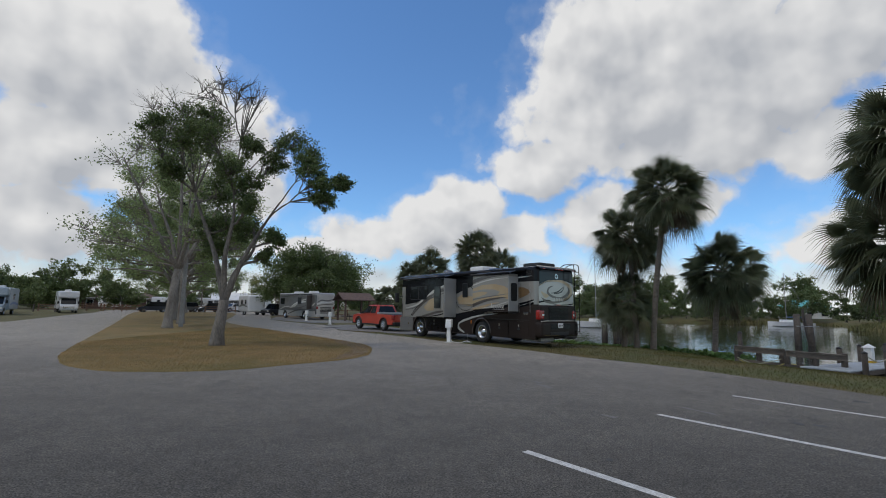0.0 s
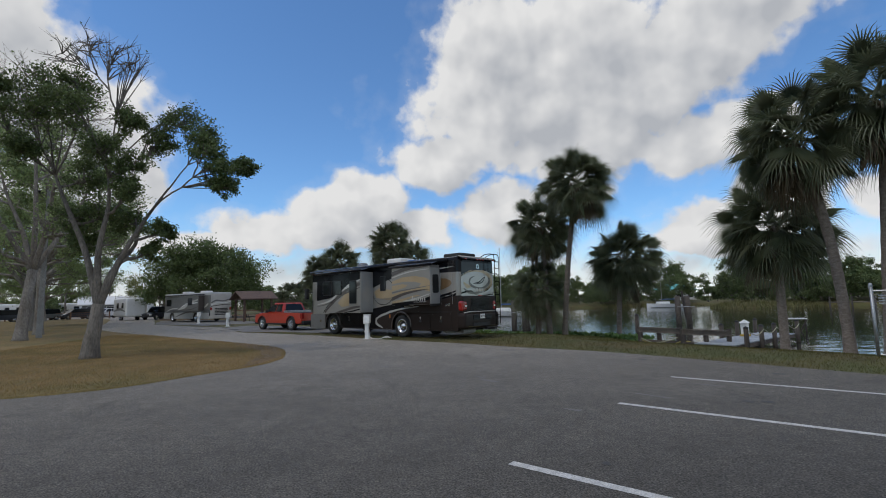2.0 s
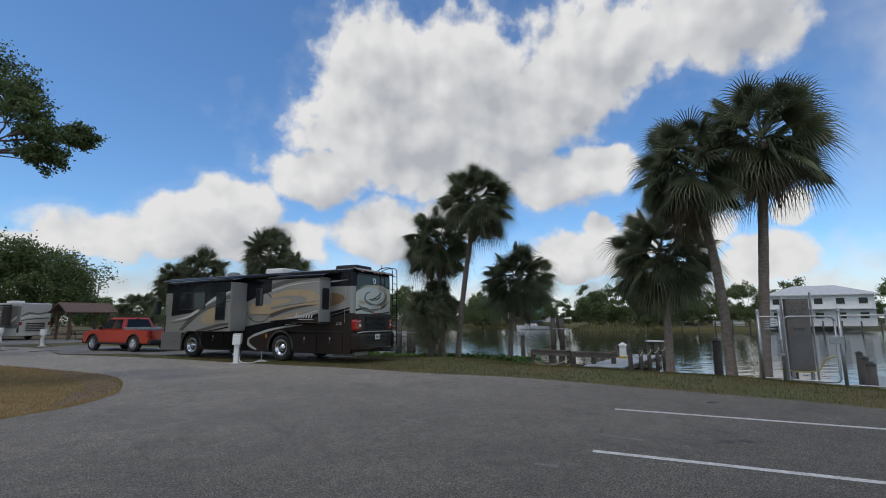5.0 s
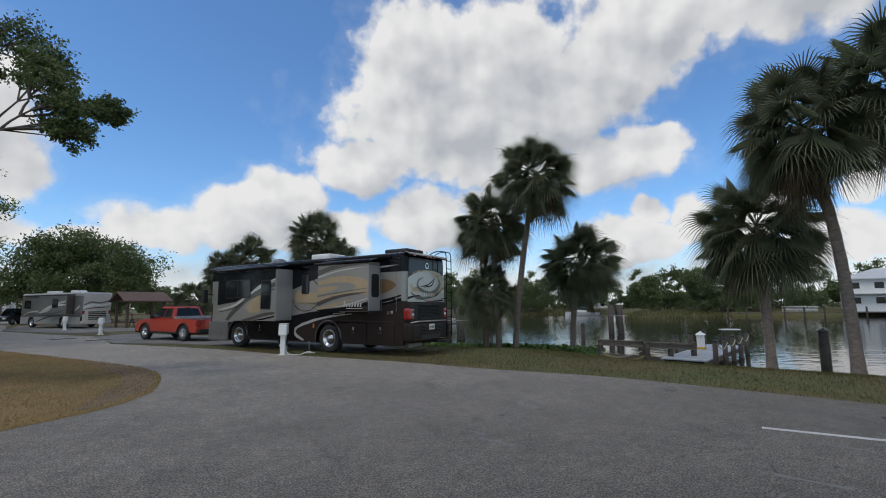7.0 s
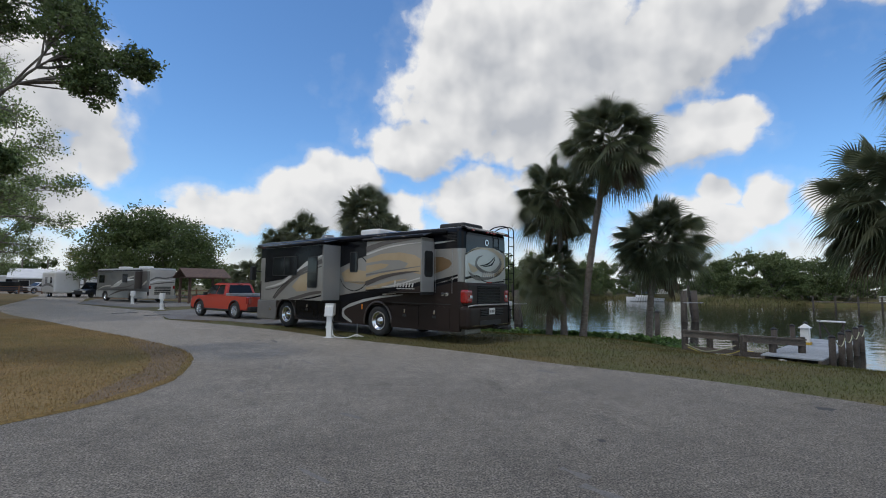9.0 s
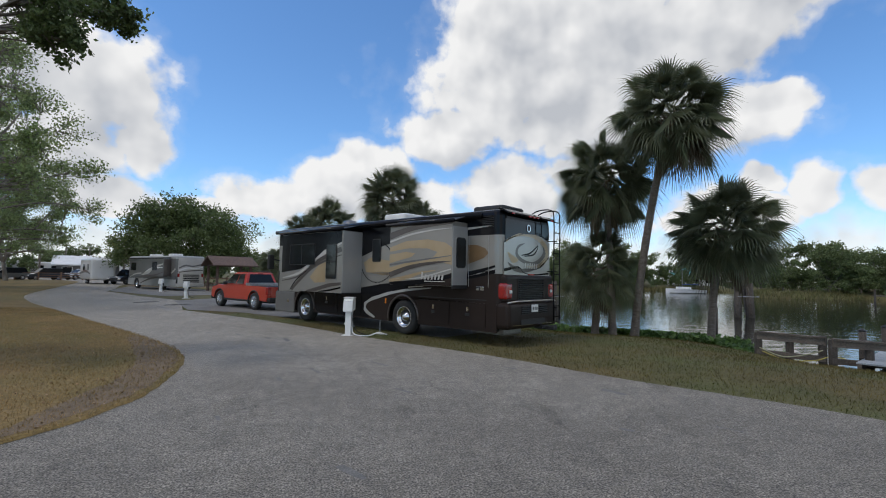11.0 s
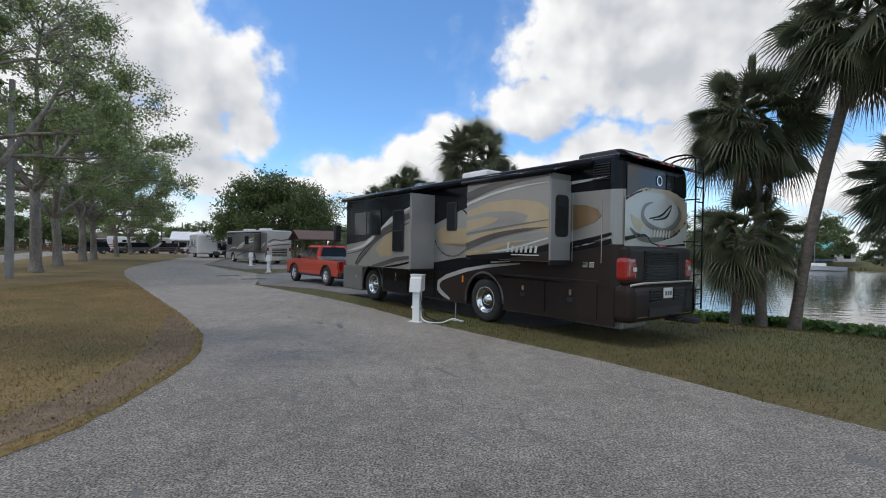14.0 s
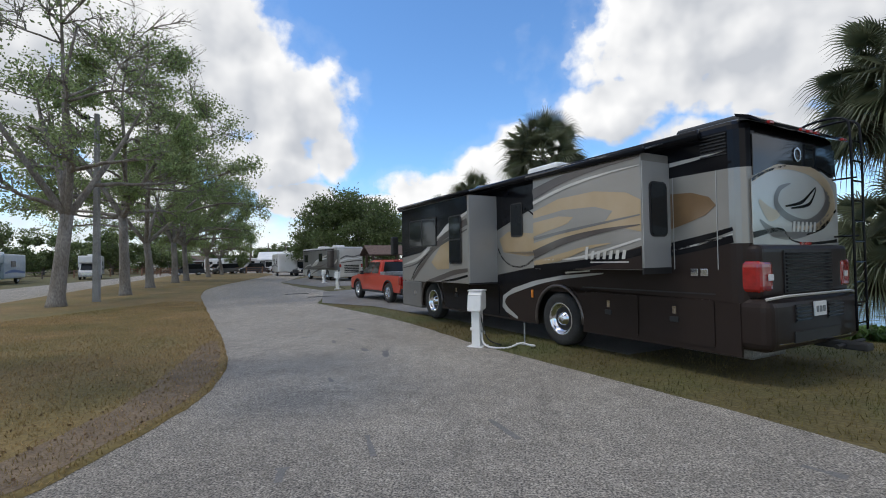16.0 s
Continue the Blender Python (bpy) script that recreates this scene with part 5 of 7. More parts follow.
    side_band(ob, "stripe", ell, [0.03, 0.045, 0.03], xl - 0.004, M_BLACK, "black pinstripe arc")
    side_shape(ob, "tan_flash", [(1.85, 2.1), (1.5, 2.25), (0.6, 2.15), (0.1, 1.95), (0.1, 1.75), (0.9, 1.7), (1.7, 1.8)], xl, M_TAN, "tan paint flash")
    for line, w, mm in (([(1.94, 1.42), (1.2, 1.52), (0.5, 1.6), (0.0, 1.62)], [0.04, 0.07, 0.05, 0.02], M_BLACK), ([(1.94, 2.55), (1.3, 2.72), (0.6, 2.85), (0.1, 2.92)], [0.1, 0.14, 0.1, 0.05], M_CREAM),
                        ([(1.94, 2.38), (1.3, 2.56), (0.5, 2.72)], [0.12, 0.1, 0.02], M_TAUPE), ([(1.94, 1.18), (1.2, 1.3), (0.5, 1.42), (-0.6, 1.46), (-2.3, 1.7), (-3.25, 1.86)], [0.03, 0.07, 0.05, 0.05, 0.13, 0.1], M_BLACK),
                        ([(1.25, 0.4), (1.72, 0.62), (1.66, 0.88), (1.1, 1.06), (0.2, 1.25), (-1.1, 1.38)], [0.05, 0.15, 0.16, 0.13, 0.09, 0.02], M_PANEL), ([(1.9, 1.12), (1.0, 1.2), (0.2, 1.34), (-0.8, 1.42)], [0.02, 0.05, 0.04, 0.02], M_CREAM),
                        ([(3.4, 1.0), (2.9, 1.06), (2.2, 1.12)], [0.02, 0.08, 0.03], M_GREY), ([(4.55, 1.05), (4.2, 0.72), (3.9, 0.4)], [0.03, 0.05, 0.02], M_GREY),
                        ([(-2.38, 2.9), (-2.9, 2.86), (-3.25, 2.86)], [0.05, 0.05, 0.03], M_BLACK), ([(-2.38, 1.73), (-2.9, 1.83), (-3.25, 1.92)], [0.02, 0.025, 0.02], M_CREAM), ([(-2.38, 1.8), (-2.9, 1.9), (-3.25, 1.99)], [0.09, 0.08, 0.05], M_BLACK)):
        side_band(ob, "stripe", line, w, xl - 0.002, mm)
    ta = [(-2.38, 2.55), (-2.7, 2.53), (-2.95, 2.44), (-3.04, 2.32), (-2.9, 2.2), (-2.6, 2.1), (-2.38, 2.04)]
    side_shape(ob, "tan_flash", ta, xl, mat("dark_tan_paint", (0.2, 0.12, 0.055), None, 0.3, metal=0.2, coat=0.6), "dark tan paint flash")
    side_shape(ob, "upper_dark", [(-2.38, 3.0), (-2.38, 2.94), (-2.8, 2.97), (-3.2, 3.02)], xl - 0.003, M_CREAM)
    for a in (-2.42, -3.05):
        part("trim_strip", boxm(xl - 0.008, xl, a - 0.005, a + 0.005, 1.46, 2.78), M_PANEL, ob)
    # hatches, marker light and vents of the lower side
    for a, b in ((-0.62, -1.78), (-1.82, -2.98), (1.9, 3.1), (3.15, 4.4)):
        hd = side_shape(ob, "hatch", rounded(b, a, 0.42, 1.05, 0.04) if a < 0 else rounded(a, b, 0.42, 1.05, 0.04), L - 0.006, M_BROWN if a < 0 else M_BLACK, "dark luggage hatch", -0.012)
        c = (a + b) / 2
        part("handle", boxm(L - 0.03, L - 0.014, c - 0.07, c + 0.07, 0.7, 0.78, bevel=0.006), M_DARK, hd, "black latch")
        part("latch_plate", boxm(L - 0.02, L - 0.013, c - 0.03, c + 0.03, 0.82, 0.93), M_CHROME, hd)
    side_shape(ob, "panel_line", [(-0.62, 1.12), (-3.0, 1.12), (-3.0, 1.14), (-0.62, 1.14)], L - 0.003, M_DARK)
    for q in (-2.72, -2.86):
        part("lock", boxm(L - 0.018, L, q - 0.055, q + 0.055, 1.37, 1.47, bevel=0.008), M_CHROME, ob, "chrome lock")
    part("marker_lamp", boxm(L - 0.02, L, 0.72, 0.78, 0.86, 1.02, bevel=0.006), M_AMBER, ob, "amber side marker lamp")
    part("front_corner", boxm(L - 0.02, L + 0.4, 5.82, 7.18, 0.24, 1.03, bevel=0.05), M_GREY, ob, "grey lower front corner panel", smooth=False)
    part("front_lamp", boxm(L - 0.03, L, 6.15, 6.3, 0.62, 0.74, bevel=0.01), M_CHROME, ob)
    bm = bmesh.new()
    tube(bm, [(L, 7.0, 2.2), (L - 0.25, 7.12, 2.25)], 0.025, 6)
    mr = part("mirror_arm", bm, M_DARK, ob)
    part("mirror", boxm(L - 0.42, L - 0.2, 7.02, 7.2, 1.85, 2.42, bevel=0.05), M_DARK, mr, "black door mirror")
    part("windscreen", boxm(-1.12, 1.12, y1 - 0.01, y1 + 0.01, 1.5, 2.95), M_GLASS, ob)
    bm = bmesh.new()
    for q in range(7):
        tube(bm, [(L - 0.012, -2.85, 2.98 + q * 0.045), (L - 0.012, -3.2, 2.98 + q * 0.045)], 0.012, 4)
    part("side_louvre", bm, M_DARK, ob, "black louvres")
    # rear wall
    yr = y0
    rear_shape(ob, "rear_cap", [(-1.16, 1.78), (1.16, 1.75), (1.16, 2.7), (0.7, 2.85), (-0.6, 2.82), (-1.16, 2.62)], yr, M_SILVERLIT, "silver rear wall, lightened as if reflecting the sky")
    rear_shape(ob, "rear_window", [(-1.12, 2.66), (-0.55, 2.86), (0.6, 2.9), (1.12, 2.8), (1.1, 3.2), (-1.12, 3.2)], yr, M_GLASS, "glossy black rear window", 0.012)
    bm = bmesh.new()
    ngon(bm, [(-1.27, yr + 0.1, 3.42), (-1.27, yr - 0.08, 3.36), (-1.2, yr - 0.16, 3.3), (1.2, yr - 0.16, 3.3), (1.27, yr - 0.08, 3.36), (1.27, yr + 0.1, 3.42)], (0, 0.02, 0.05))
    part("rear_spoiler", bm, M_BLACK, ob, "black roof spoiler")
    for q in (-1.0, -0.2, 0.0, 0.2, 1.0):
        part("clearance_lamp", boxm(q - 0.05, q + 0.05, yr - 0.19, yr - 0.15, 3.3, 3.34, bevel=0.008), M_REDLAMP, ob, "small red roof lamp")
    # swirl of the rear wall
    for line, w, mm in (([(-1.12, 2.6), (-0.7, 2.78), (-0.1, 2.86), (0.5, 2.8), (0.9, 2.6), (0.98, 2.35), (0.8, 2.15), (0.4, 2.02), (-0.1, 2.02)], [0.03, 0.06, 0.1, 0.14, 0.18, 0.2, 0.14, 0.08, 0.02], M_TAN),
                        ([(0.75, 2.62), (0.86, 2.42), (0.6, 2.2), (0.2, 2.1), (-0.3, 2.16), (-0.58, 2.32), (-0.5, 2.52), (-0.2, 2.62)], [0.02, 0.16, 0.12, 0.08, 0.1, 0.12, 0.08, 0.01], M_TAUPE),
                        ([(-1.0, 2.1), (-0.7, 1.95), (-0.2, 1.9), (0.4, 2.0), (0.9, 2.25)], [0.02, 0.13, 0.1, 0.08, 0.01], M_TAUPE), ([(-0.35, 2.3), (0.1, 2.38), (0.5, 2.6), (0.3, 2.36), (-0.2, 2.28)], [0.02, 0.05, 0.02, 0.05, 0.02], M_BLACK),
                        ([(-1.0, 2.35), (-0.75, 2.18), (-0.5, 2.2)], [0.04, 0.2, 0.06], M_TAN), ([(-1.16, 2.6), (-0.8, 2.74), (-0.3, 2.86)], [0.04, 0.03, 0.02], M_BLACK),
                        ([(-1.16, 1.9), (-0.5, 1.98), (-0.2, 1.84), (0.3, 1.8), (1.1, 1.84)], [0.08, 0.05, 0.02, 0.03, 0.05], M_BLACK), ([(0.2, 1.92), (0.7, 2.05), (1.1, 2.3)], [0.02, 0.06, 0.03], M_BLACK)):
        rear_band(ob, "stripe", line, w, yr - 0.009, mm)
    for q in range(6):
        bm = bmesh.new()
        a = -0.2 + 0.115 * q
        ngon(bm, [(a, yr - 0.012, 1.96), (a + 0.06, yr - 0.012, 1.96), (a + 0.085, yr - 0.012, 2.1), (a + 0.03, yr - 0.012, 2.1)], (0, -0.004, 0))
        part("lettering_bar", bm, M_CREAM, ob, "pale plain bar in place of lettering")
    bm = bmesh.new()
    lathe(bm, [(0.1, yr - 0.016), (0.1, yr - 0.028), (0.075, yr - 0.028), (0.075, yr - 0.016)], 20, "y", (-0.02, 0, 3.03))
    part("badge", bm, M_CHROME, ob, "round chrome ring badge")
    part("brake_lamp", boxm(0.0, 0.28, yr - 0.03, yr - 0.005, 1.77, 1.82, bevel=0.008), M_REDLAMP, ob, "red high brake lamp")
    bm = bmesh.new()
    box(bm, -1.2, 1.2, yr - 0.1, yr + 0.3, 1.08, 1.78, bevel=0.1, seg=4)
    rp = part("rear_panel", bm, M_BROWN, ob, "dark brown rear engine panel", smooth=False)
    part("grille", boxm(-0.66, 0.62, yr - 0.115, yr - 0.1, 1.14, 1.7), M_DARK, rp, "black engine grille")
    for q in range(11):
        part("grille_slat", boxm(-0.63, 0.59, yr - 0.135, yr - 0.112, 1.165 + q * 0.048, 1.19 + q * 0.048), M_BLACK, rp)
    for s in (-1, 1):
        bm = bmesh.new()
        box(bm, min(s * 1.235, s * 0.9), max(s * 1.235, s * 0.9), yr - 0.115, yr + 0.16, 1.16, 1.58, bevel=0.09, seg=4)
        tl = part("tail_lamp", bm, M_REDLAMP, ob, "large red tail lamp")
        part("reverse_lamp", boxm(min(s * 0.97, s * 1.08), max(s * 0.97, s * 1.08), yr - 0.14, yr - 0.12, 1.32, 1.4, bevel=0.01), M_WHITE, tl, "white reversing lamp")
    bm = bmesh.new()
    box(bm, -1.255, 1.255, yr - 0.22, yr + 0.35, 0.42, 1.1, bevel=0.17, seg=5)
    bp = part("rear_bumper", bm, M_BROWN, ob, "dark brown moulded rear bumper")
    part("bumper_trim", tubem([(-1.2, yr - 0.16, 1.09), (-0.9, yr - 0.21, 1.12), (0.9, yr - 0.21, 1.12), (1.2, yr - 0.16, 1.09)], 0.02, 6), M_CREAM, bp)
    for a, b in ((-0.66, -0.28), (0.2, 0.62)):
        part("bumper_grille", boxm(a, b, yr - 0.235, yr - 0.21, 0.78, 1.0), M_DARK, bp)
        for q in range(4):
            part("grille_slat", boxm(a, b, yr - 0.245, yr - 0.232, 0.8 + q * 0.05, 0.82 + q * 0.05), M_BLACK, bp)
    part("bumper_slot", boxm(-0.7, 0.5, yr - 0.235, yr - 0.21, 0.52, 0.66), M_DARK, bp)
    plate = part("licence_plate", boxm(-0.2, 0.12, yr - 0.245, yr - 0.225, 0.83, 1.02, bevel=0.004), M_WHITE, bp, "white licence plate with dark bars")
    for q in range(3):
        part("plate_bar", boxm(-0.16 + q * 0.09, -0.1 + q * 0.09, yr - 0.25, yr - 0.244, 0.88, 0.96), M_GREY, plate)
    part("chrome_lip", tubem([(-1.2, yr - 0.12, 0.66), (-1.05, yr - 0.2, 0.53), (0.9, yr - 0.2, 0.5), (1.1, yr - 0.18, 0.55)], 0.018, 6), M_CHROME, bp)
    part("tow_hitch", boxm(0.3, 0.5, yr - 0.6, yr, 0.36, 0.46, bevel=0.02), M_DARK, ob, "black tow hitch")
    part("hitch_bar", tubem([(0.1, yr - 0.35, 0.41), (0.9, yr - 0.35, 0.43)], 0.03, 6), M_DARK, ob)
    part("exhaust_pan", boxm(-0.75, 0.1, yr + 0.25, yr + 1.3, 0.22, 0.4, bevel=0.04), M_GALV, ob, "grey metal pan under the tail")
    # ladder
    bm = bmesh.new()
    for x in (0.86, 1.2):
        tube(bm, smoothline([(x, yr + 0.5, 3.48), (x, yr + 0.2, 3.62), (x, yr - 0.22, 3.6), (x, yr - 0.3, 3.3), (x, yr - 0.3, 2.2), (x, yr - 0.3, 0.55)], 4), 0.018, 6)
    lad = part("ladder", bm, M_BLACK, ob, "black tubular roof ladder", smooth=True)
    for q in range(10):
        part("rung", tubem([(0.86, yr - 0.3, 0.66 + q * 0.29), (1.2, yr - 0.3, 0.66 + q * 0.29)], 0.014, 6), M_BLACK, lad)
    for z in (0.9, 1.9, 2.75):
        part("bracket", tubem([(1.03, yr, z), (1.03, yr - 0.3, z)], 0.014, 5), M_BLACK, lad)
    return ob


YAW = 37.87
RV = pose(2.017 + 0.789 * 1.12, 22.667 + 0.614 * 1.12, 0.005, 0, 0, YAW)
motorhome(RV, "long silver, tan and dark brown motorhome with two slide-outs extended")


def pickup(m, paint, label, toolbox=True, cover=True, name="pickup_truck"):
    """A crew-cab pickup; its nose points to +y, the rear axle at y = 0."""
    ob = empty(name, m, label, "pickup truck")
    W = 1.86
    for s in (-1, 1):
        bm = bmesh.new()
        out = [(-1.12, 1.06), (-1.14, 0.55)] + arch_outline(-1.0, 4.02, 0.42, 1.0, [(0, 0.4, 0.47), (3.25, 0.4, 0.47)])[1:-1] + [(4.1, 0.5), (4.12, 0.78), (4.02, 0.98), (3.3, 1.07), (2.6, 1.1), (0.95, 1.1)]
        ngon(bm, [(s * W / 2, a, b) for a, b in out], (-s * 0.3, 0, 0))
        bmesh.ops.bevel(bm, geom=[e for e in bm.edges if all(abs(v.co.x - s * W / 2) < 1e-4 for v in e.verts)], offset=0.04, segments=2, affect="EDGES")
        part("side_panel", bm, paint, ob)
        for yc in (0, 3.25):
            bm = bmesh.new()
            tube(bm, [(s * (W / 2 + 0.005), yc + 0.475 * math.cos(a), 0.4 + 0.475 * math.sin(a)) for a in [radians(-5 + k * 11.2) for k in range(18)]], 0.03, 5)
            part("wheel_arch", bm, M_DARK, ob)
        part("sill", boxm(min(s * 0.93, s * 0.8), max(s * 0.93, s * 0.8), 0.5, 2.75, 0.36, 0.44, bevel=0.02), M_DARK, ob)
        part("handle", boxm(min(s * 0.93, s * 0.955), max(s * 0.93, s * 0.955), 1.85, 2.02, 0.93, 0.97, bevel=0.008), paint, ob)
        bm = bmesh.new()
        box(bm, min(s * 0.95, s * 1.12), max(s * 0.95, s * 1.12), 2.42, 2.56, 1.1, 1.26, bevel=0.035)
        part("mirror", bm, M_DARK, ob, "black door mirror")
        bm = bmesh.new()
        box(bm, min(s * 0.76, s * 0.94), max(s * 0.76, s * 0.94), -1.17, -0.98, 0.72, 1.05, bevel=0.025)
        part("tail_lamp", bm, M_REDLAMP, ob, "red tail lamp")
        bm = bmesh.new()
        box(bm, min(s * 0.6, s * 0.92), max(s * 0.6, s * 0.92), 3.92, 4.12, 0.74, 0.9, bevel=0.03)
        part("headlamp", bm, M_CHROME, ob, "clear headlamp")
    part("underbody", boxm(-0.7, 0.7, -0.95, 3.9, 0.32, 0.85, bevel=0.05), M_DARK, ob)
    bm = bmesh.new()
    box(bm, -0.66, 0.66, 2.5, 4.06, 0.6, 1.08, bevel=0.05)
    part("bonnet", bm, paint, ob)
    part("grille", boxm(-0.6, 0.6, 4.05, 4.14, 0.62, 0.9, bevel=0.02), M_DARK, ob, "black grille")
    part("front_bumper", boxm(-0.9, 0.9, 3.98, 4.2, 0.36, 0.6, bevel=0.05), M_DARK, ob)
    part("tailgate", boxm(-0.78, 0.78, -1.16, -1.08, 0.58, 1.07, bevel=0.02), paint, ob, "tailgate with dark handle")
    part("tailgate_handle", boxm(-0.13, 0.13, -1.175, -1.155, 0.92, 0.99, bevel=0.006), M_DARK, ob)
    part("rear_bumper", boxm(-0.9, 0.9, -1.3, -1.05, 0.42, 0.6, bevel=0.04), M_DARK, ob, "black rear bumper")
    part("licence_plate", boxm(-0.16, 0.16, -1.315, -1.295, 0.46, 0.58), M_WHITE, ob)
    part("bed_floor", boxm(-0.7, 0.7, -1.08, 0.95, 0.6, 0.66), M_DARK, ob)
    if cover:
        part("bed_cover", boxm(-0.74, 0.74, -1.06, 0.35, 1.04, 1.1, bevel=0.02), M_DARK, ob, "black bed cover")
    if toolbox:
        part("toolbox", boxm(-0.86, 0.86, 0.38, 0.88, 0.95, 1.22, bevel=0.02), M_GALV, ob, "bright metal toolbox across the bed")
    # cab: roof, pillars and glass
    base, topz = 1.08, 1.72
    lo = [(-0.9, 0.92), (0.9, 0.92), (0.9, 2.98), (-0.9, 2.98)]
    hi = [(-0.68, 1.12), (0.68, 1.12), (0.68, 2.2), (-0.68, 2.2)]
    bm = bmesh.new()
    a = [bm.verts.new((x, y, base)) for x, y in lo]
    b = [bm.verts.new((x, y, topz)) for x, y in hi]
    for i in range(4):
        bm.faces.new((a[i], a[(i + 1) % 4], b[(i + 1) % 4], b[i]))
    bm.faces.new(b), bm.faces.new(a[::-1])
    bmesh.ops.bevel(bm, geom=list(bm.edges), offset=0.06, segments=3, affect="EDGES")
    cab = part("cab", bm, paint, ob)

    def quad_on(u0, u1, v0, v1, i, name, off=0.012):
        p00, p10, p11, p01 = Vector((*lo[i], base)), Vector((*lo[(i + 1) % 4], base)), Vector((*hi[(i + 1) % 4], topz)), Vector((*hi[i], topz))
        f = lambda u, v: (p00 * (1 - u) + p10 * u) * (1 - v) + (p01 * (1 - u) + p11 * u) * v
        n = (p10 - p00).cross(p01 - p00).normalized()
        bm = bmesh.new()
        ngon(bm, [f(u, v) + n * 0.003 for u, v in ((u0[0], v0), (u1[0], v0), (u1[1], v1), (u0[1], v1))], n * off)
        return part(name, bm, M_GLASS, cab, "dark tinted window")

    quad_on((0.1, 0.12), (0.9, 0.88), 0.1, 0.85, 0, "rear_window")
    quad_on((0.07, 0.08), (0.93, 0.92), 0.08, 0.88, 2, "windscreen")
    quad_on((0.06, 0.08), (0.4, 0.44), 0.12, 0.84, 1, "side_window")
    quad_on((0.44, 0.48), (0.93, 0.92), 0.12, 0.84, 1, "side_window")
    quad_on((0.07, 0.08), (0.56, 0.52), 0.12, 0.84, 3, "side_window")
    quad_on((0.6, 0.56), (0.94, 0.92), 0.12, 0.84, 3, "side_window")
    part("brake_lamp", boxm(-0.12, 0.12, 1.05, 1.12, 1.64, 1.68), M_REDLAMP, cab)
    part("roof_rail", tubem([(-0.6, 1.2, 1.76), (-0.6, 2.1, 1.76)], 0.02, 5), M_DARK, cab)
    part("roof_rail", tubem([(0.6, 1.2, 1.76), (0.6, 2.1, 1.76)], 0.02, 5), M_DARK, cab)
    for yy in (0, 3.25):
        for s in (-1, 1):
            wheel(ob, s * 0.82, yy, 0.39, 0.25, s, M_CHROME, style="car", rim_r=0.62)
    return ob


pickup(pose(-4.0 + 0.72, 31.7 + 0.6, 0.005, 0, 0, 40.5), M_RED, "red four-door pickup with toolbox and black bed cover")


def small_coach(m, label):
    """The second motorhome: a grey and silver coach, rear axle at y = 0."""
    ob = empty("motorhome", m, label, "motorhome")
    W, y0, y1 = 2.5, -2.6, 6.9
    L = -W / 2
    coach_shell(ob, W, y0, y1, [(0.95, 1.3, M_CARGREY), (1.3, 2.75, M_GREY), (2.75, 3.05, M_PANEL)])
    for s in (-1, 1):
        bm = bmesh.new()
        ngon(bm, [(s * W / 2, a, b) for a, b in arch_outline(y0 + 0.1, y1 - 0.1, 0.34, 0.96, [(0, 0.46, 0.56), (5.0, 0.46, 0.56)])], (-s * 0.05, 0, 0))
        part("skirt", bm, M_PANEL, ob, "silver lower skirt")
        for yy in (0, 5.0):
            wheel(ob, s * 1.08, yy, 0.46, 0.28, s, rim_r=0.6)
    part("underbody", boxm(-0.95, 0.95, y0 + 0.3, y1 - 0.3, 0.3, 1.0, bevel=0.05), M_DARK, ob)
    bm = bmesh.new()
    box(bm, L - 0.6, L + 0.1, -1.6, 2.6, 1.2, 2.75, bevel=0.02)
    sl = part("slide_out", bm, M_GREY, ob, "grey slide-out room")
    pane(sl, -0.4, 0.5, 1.75, 2.5, L - 0.6)
    part("slide_end", boxm(L - 0.58, L, -1.62, -1.6, 1.22, 2.72), M_TAUPE, sl)
    for line, w, mm in (([(2.5, 1.3), (1.2, 1.6), (0.2, 2.0), (-1.5, 2.3)], [0.08, 0.34, 0.24, 0.1], M_CREAM), ([(2.0, 1.5), (0.6, 1.9), (-1.5, 2.0)], [0.04, 0.2, 0.06], M_WHITE), ([(2.5, 1.25), (0, 1.32), (-1.55, 1.6)], [0.05, 0.1, 0.05], M_TAUPE)):
        side_band(sl, "stripe", line, w, L - 0.604, mm)
    for line, w, mm in (([(6.6, 1.0), (5.4, 1.35), (4.0, 1.45), (2.7, 1.4)], [0.03, 0.1, 0.12, 0.05], M_CREAM), ([(-1.7, 1.5), (-2.1, 1.7), (-2.45, 1.9)], [0.1, 0.2, 0.15], M_CREAM), ([(4.2, 0.5), (2.6, 0.9), (0.8, 1.1)], [0.05, 0.16, 0.05], M_TAUPE)):
        side_band(ob, "stripe", line, w, L - 0.004, mm)
    pane(ob, 3.0, 3.7, 1.75, 2.35, L)
    pane(ob, 5.2, 6.3, 1.7, 2.45, L)
    rear_shape(ob, "rear_cap", [(-1.1, 0.5), (1.1, 0.5), (1.1, 2.85), (-1.1, 2.85)], y0, M_CREAM, "pale rear wall")
    for line, w, mm in (([(-1.05, 1.95), (-0.5, 2.2), (0.2, 2.15), (1.05, 2.35)], [0.1, 0.16, 0.12, 0.1], M_GREY), ([(-1.05, 1.75), (-0.3, 1.98), (0.4, 1.95), (1.05, 2.1)], [0.1, 0.14, 0.1, 0.1], M_WHITE), ([(-1.05, 1.6), (0, 1.74), (1.05, 1.8)], [0.06, 0.1, 0.06], M_TAUPE)):
        rear_band(ob, "stripe", line, w, y0 - 0.01, mm)
    for q in range(5):
        part("grille_slat", boxm(-0.65, 0.75, y0 - 0.03, y0 - 0.008, 0.72 + q * 0.15, 0.81 + q * 0.15), M_DARK, ob, "black rear louvre")
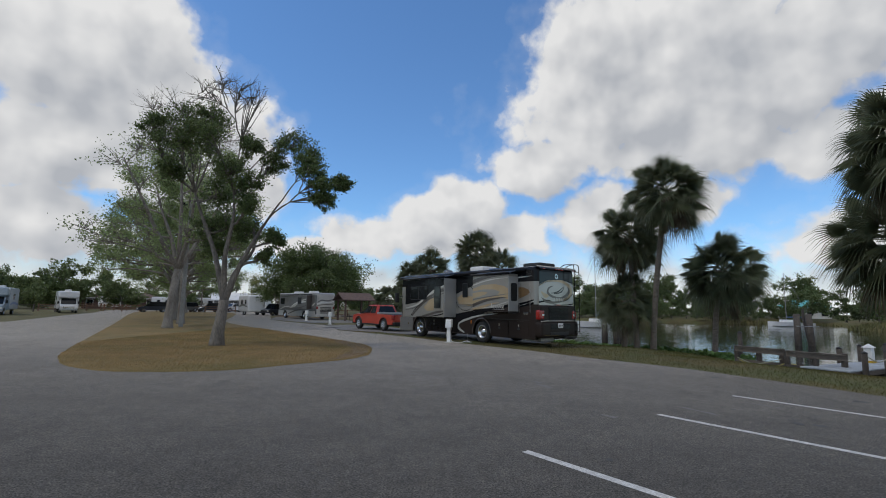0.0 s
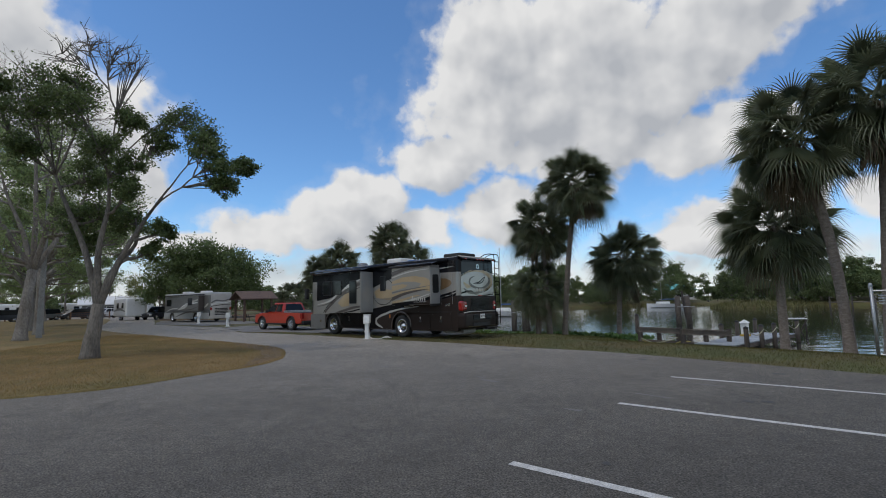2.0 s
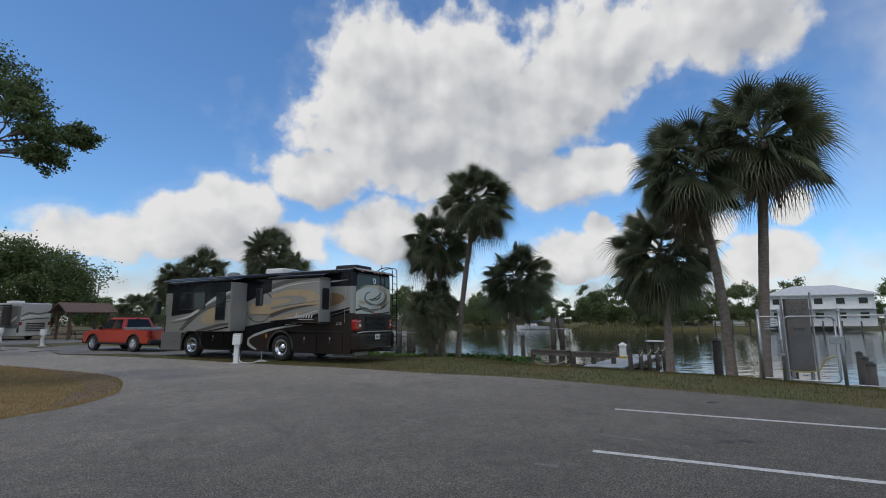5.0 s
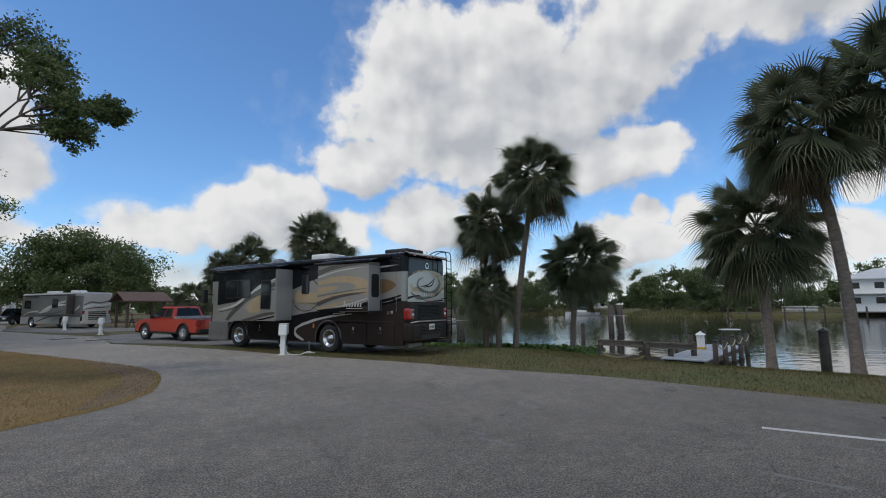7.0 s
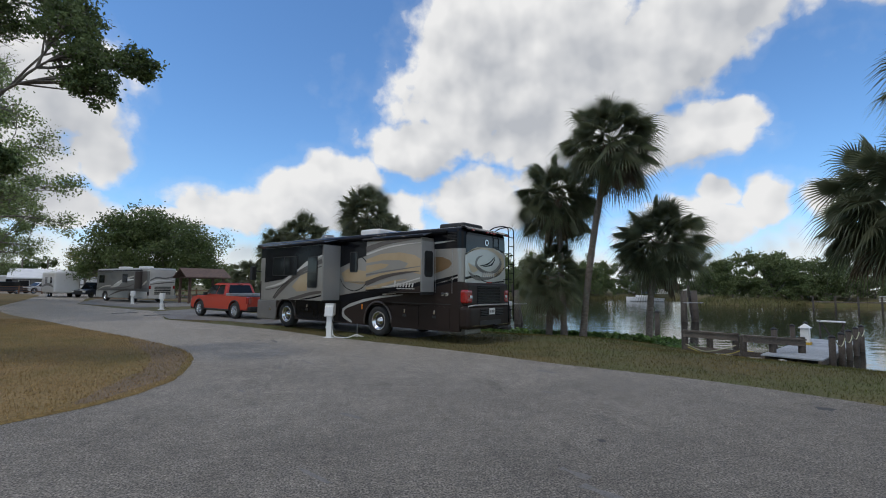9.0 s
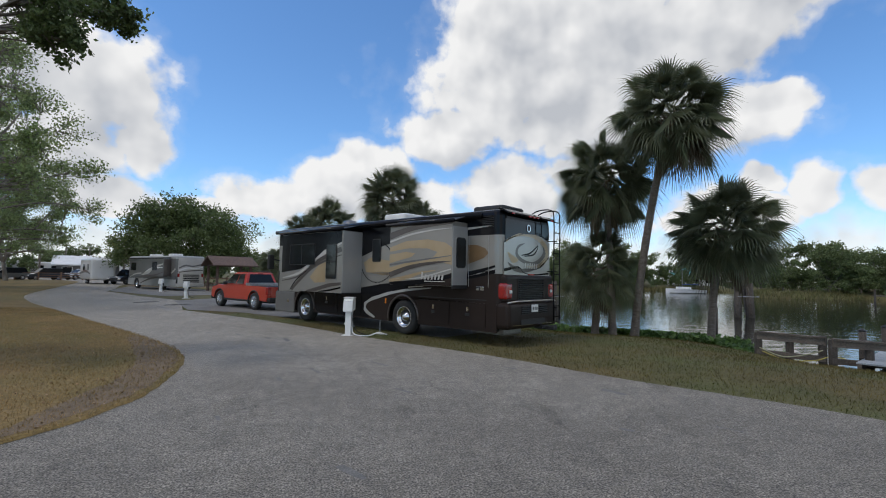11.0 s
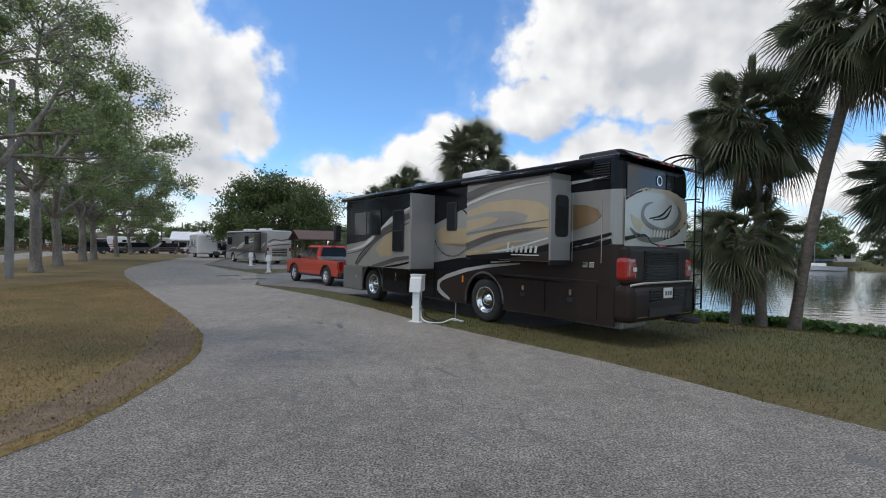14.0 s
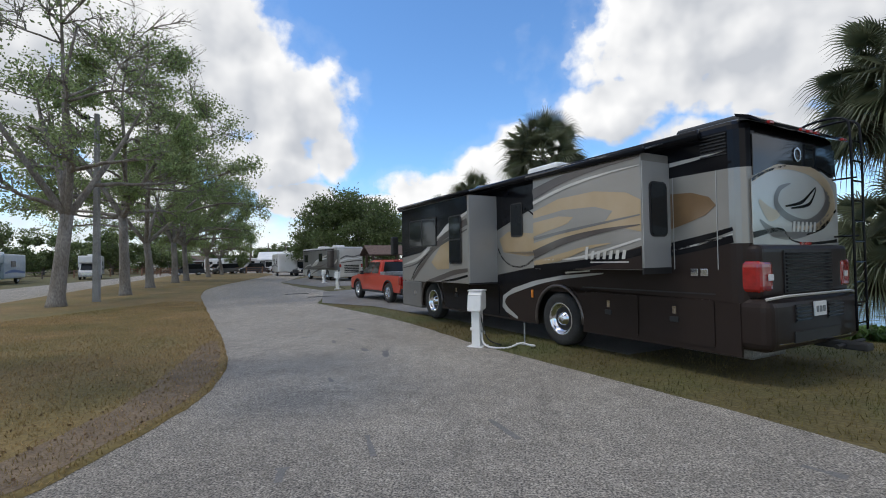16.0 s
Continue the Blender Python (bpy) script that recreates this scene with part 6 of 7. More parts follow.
    for s in (-1, 1):
        part("tail_lamp", boxm(min(s * 0.95, s * 1.12), max(s * 0.95, s * 1.12), y0 - 0.03, y0 + 0.05, 1.2, 1.5, bevel=0.02), M_REDLAMP, ob, "red tail lamp")
    part("rear_bumper", boxm(-1.2, 1.2, y0 - 0.12, y0 + 0.3, 0.34, 0.62, bevel=0.05), M_CREAM, ob)
    for a in (-0.2, 3.6):
        bm = bmesh.new()
        box(bm, -0.45, 0.45, a, a + 0.9, 3.03, 3.28, bevel=0.08)
        part("air_conditioner", bm, M_WHITE, ob, "white roof air conditioner")
    part("awning_roll", tubem([(L - 0.08, -1.7, 2.85), (L - 0.08, 6.5, 2.85)], 0.06, 8), M_DARK, ob)
    return ob


small_coach(pose(-16.3 + 0.9, 54.9 + 0.9, 0.005, 0, 0, 44), "grey and silver motorhome with swoosh stripes and slide-out")


def class_c(m, paint, label, stripe=M_GREY, length=7.2, open_door=False):
    """A van-fronted camper; its nose points to +y."""
    ob = empty("camper_van", m, label, "camper van")
    bm = bmesh.new()
    box(bm, -1.2, 1.2, -length + 1.6, 0.6, 0.55, 3.0, bevel=0.1, seg=3)
    part("body", bm, paint, ob)
    bm = bmesh.new()
    box(bm, -1.15, 1.15, 0.2, 1.75, 2.05, 3.0, bevel=0.22, seg=3)
    part("cab_over_bunk", bm, paint, ob, "rounded bunk over the cab")
    bm = bmesh.new()
    ngon(bm, [(-0.95, 0.5, 0.45), (-0.95, 2.75, 0.45), (-0.95, 2.8, 0.95), (-0.95, 2.0, 1.15), (-0.95, 1.25, 2.05), (-0.95, 0.5, 2.05)], (1.9, 0, 0))
    part("cab", bm, paint, ob)
    bm = bmesh.new()
    ngon(bm, [(-0.85, 1.98, 1.2), (0.85, 1.98, 1.2), (0.8, 1.36, 1.95), (-0.8, 1.36, 1.95)], (0, 0.03, 0.025))
    part("windscreen", bm, M_GLASS, ob, "dark windscreen")
    part("grille", boxm(-0.6, 0.6, 2.78, 2.84, 0.6, 0.9, bevel=0.02), M_CHROME, ob, "chrome grille")
    part("front_bumper", boxm(-0.95, 0.95, 2.7, 2.95, 0.36, 0.58, bevel=0.04), M_PANEL, ob)
    for s in (-1, 1):
        part("headlamp", boxm(min(s * 0.62, s * 0.92), max(s * 0.62, s * 0.92), 2.74, 2.86, 0.66, 0.88, bevel=0.02), M_WHITE, ob, "clear headlamp")
        part("mirror", boxm(min(s * 1.0, s * 1.2), max(s * 1.0, s * 1.2), 1.7, 1.8, 1.25, 1.6, bevel=0.03), M_DARK, ob)
        for yy in (2.0, -length + 3.2):
            wheel(ob, s * 0.88, yy, 0.4, 0.26, s, M_CHROME)
        bm = bmesh.new()
        ngon(bm, [(s * 0.96, 0.75, 1.3), (s * 0.96, 1.7, 1.25), (s * 0.96, 1.25, 1.9), (s * 0.96, 0.75, 1.9)], (s * 0.012, 0, 0))
        part("side_window", bm, M_GLASS, ob)
        pane(ob, -2.6, -1.2, 1.7, 2.3, s * 1.2)
        side_band(ob, "stripe", [(-length + 1.8, 1.1), (-2, 1.3), (0.4, 1.1)], [0.2, 0.3, 0.12], s * 1.206, stripe)
    part("roof_unit", boxm(-0.4, 0.4, -2.2, -1.3, 2.98, 3.25, bevel=0.07), M_WHITE, ob, "white roof air conditioner")
    return ob


class_c(pose(-53.0, 66.0, 0, 0, 0, 222), M_CARWHITE, "white camper van with bunk over the cab on its site")
class_c(pose(-49.3, 51.6, 0, 0, 0, 216), mat("pale_blue_paint", (0.34, 0.42, 0.5), None, 0.3, coat=0.5), "pale blue-grey camper van parked at the road edge", M_BLUE)


def parked_car(m, paint, label, suv=True):
    ob = empty("car", m, label, "car", "cars parked in the distance")
    h = 1.75 if suv else 1.45
    bm = bmesh.new()
    ngon(bm, [(-0.9, -2.2, 0.35), (-0.9, 2.25, 0.35), (-0.9, 2.3, 0.75), (-0.9, 1.3, 1.0), (-0.9, -2.2, 1.02)], (1.8, 0, 0))
    bmesh.ops.bevel(bm, geom=list(bm.edges), offset=0.07, segments=2, affect="EDGES")
    part("body", bm, paint, ob)
    bm = bmesh.new()
    ngon(bm, [(-0.78, -2.1, 1.0), (-0.78, 1.25, 1.0), (-0.72, 0.5, h), (-0.72, -1.8, h)], (1.5, 0, 0))
    bmesh.ops.bevel(bm, geom=list(bm.edges), offset=0.05, segments=2, affect="EDGES")
    part("greenhouse", bm, M_GLASS, ob, "dark windows")
    part("roof", boxm(-0.72, 0.72, -1.8, 0.5, h - 0.03, h + 0.02, bevel=0.02), paint, ob)
    part("grille", boxm(-0.55, 0.55, 2.26, 2.32, 0.5, 0.74), M_DARK, ob)
    for s in (-1, 1):
        part("headlamp", boxm(min(s * 0.55, s * 0.85), max(s * 0.55, s * 0.85), 2.2, 2.31, 0.6, 0.75, bevel=0.02), M_WHITE, ob)
        for yy in (1.4, -1.4):
            wheel(ob, s * 0.82, yy, 0.35, 0.22, s, M_CHROME, style="car", rim_r=0.62)
    return ob


parked_car(pose(-49, 79, 0, 0, 0, 130), M_CARBLUE, "dark blue pickup-like car facing the road")
parked_car(pose(-47.5, 86, 0, 0, 0, 140), M_CARGREY, "grey car parked behind the fence")
parked_car(pose(-44.5, 89, 0, 0, 0, 140), M_CARBLUE, "dark car parked behind the fence")
parked_car(pose(-52, 90, 0, 0, 0, 140), M_CARWHITE, "white car parked behind the fence")
parked_car(pose(-26, 72, 0, 0, 0, 160), M_CARBLUE, "dark blue car behind the second motorhome")
pickup(pose(-41, 95, 0, 0, 0, 150), M_CARWHITE, "white pickup parked at the end of the road", False, False)

# ---------- site fittings ----------


def pedestal(m, label, hose=True):
    """A utility post: square post, foot plate, meter box with a sloping lid, tap and hose."""
    ob = empty("utility_pedestal", m, label, "utility post", "site utility posts")
    part("foot_plate", boxm(-0.16, 0.16, -0.16, 0.16, -0.02, 0.025, bevel=0.006), M_WHITE, ob)
    part("post", boxm(-0.085, 0.085, -0.085, 0.085, 0.02, 0.75, bevel=0.01), M_WHITE, ob)
    bm = bmesh.new()
    ngon(bm, [(-0.14, -0.16, 0.68), (-0.14, 0.12, 0.72), (-0.14, 0.12, 1.05), (-0.14, -0.06, 1.07), (-0.14, -0.12, 0.98)], (0.28, 0, 0))
    bmesh.ops.bevel(bm, geom=list(bm.edges), offset=0.012, segments=2, affect="EDGES")
    bx = part("meter_box", bm, M_WHITE, ob, "white plastic meter box")
    part("lid", boxm(-0.15, 0.15, -0.1, 0.13, 1.06, 1.085, bevel=0.008), M_WHITE, bx)
    part("seam", boxm(-0.142, 0.142, -0.125, -0.12, 0.98, 0.985), M_GALV, bx)
    part("tap", tubem([(0.08, 0, 0.3), (0.15, 0, 0.3), (0.15, 0, 0.25)], 0.014, 6), M_GALV, ob, "metal water tap")
    part("tap_wheel", tubem([(-0.14, 0, 0.33), (-0.08, 0, 0.33)], 0.03, 8), M_WHITE, ob)
    part("cable", tubem(smoothline([(0.06, -0.02, 0.7), (0.13, 0.0, 0.35), (0.2, 0.1, 0.12), (0.4, 0.2, 0.03)], 5), 0.012, 6), M_DARK, ob, "black power cable")
    if hose:
        part("hose", tubem(smoothline([(0.1, -0.02, 0.26), (0.14, -0.05, 0.1), (0.3, -0.1, 0.03), (0.6, 0.0, 0.02), (0.8, 0.2, 0.09), (1.0, 0.25, 0.04), (0.95, 0.45, 0.02), (0.6, 0.5, 0.02)], 6), 0.018, 6), M_WHITE, ob, "white water hose", smooth=True)
        part("riser_pipe", tubem([(0.75, 0.55, 0.0), (0.75, 0.55, 0.42)], 0.016, 6), M_GALV, ob)
    return ob


pedestal(pose(0.36, 22.45, -0.01, 0, 0, -20), "white utility post with meter box and hose on the verge")
pedestal(pose(-9.9, 41.3, -0.01, 0, 0, -10), "white utility post beside a concrete pad", False)
pedestal(pose(-14.6, 50.2, -0.01, 0, 0, -10), "white utility post beside the second motorhome", False)

# shelter with picnic table
sh = empty("picnic_shelter", pose(-10.3, 53.6, 0, 0, 0, 32), "open picnic shelter with brown gable roof on dark posts", "shelter")
for x in (-1.4, 1.4):
    for y in (-1.2, 1.2):
        part("post", boxm(x - 0.09, x + 0.09, y - 0.09, y + 0.09, 0, 2.35), M_BROWNROOF, sh)
for s in (-1, 1):
    bm = bmesh.new()
    ngon(bm, [(-1.9, s * 1.75, 2.2), (1.9, s * 1.75, 2.2), (1.9, 0, 3.0), (-1.9, 0, 3.0)], (0, 0, 0.1))
    part("roof", bm, M_BROWNROOF, sh)
for x in (-1.4, 1.4):
    part("beam", boxm(x - 0.06, x + 0.06, -1.3, 1.3, 2.2, 2.35), M_BROWNROOF, sh)
    part("brace", tubem([(x, 0, 2.3), (x, 0, 2.98)], 0.05, 4), M_BROWNROOF, sh)
tb = empty("picnic_table", pose(-10.3, 53.6, 0, 0, 0, 32), "dark wooden picnic table with benches under the shelter", "picnic table")
for k in range(4):
    part("top_plank", boxm(-0.9, 0.9, -0.36 + k * 0.185, -0.2 + k * 0.185, 0.72, 0.76), M_PILE, tb)
for y in (-0.7, 0.7):
    part("bench", boxm(-0.9, 0.9, y - 0.12, y + 0.12, 0.42, 0.46), M_PILE, tb)
for x in (-0.6, 0.6):
    for y in (-0.6, 0.6):
        part("leg", tubem([(x, y, 0), (x, y * 0.35, 0.72)], 0.04, 5), M_PILE, tb)
sheet("bare_ground", [(-24, 66), (-12, 62), (2, 60), (6, 70), (4, 84), (-16, 88), (-30, 86)], -0.006, M_DIRT, "patch of bare sandy ground behind the shelter", "ground")


def light_pole(m, h, label):
    ob = empty("light_pole", m, label, "light pole")
    bm = bmesh.new()
    a = [bm.verts.new((x * 0.13, y * 0.13, -0.1)) for x, y in ((-1, -1), (1, -1), (1, 1), (-1, 1))]
    b = [bm.verts.new((x * 0.085, y * 0.085, h)) for x, y in ((-1, -1), (1, -1), (1, 1), (-1, 1))]
    for i in range(4):
        bm.faces.new((a[i], a[(i + 1) % 4], b[(i + 1) % 4], b[i]))
    bm.faces.new(b)
    bmesh.ops.bevel(bm, geom=list(bm.edges), offset=0.015, segments=1, affect="EDGES")
    part("post", bm, M_POLE, ob)
    part("arm", tubem([(0, 0, h - 0.25), (-0.35, -0.1, h - 0.15)], 0.025, 6), M_DARK, ob)
    part("lamp", boxm(-0.62, -0.28, -0.22, 0.05, h - 0.28, h - 0.1, bevel=0.04), M_DARK, ob, "dark floodlight head")
    return ob


light_pole(pose(-17.75, 32.1, 0.03, 0, 0, 20), 8.6, "square grey concrete light pole on the island lawn")
for x, y, h in ((-36, 100, 6), (-62, 118, 6.5), (-71, 122, 7), (-84, 124, 7), (-31, 88, 5), (-4, 76, 5.5), (-55, 106, 6), (-52, 108, 6), (-50, 112, 6)):
    p = empty("wooden_pole", pose(x, y, 0), "weathered wooden utility pole in the distance", "utility pole", "distant wooden poles")
    part("shaft", tubem([(0, 0, -0.1), (0, 0, h * 0.5), (0.02, 0, h)], [0.16, 0.14, 0.11], 8), M_WOOD, p)
    part("cap", boxm(-0.08, 0.1, -0.09, 0.09, h, h + 0.06, bevel=0.01), M_WOOD, p)


def rail_fence(a, b, label, rails=3, height=1.1, step=2.4, material=M_FENCE):
    a, b = Vector(a), Vector(b)
    d = b - a
    n = max(1, int(d.length / step))
    ob = empty("wooden_fence", Matrix.Translation(a), label, "fence")
    u = d / n
    for k in range(n + 1):
        q = u * k
        part("post", boxm(q.x - 0.07, q.x + 0.07, q.y - 0.07, q.y + 0.07, -0.05, height + 0.1), material, ob)
        if k < n:
            e = u * (k + 1)
            for r_ in range(rails):
                z = height * (0.35 + 0.6 * r_ / max(1, rails - 1))
                part("rail", tubem([(q.x, q.y, z), (e.x, e.y, z)], 0.055, 4), material, ob)
    return ob


rail_fence((-58, 80, 0), (-40, 90, 0), "brown wooden rail fence along the parking row")
rail_fence((-64, 74, 0), (-60, 92, 0), "brown wooden rail fence beside the campsites")
rail_fence((-84, 104, 0), (-62, 98, 0), "reddish-brown wooden rail fence in the distance", 3, 1.2)
rail_fence((-74, 66, 0), (-58, 70, 0), "weathered grey rail fence behind the campers", 2, 1.0, 2.4, M_WOOD)
rail_fence((-22, 70, 0), (-6, 66, 0), "brown wooden rail fence behind the shelter", 2, 1.0)


def trailer(m, label, stripe=M_GREY, ln=8.0):
    ob = empty("travel_trailer", m, label, "travel trailer", "trailers in the distance")
    bm = bmesh.new()
    box(bm, -1.2, 1.2, -ln / 2, ln / 2, 0.5, 3.0, bevel=0.3, seg=3)
    part("body", bm, M_CARWHITE, ob)
    for s in (-1, 1):
        side_band(ob, "stripe", [(-ln / 2 + 0.4, 1.2), (0, 1.5), (ln / 2 - 0.4, 1.2)], [0.2, 0.35, 0.15], s * 1.206, stripe)
        pane(ob, -1.5, -0.3, 1.6, 2.3, s * 1.2)
        pane(ob, 1.2, 2.2, 1.6, 2.3, s * 1.2)
        for y in (-0.5, 0.5):
            wheel(ob, s * 0.95, y, 0.35, 0.22, s)
    part("hitch", tubem([(0, ln / 2, 0.5), (0, ln / 2 + 1.1, 0.45)], 0.05, 6), M_DARK, ob)
    return ob


trailer(pose(-76, 108, 0, 0, 0, 70), "white travel trailer with grey stripes in the distance")
trailer(pose(-66, 112, 0, 0, 0, 75), "white travel trailer with red stripes in the distance", M_RED)
trailer(pose(-58, 116, 0, 0, 0, 80), "white travel trailer behind the fence")
trailer(pose(-49, 118, 0, 0, 0, 85), "long white travel trailer behind parked cars", M_GREY, 10)
trailer(pose(-57.5, 59.5, 0, 0, 0, 222), "white trailer with dark awning behind a camper van", M_TAUPE, 7)
trailer(pose(-30, 73, 0, 0, 0, 215), "white fifth-wheel trailer behind the second motorhome", M_GREY, 7)


def house(m, w, d, storey, floors, wall, roofm, label, hip=True, rise=1.8, name="house"):
    ob = empty(name, m, label, "house")
    H = storey * floors
    part("wall", boxm(-w / 2, w / 2, -d / 2, d / 2, -0.6, H, bevel=0.02), wall, ob)
    o = 0.7
    bm = bmesh.new()
    e = [bm.verts.new(p) for p in ((-w / 2 - o, -d / 2 - o, H), (w / 2 + o, -d / 2 - o, H), (w / 2 + o, d / 2 + o, H), (-w / 2 - o, d / 2 + o, H))]
    k = (w - d) / 2 if hip else w / 2 + o
    r0, r1 = bm.verts.new((-max(k, 0.3), 0, H + rise)), bm.verts.new((max(k, 0.3), 0, H + rise))
    bm.faces.new((e[0], e[1], r1, r0)), bm.faces.new((e[2], e[3], r0, r1)), bm.faces.new((e[1], e[2], r1)), bm.faces.new((e[3], e[0], r0)), bm.faces.new(e[::-1])
    part("roof", bm, roofm, ob)
    part("fascia", boxm(-w / 2 - o, w / 2 + o, -d / 2 - o, -d / 2 - o + 0.08, H - 0.2, H), M_WHITEWALL, ob)
    for f in range(floors):
        n = max(2, int(w / 3))
        for q in range(n):
            x = -w / 2 + (q + 0.5) * w / n
            wd = part("window", boxm(x - 0.75, x + 0.75, -d / 2 - 0.05, -d / 2 + 0.02, f * storey + 0.8, f * storey + 2.1), M_WHITEWALL, ob, "white framed window")
            part("pane", boxm(x - 0.66, x + 0.66, -d / 2 - 0.06, -d / 2 - 0.04, f * storey + 0.88, f * storey + 2.02), M_GLASS, wd)
    for f in range(1, floors):
        part("balcony", boxm(-w / 2, w / 2, -d / 2 - 1.2, -d / 2, f * storey - 0.15, f * storey), M_WHITEWALL, ob, "white balcony")
        for q in range(int(w / 0.6)):
            part("baluster", boxm(-w / 2 + q * 0.6, -w / 2 + q * 0.6 + 0.06, -d / 2 - 1.2, -d / 2 - 1.14, f * storey, f * storey + 0.9), M_WHITEWALL, ob)
    return ob


house(pose(112, 56.5, 0.5, 0, 0, -58), 17, 10, 2.8, 2, M_WHITEWALL, M_ROOFMETAL, "white two-storey waterfront house with pale hip roof", rise=2.0)
house(pose(96, 128, 0.3, 0, 0, -35), 12, 8, 3.0, 1, M_WHITEWALL, M_TEAL, "waterfront house with a teal metal roof", rise=1.9)
house(pose(142, 150, 0.3, 0, 0, -40), 16, 10, 3.2, 1, M_WHITEWALL, M_ROOFMETAL, "pale-roofed house among far trees", rise=2.2)
house(pose(-47, 106, 0, 0, 0, 25), 9, 7, 2.5, 1, M_CARGREY, M_WHITEWALL, "low grey building with white gable roof", hip=False, rise=1.6)
house(pose(-82, 120, 0, 0, 0, 20), 16, 7, 2.6, 1, M_BROWNROOF, M_BROWNROOF, "long low brown building in the distance", rise=1.4)


def sailboat(m, ln, mast, label):
    ob = empty("sailboat", m, label, "sailboat", "moored sailboats")
    bm = bmesh.new()
    rings = []
    for t in [k / 10 for k in range(11)]:
        y = (t - 0.5) * ln
        w = ln * 0.16 * math.sin(math.pi * min(1, 0.22 + t * 0.78)) ** 0.7 + 0.02
        rings.append([bm.verts.new(p) for p in ((-w, y, 0.75 + 0.25 * t), (-w * 0.8, y, 0.1), (0, y, -0.25), (w * 0.8, y, 0.1), (w, y, 0.75 + 0.25 * t))])
    for a, b in zip(rings, rings[1:]):
        for k in range(4):
            bm.faces.new((a[k], a[k + 1], b[k + 1], b[k]))
        bm.faces.new((a[4], a[0], b[0], b[4]))
    bm.faces.new(rings[0]), bm.faces.new(rings[-1][::-1])
    part("hull", bm, M_CARWHITE, ob, "white hull", smooth=False)
    part("cabin", boxm(-ln * 0.09, ln * 0.09, -ln * 0.12, ln * 0.22, 0.8, 1.35, bevel=0.12), M_WHITE, ob)
    part("mast", tubem([(0, ln * 0.08, 0.8), (0, ln * 0.08, mast)], [0.07, 0.045], 6), M_GALV, ob)
    part("boom", tubem([(0, ln * 0.08, 1.9), (0, -ln * 0.35, 1.9)], 0.09, 6), M_BLUE, ob, "boom with furled sail")
    for y in (ln * 0.48, -ln * 0.48):
        part("stay", tubem([(0, y, 0.9), (0, ln * 0.08, mast)], 0.015, 4), M_GALV, ob)
    return ob


sailboat(pose(23.4, 71.5, WATER_Z, 0, 0, 75), 7.5, 10.8, "white sailboat with bare mast moored on the river")
sailboat(pose(71, 98, WATER_Z, 0, 0, 70), 8, 11, "white sailboat with furled sail near the far bank")

# ---------- docks ----------


def round_pile(parent, x, y, z0, z1, r, cap=True, lean=(0, 0)):
    o = part("timber_post", tubem([(x, y, z0), (x + lean[0] * 0.5, y + lean[1] * 0.5, (z0 + z1) / 2), (x + lean[0], y + lean[1], z1)], [r * 1.06, r, r * 0.96], 12), M_PILE, parent, "dark weathered timber pile", smooth=True)
    if cap:
        bm = bmesh.new()
        lathe(bm, [(r * 1.1, z1 - 0.01), (r * 1.1, z1 + 0.02), (0.001, z1 + r * 0.9)], 12, "z", (x + lean[0], y + lean[1], 0))
        part("pile_cap", bm, M_DARK, o, "black conical cap")
    return o


rl = empty("dock_railing", pose(0, 0, 0), "weathered grey wooden dock railing at the water's edge", "railing")
R0, R1, R2, R3 = Vector((13.45, 22.0, 0)), Vector((14.85, 20.9, 0)), Vector((14.75, 20.6, 0)), Vector((16.75, 19.9, 0))
for a, b, za, zb in ((R0, R1, 0.1, 0.03), (R2, R3, 0.03, -0.08)):
    d = (b - a).normalized()
    s = Vector((-d.y, d.x, 0)) * 0.02
    for off, h in ((-0.02, 0.05), (-0.03, 0.2), (-0.56, 0.18)):
        bm = bmesh.new()
        ww = s * (4 if off == -0.02 else 1)
        ngon(bm, [a - ww + Vector((0, 0, za + off)), b - ww + Vector((0, 0, zb + off)), b + ww + Vector((0, 0, zb + off)), a + ww + Vector((0, 0, za + off))], (0, 0, -h if off != -0.02 else h))
        part("rail_board", bm, M_WOOD, rl)
    for t in (0.03, 0.5, 0.97):
        p = a.lerp(b, t) + s.normalized() * 0.1
        part("post", tubem([(p.x, p.y, -1.3), (p.x, p.y, za - 0.02)], 0.115, 10), M_PILE, rl)
part("rope", tubem(smoothline([(13.5, 21.95, -0.4), (13.9, 21.5, -0.62), (14.4, 21.1, -0.5), (14.75, 20.9, -0.35)], 6), 0.02, 5), M_PALEROPE, rl, "slack pale mooring rope")
part("rope", tubem(smoothline([(13.5, 21.85, -0.5), (13.95, 21.4, -0.72), (14.5, 20.95, -0.66), (14.85, 20.75, -0.52), (15.1, 20.5, -0.55)], 6), 0.018, 5), M_ROPE, rl, "slack yellow rope")

dk = empty("dock", pose(15.3, 19.3, 0, 0, 0, 28), "narrow wooden dock with pale planks, dark posts and rope rail", "dock")
for k in range(44):
    part("plank", boxm(k * 0.19, k * 0.19 + 0.175, -0.85, 0.85, -0.6, -0.555), M_DECK, dk)
for y in (-0.78, 0.78):
    part("stringer", boxm(0, 8.4, y - 0.05, y + 0.05, -0.78, -0.6), M_WOOD, dk)
tops = []
for k, x in enumerate((0.9, 2.8, 4.6, 6.5, 8.3)):
    round_pile(dk, x, -0.98, -1.6, 0.12, 0.1)
    tops.append(Vector((x, -0.98, -0.02)))
for x in (5.6, 8.3):
    round_pile(dk, x, 0.98, -1.6, 0.15, 0.1)
for a, b in zip(tops, tops[1:]):
    part("rope", tubem([a.lerp(b, t) + Vector((0, -0.11, -0.22 * math.sin(math.pi * t))) for t in [k / 8 for k in range(9)]], 0.018, 5), M_PALEROPE, dk, "sagging rope rail")
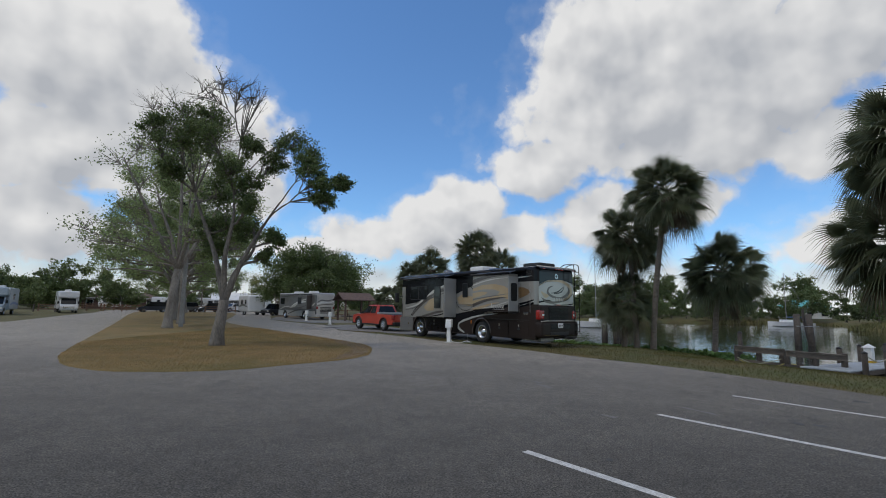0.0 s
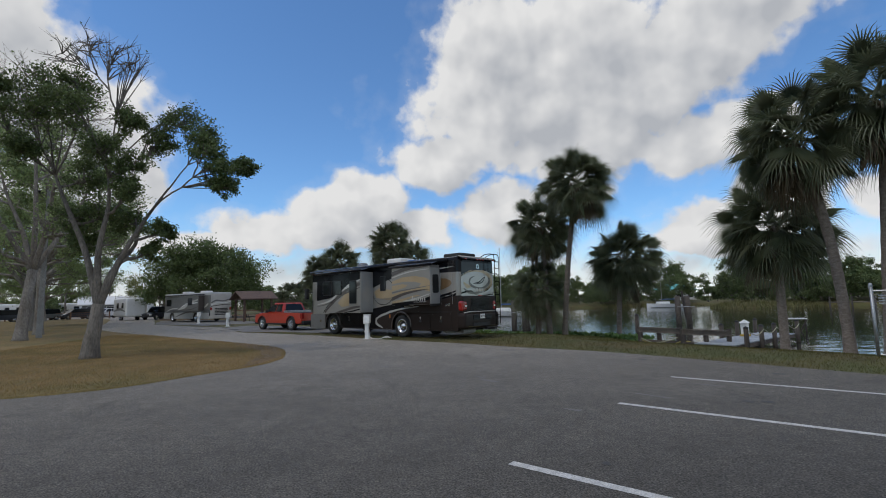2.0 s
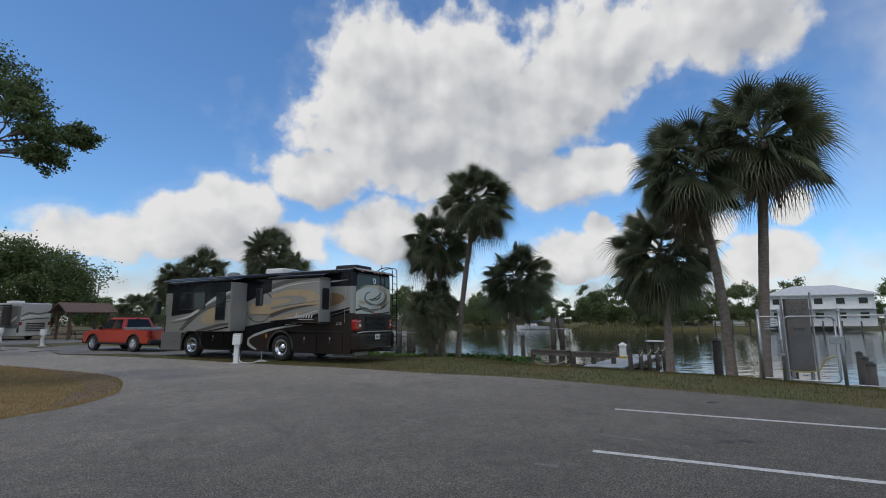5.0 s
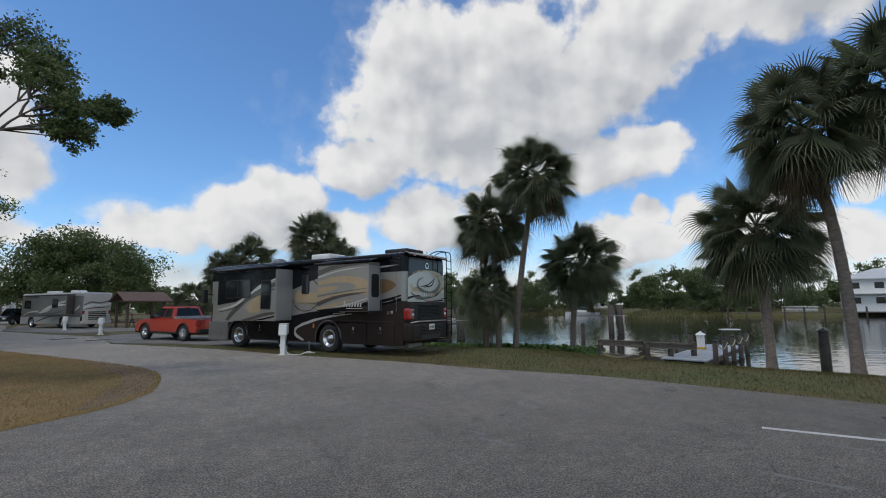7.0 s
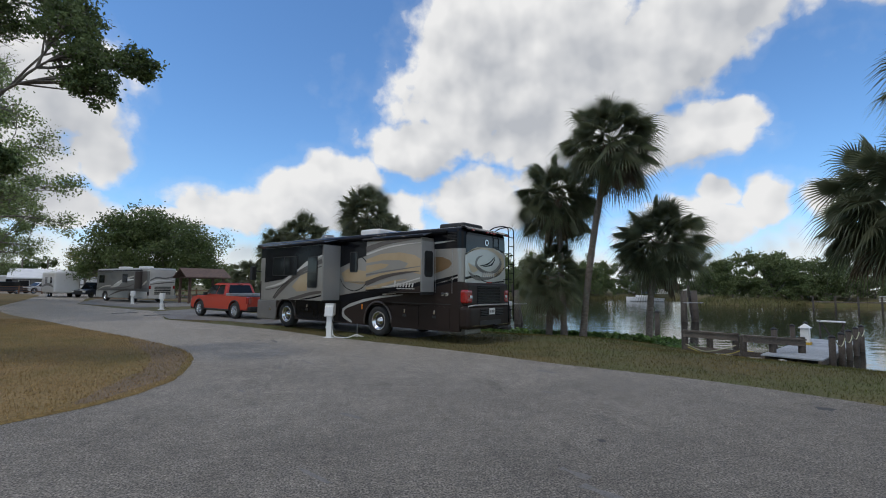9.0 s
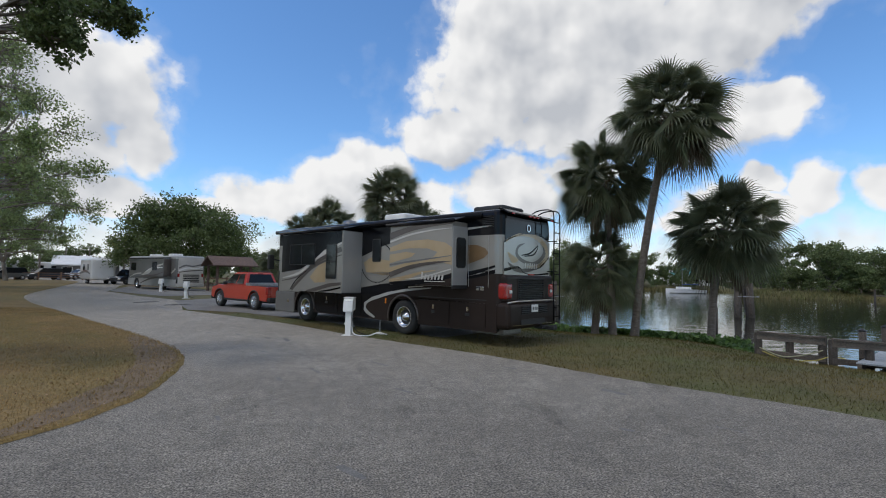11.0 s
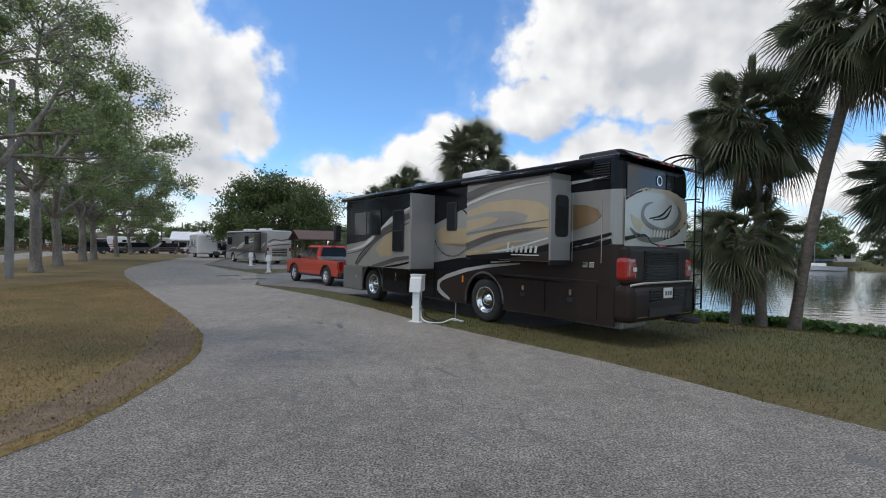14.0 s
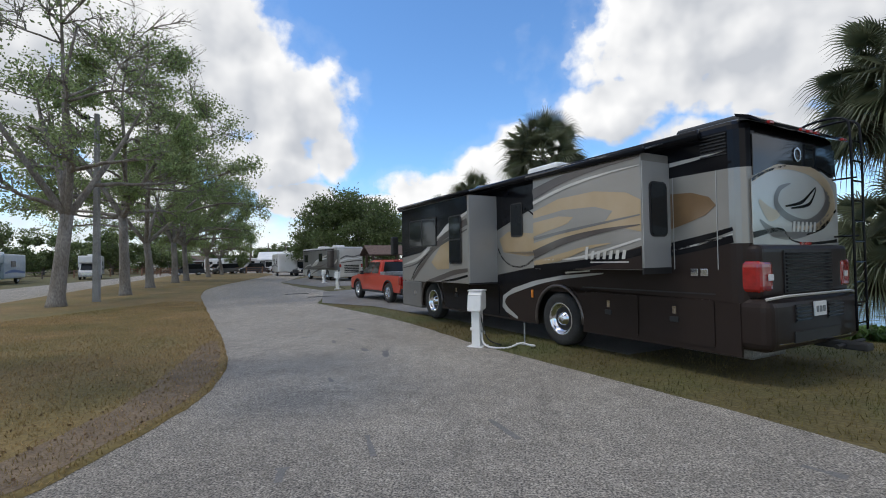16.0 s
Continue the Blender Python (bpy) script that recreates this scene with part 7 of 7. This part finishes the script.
for x in (2.0, 4.0, 6.0, 8.0):
    part("cross_brace", tubem([(x, -0.9, -1.5), (x, 0.9, -0.7)], 0.05, 5), M_PILE, dk)
db = empty("dock_pedestal", pose(19.6, 22.1, -0.555, 0, 0, 28), "white dock utility post with pointed cap", "utility post")
part("body", boxm(-0.15, 0.15, -0.15, 0.15, 0.02, 0.68, bevel=0.02), M_WHITE, db)
bm = bmesh.new()
vs = [bm.verts.new(p) for p in ((-0.21, -0.21, 0.68), (0.21, -0.21, 0.68), (0.21, 0.21, 0.68), (-0.21, 0.21, 0.68), (0, 0, 0.86))]
for k in range(4):
    bm.faces.new((vs[k], vs[(k + 1) % 4], vs[4]))
bm.faces.new(vs[3::-1])
part("cap", bm, M_WHITE, db, "pointed white cap")
part("base", boxm(-0.19, 0.19, -0.19, 0.19, 0, 0.1), M_YELLOW, db)
lf = empty("dock_lift", pose(29.5, 28.2, 0, 0, 0, -40), "small boat lift platform on thin posts", "boat lift")
part("platform", boxm(-0.6, 0.6, -0.35, 0.35, -0.16, -0.1), M_WHITE, lf)
for x in (-0.55, 0.55):
    part("post", tubem([(x, 0, -1.5), (x, 0, -0.05)], 0.05, 8), M_PILE, lf)
    part("brace", tubem([(x, -0.45, -0.2), (x * 0.3, -0.45, -1.0)], 0.04, 5), M_PILE, lf)

for x, y, z, n, r_ in ((30.0, 39.8, 1.6, 3, 0.25), (13.9, 39.5, 1.5, 3, 0.24)):
    cl = empty("pile_cluster", pose(x, y, 0), "cluster of dark mooring piles standing in the river", "mooring piles", "mooring pile clusters")
    for k in range(n):
        px, py = (-0.55, 0.35, 1.0)[k], (0.0, -0.35, 0.3)[k]
        round_pile(cl, px, py, -2.2, z - (0, 0, 0.15)[k], r_, False, ((0, 0), (-0.15, 0.05), (-0.55, 0.1))[k])
    part("band", tubem([(-1.0, -0.5, z - 1.0), (0.6, -0.8, z - 1.0), (1.25, 0.1, z - 1.0)], 0.03, 5), M_GALV, cl)
    part("top_post", tubem([(0.15, 0.2, z - 0.5), (0.15, 0.2, z + 0.45)], 0.1, 8), M_PILE, cl)
for x, y, z, r_ in ((18.6, 16.1, 0.58, 0.17), (18.0, 29.0, 0.4, 0.13), (17.4, 12.6, 0.35, 0.12), (18.9, 22.9, 0.0, 0.12)):
    o = empty("mooring_post", pose(x, y, 0), "single dark mooring post with black cap in the water", "mooring post", "single mooring posts")
    round_pile(o, 0, 0, -2, z, r_)

# far bank jetty and fence
jt = empty("far_jetty", pose(96, 57.5, 0, 0, 0, -42), "white-railed wooden jetty along the far bank", "jetty")
part("deck", boxm(-18, 18, -0.9, 0.9, -0.2, -0.05), M_WOOD, jt)
for k in range(13):
    part("timber_post", tubem([(-18 + k * 3, -0.8, -2), (-18 + k * 3, -0.8, 0.9)], 0.14, 6), M_PILE, jt)
for k in range(4):
    part("rail", boxm(-9, -3.5, 0.5, 0.6, 0.1 + k * 0.26, 0.2 + k * 0.26), M_WHITEWALL, jt)

# ---------- dock gate ----------
gt = empty("dock_gate", pose(0, 0, 0), "galvanised chain-link gate and fence panels at the dock", "gate")
GP = [Vector((13.45, 11.35, 0)), Vector((13.75, 10.95, 0)), Vector((14.35, 9.8, 0)), Vector((14.75, 8.95, 0)), Vector((15.6, 9.2, 0))]
for p in GP:
    z = gz(p.x, p.y)
    o = part("post", tubem([(p.x, p.y, z - 0.1), (p.x, p.y, 1.72)], 0.042, 10), M_GALV, gt, smooth=True)
    bm = bmesh.new()
    lathe(bm, [(0.05, 1.71), (0.05, 1.76), (0.03, 1.81), (0.001, 1.83)], 10, "z", (p.x, p.y, 0))
    part("post_cap", bm, M_GALV, o)


def wire(a, b, z0, z1, step=0.09):
    """Diamond wire netting between two posts."""
    bm = bmesh.new()
    L = (b - a).length
    u = (b - a) / L
    h = z1 - z0
    for sgn in (1, -1):
        k = -h
        while k < L + h:
            s0, s1 = (k, k + h) if sgn > 0 else (k + h, k)
            lo, hi = 0.0, 1.0
            ds = s1 - s0
            t0, t1 = sorted(((0 - s0) / ds, (L - s0) / ds))
            lo, hi = max(0, t0), min(1, t1)
            if hi > lo:
                p = [a + u * (s0 + ds * t) + Vector((0, 0, z0 + h * t)) for t in (lo, hi)]
                tube(bm, p, 0.0018, 3, cap=False)
            k += step
    return bm


for i, j, top in ((0, 1, 1.6), (1, 2, 1.6), (2, 3, 1.62), (3, 4, 1.62)):
    a, b = GP[i], GP[j]
    lo = max(gz(a.x, a.y), gz(b.x, b.y)) + 0.06
    if (i, j) == (1, 2):
        u = (b - a).normalized()
        a2, b2 = a + u * 0.1, b - u * 0.1
        ring = []
        for c, zz, a0 in ((b2 - u * 0.12, top - 0.12, 0), (a2 + u * 0.12, top - 0.12, 90), (a2 + u * 0.12, lo + 0.12, 180), (b2 - u * 0.12, lo + 0.12, 270)):
            for k in range(5):
                w = radians(a0 + 22.5 * k)
                ring.append(c + u * 0.12 * math.cos(w) + Vector((0, 0, zz + 0.12 * math.sin(w))))
        fr = part("gate_frame", tubem(ring + [ring[0]], 0.028, 8), M_GALV, gt, "rounded gate frame of steel tube", smooth=True)
        part("chain_link", wire(a2, b2, lo + 0.05, top - 0.05), M_GALV, fr, "thin diamond wire netting")
        part("latch_box", boxm(-0.16, 0.16, -0.05, 0.05, -0.1, 0.1, bevel=0.01), M_GALV, fr).matrix_basis = pose(b2.x, b2.y, 0.98, 0, 0, -63)
        for q in (0.55, 0.95):
            part("hinge", boxm(-0.05, 0.05, -0.05, 0.05, -0.04, 0.04, bevel=0.008), M_GALV, fr).matrix_basis = pose(a.x, a.y, q, 0, 0, -63)
    else:
        part("top_rail", tubem([a + Vector((0, 0, top)), b + Vector((0, 0, top))], 0.024, 8), M_GALV, gt)
        part("bottom_rail", tubem([a + Vector((0, 0, lo)), b + Vector((0, 0, lo))], 0.02, 8), M_GALV, gt)
        part("chain_link", wire(a, b, lo, top), M_GALV, gt, "thin diamond wire netting")
for k in range(4):
    part("sign_slat", boxm(-0.14, 0.14, -0.01, 0.01, 0, 0.03), M_GALV, gt).matrix_basis = pose(13.6, 11.12, 1.25 + k * 0.07, 0, 0, -53)

cb = empty("electric_cabinet", pose(14.75, 11.0, 0, 0, 0, -52), "tall grey metal electric cabinet with rust stains on legs", "cabinet")
part("body", boxm(-0.28, 0.28, -0.16, 0.16, 0.05, 2.12, bevel=0.015), M_CABINET, cb)
part("door", boxm(-0.25, 0.25, -0.185, -0.16, 0.12, 2.05, bevel=0.008), M_CABINET, cb)
part("label_plate", boxm(-0.22, 0.1, -0.195, -0.185, 1.4, 1.68), M_CABINET, cb)
for k in range(3):
    part("number_bar", boxm(-0.14 + k * 0.1, -0.09 + k * 0.1, -0.192, -0.185, 1.2, 1.28), M_DARK, cb, "plain dark bar in place of a number")
for x in (-0.22, 0.22):
    part("leg", boxm(x - 0.04, x + 0.04, -0.05, 0.05, -1.2, 0.06), M_GALV, cb)
part("conduit", tubem([(0.36, 0, -1.2), (0.36, 0, 2.3)], 0.03, 8), M_GALV, cb)
part("conduit", tubem([(-0.36, 0, -1.2), (-0.36, 0, 2.2)], 0.03, 8), M_GALV, cb)
part("rope", tubem(smoothline([(-0.6, -0.25, 0.12), (-0.2, -0.24, 0.05), (0.3, -0.24, 0.1), (0.5, -0.22, 0.4), (0.75, -0.2, 0.5)], 6), 0.02, 5), M_ROPE, cb, "yellow rope")
d2 = empty("dock", pose(16.2, 9.0, 0, 0, 0, 25), "second dock with pale planks behind the gate", "dock")
for k in range(30):
    part("plank", boxm(k * 0.2, k * 0.2 + 0.185, -0.8, 0.8, -0.6, -0.55), M_DECK, d2)
for x in (0.2, 2.8, 5.6):
    for y in (-0.9, 0.9):
        round_pile(d2, x, y, -2, 0.25, 0.11)
dp = empty("dock_pedestal", pose(17.6, 9.0, -0.55, 0, 0, 25), "white dock utility box on the second dock", "utility post")
part("body", boxm(-0.18, 0.18, -0.15, 0.15, 0, 0.8, bevel=0.02), M_WHITE, dp)
part("cap", boxm(-0.22, 0.22, -0.19, 0.19, 0.8, 0.9, bevel=0.04), M_WHITE, dp)
ws = empty("wheel_stop", pose(10.1, 5.85, 0, 0, 0, -58), "yellow painted concrete wheel stop on the asphalt", "wheel stop")
bm = bmesh.new()
ngon(bm, [(-0.9, -0.09, 0), (-0.9, 0.09, 0), (-0.9, 0.06, 0.12), (-0.9, -0.06, 0.12)], (1.8, 0, 0))
part("block", bm, M_YELLOW, ws)
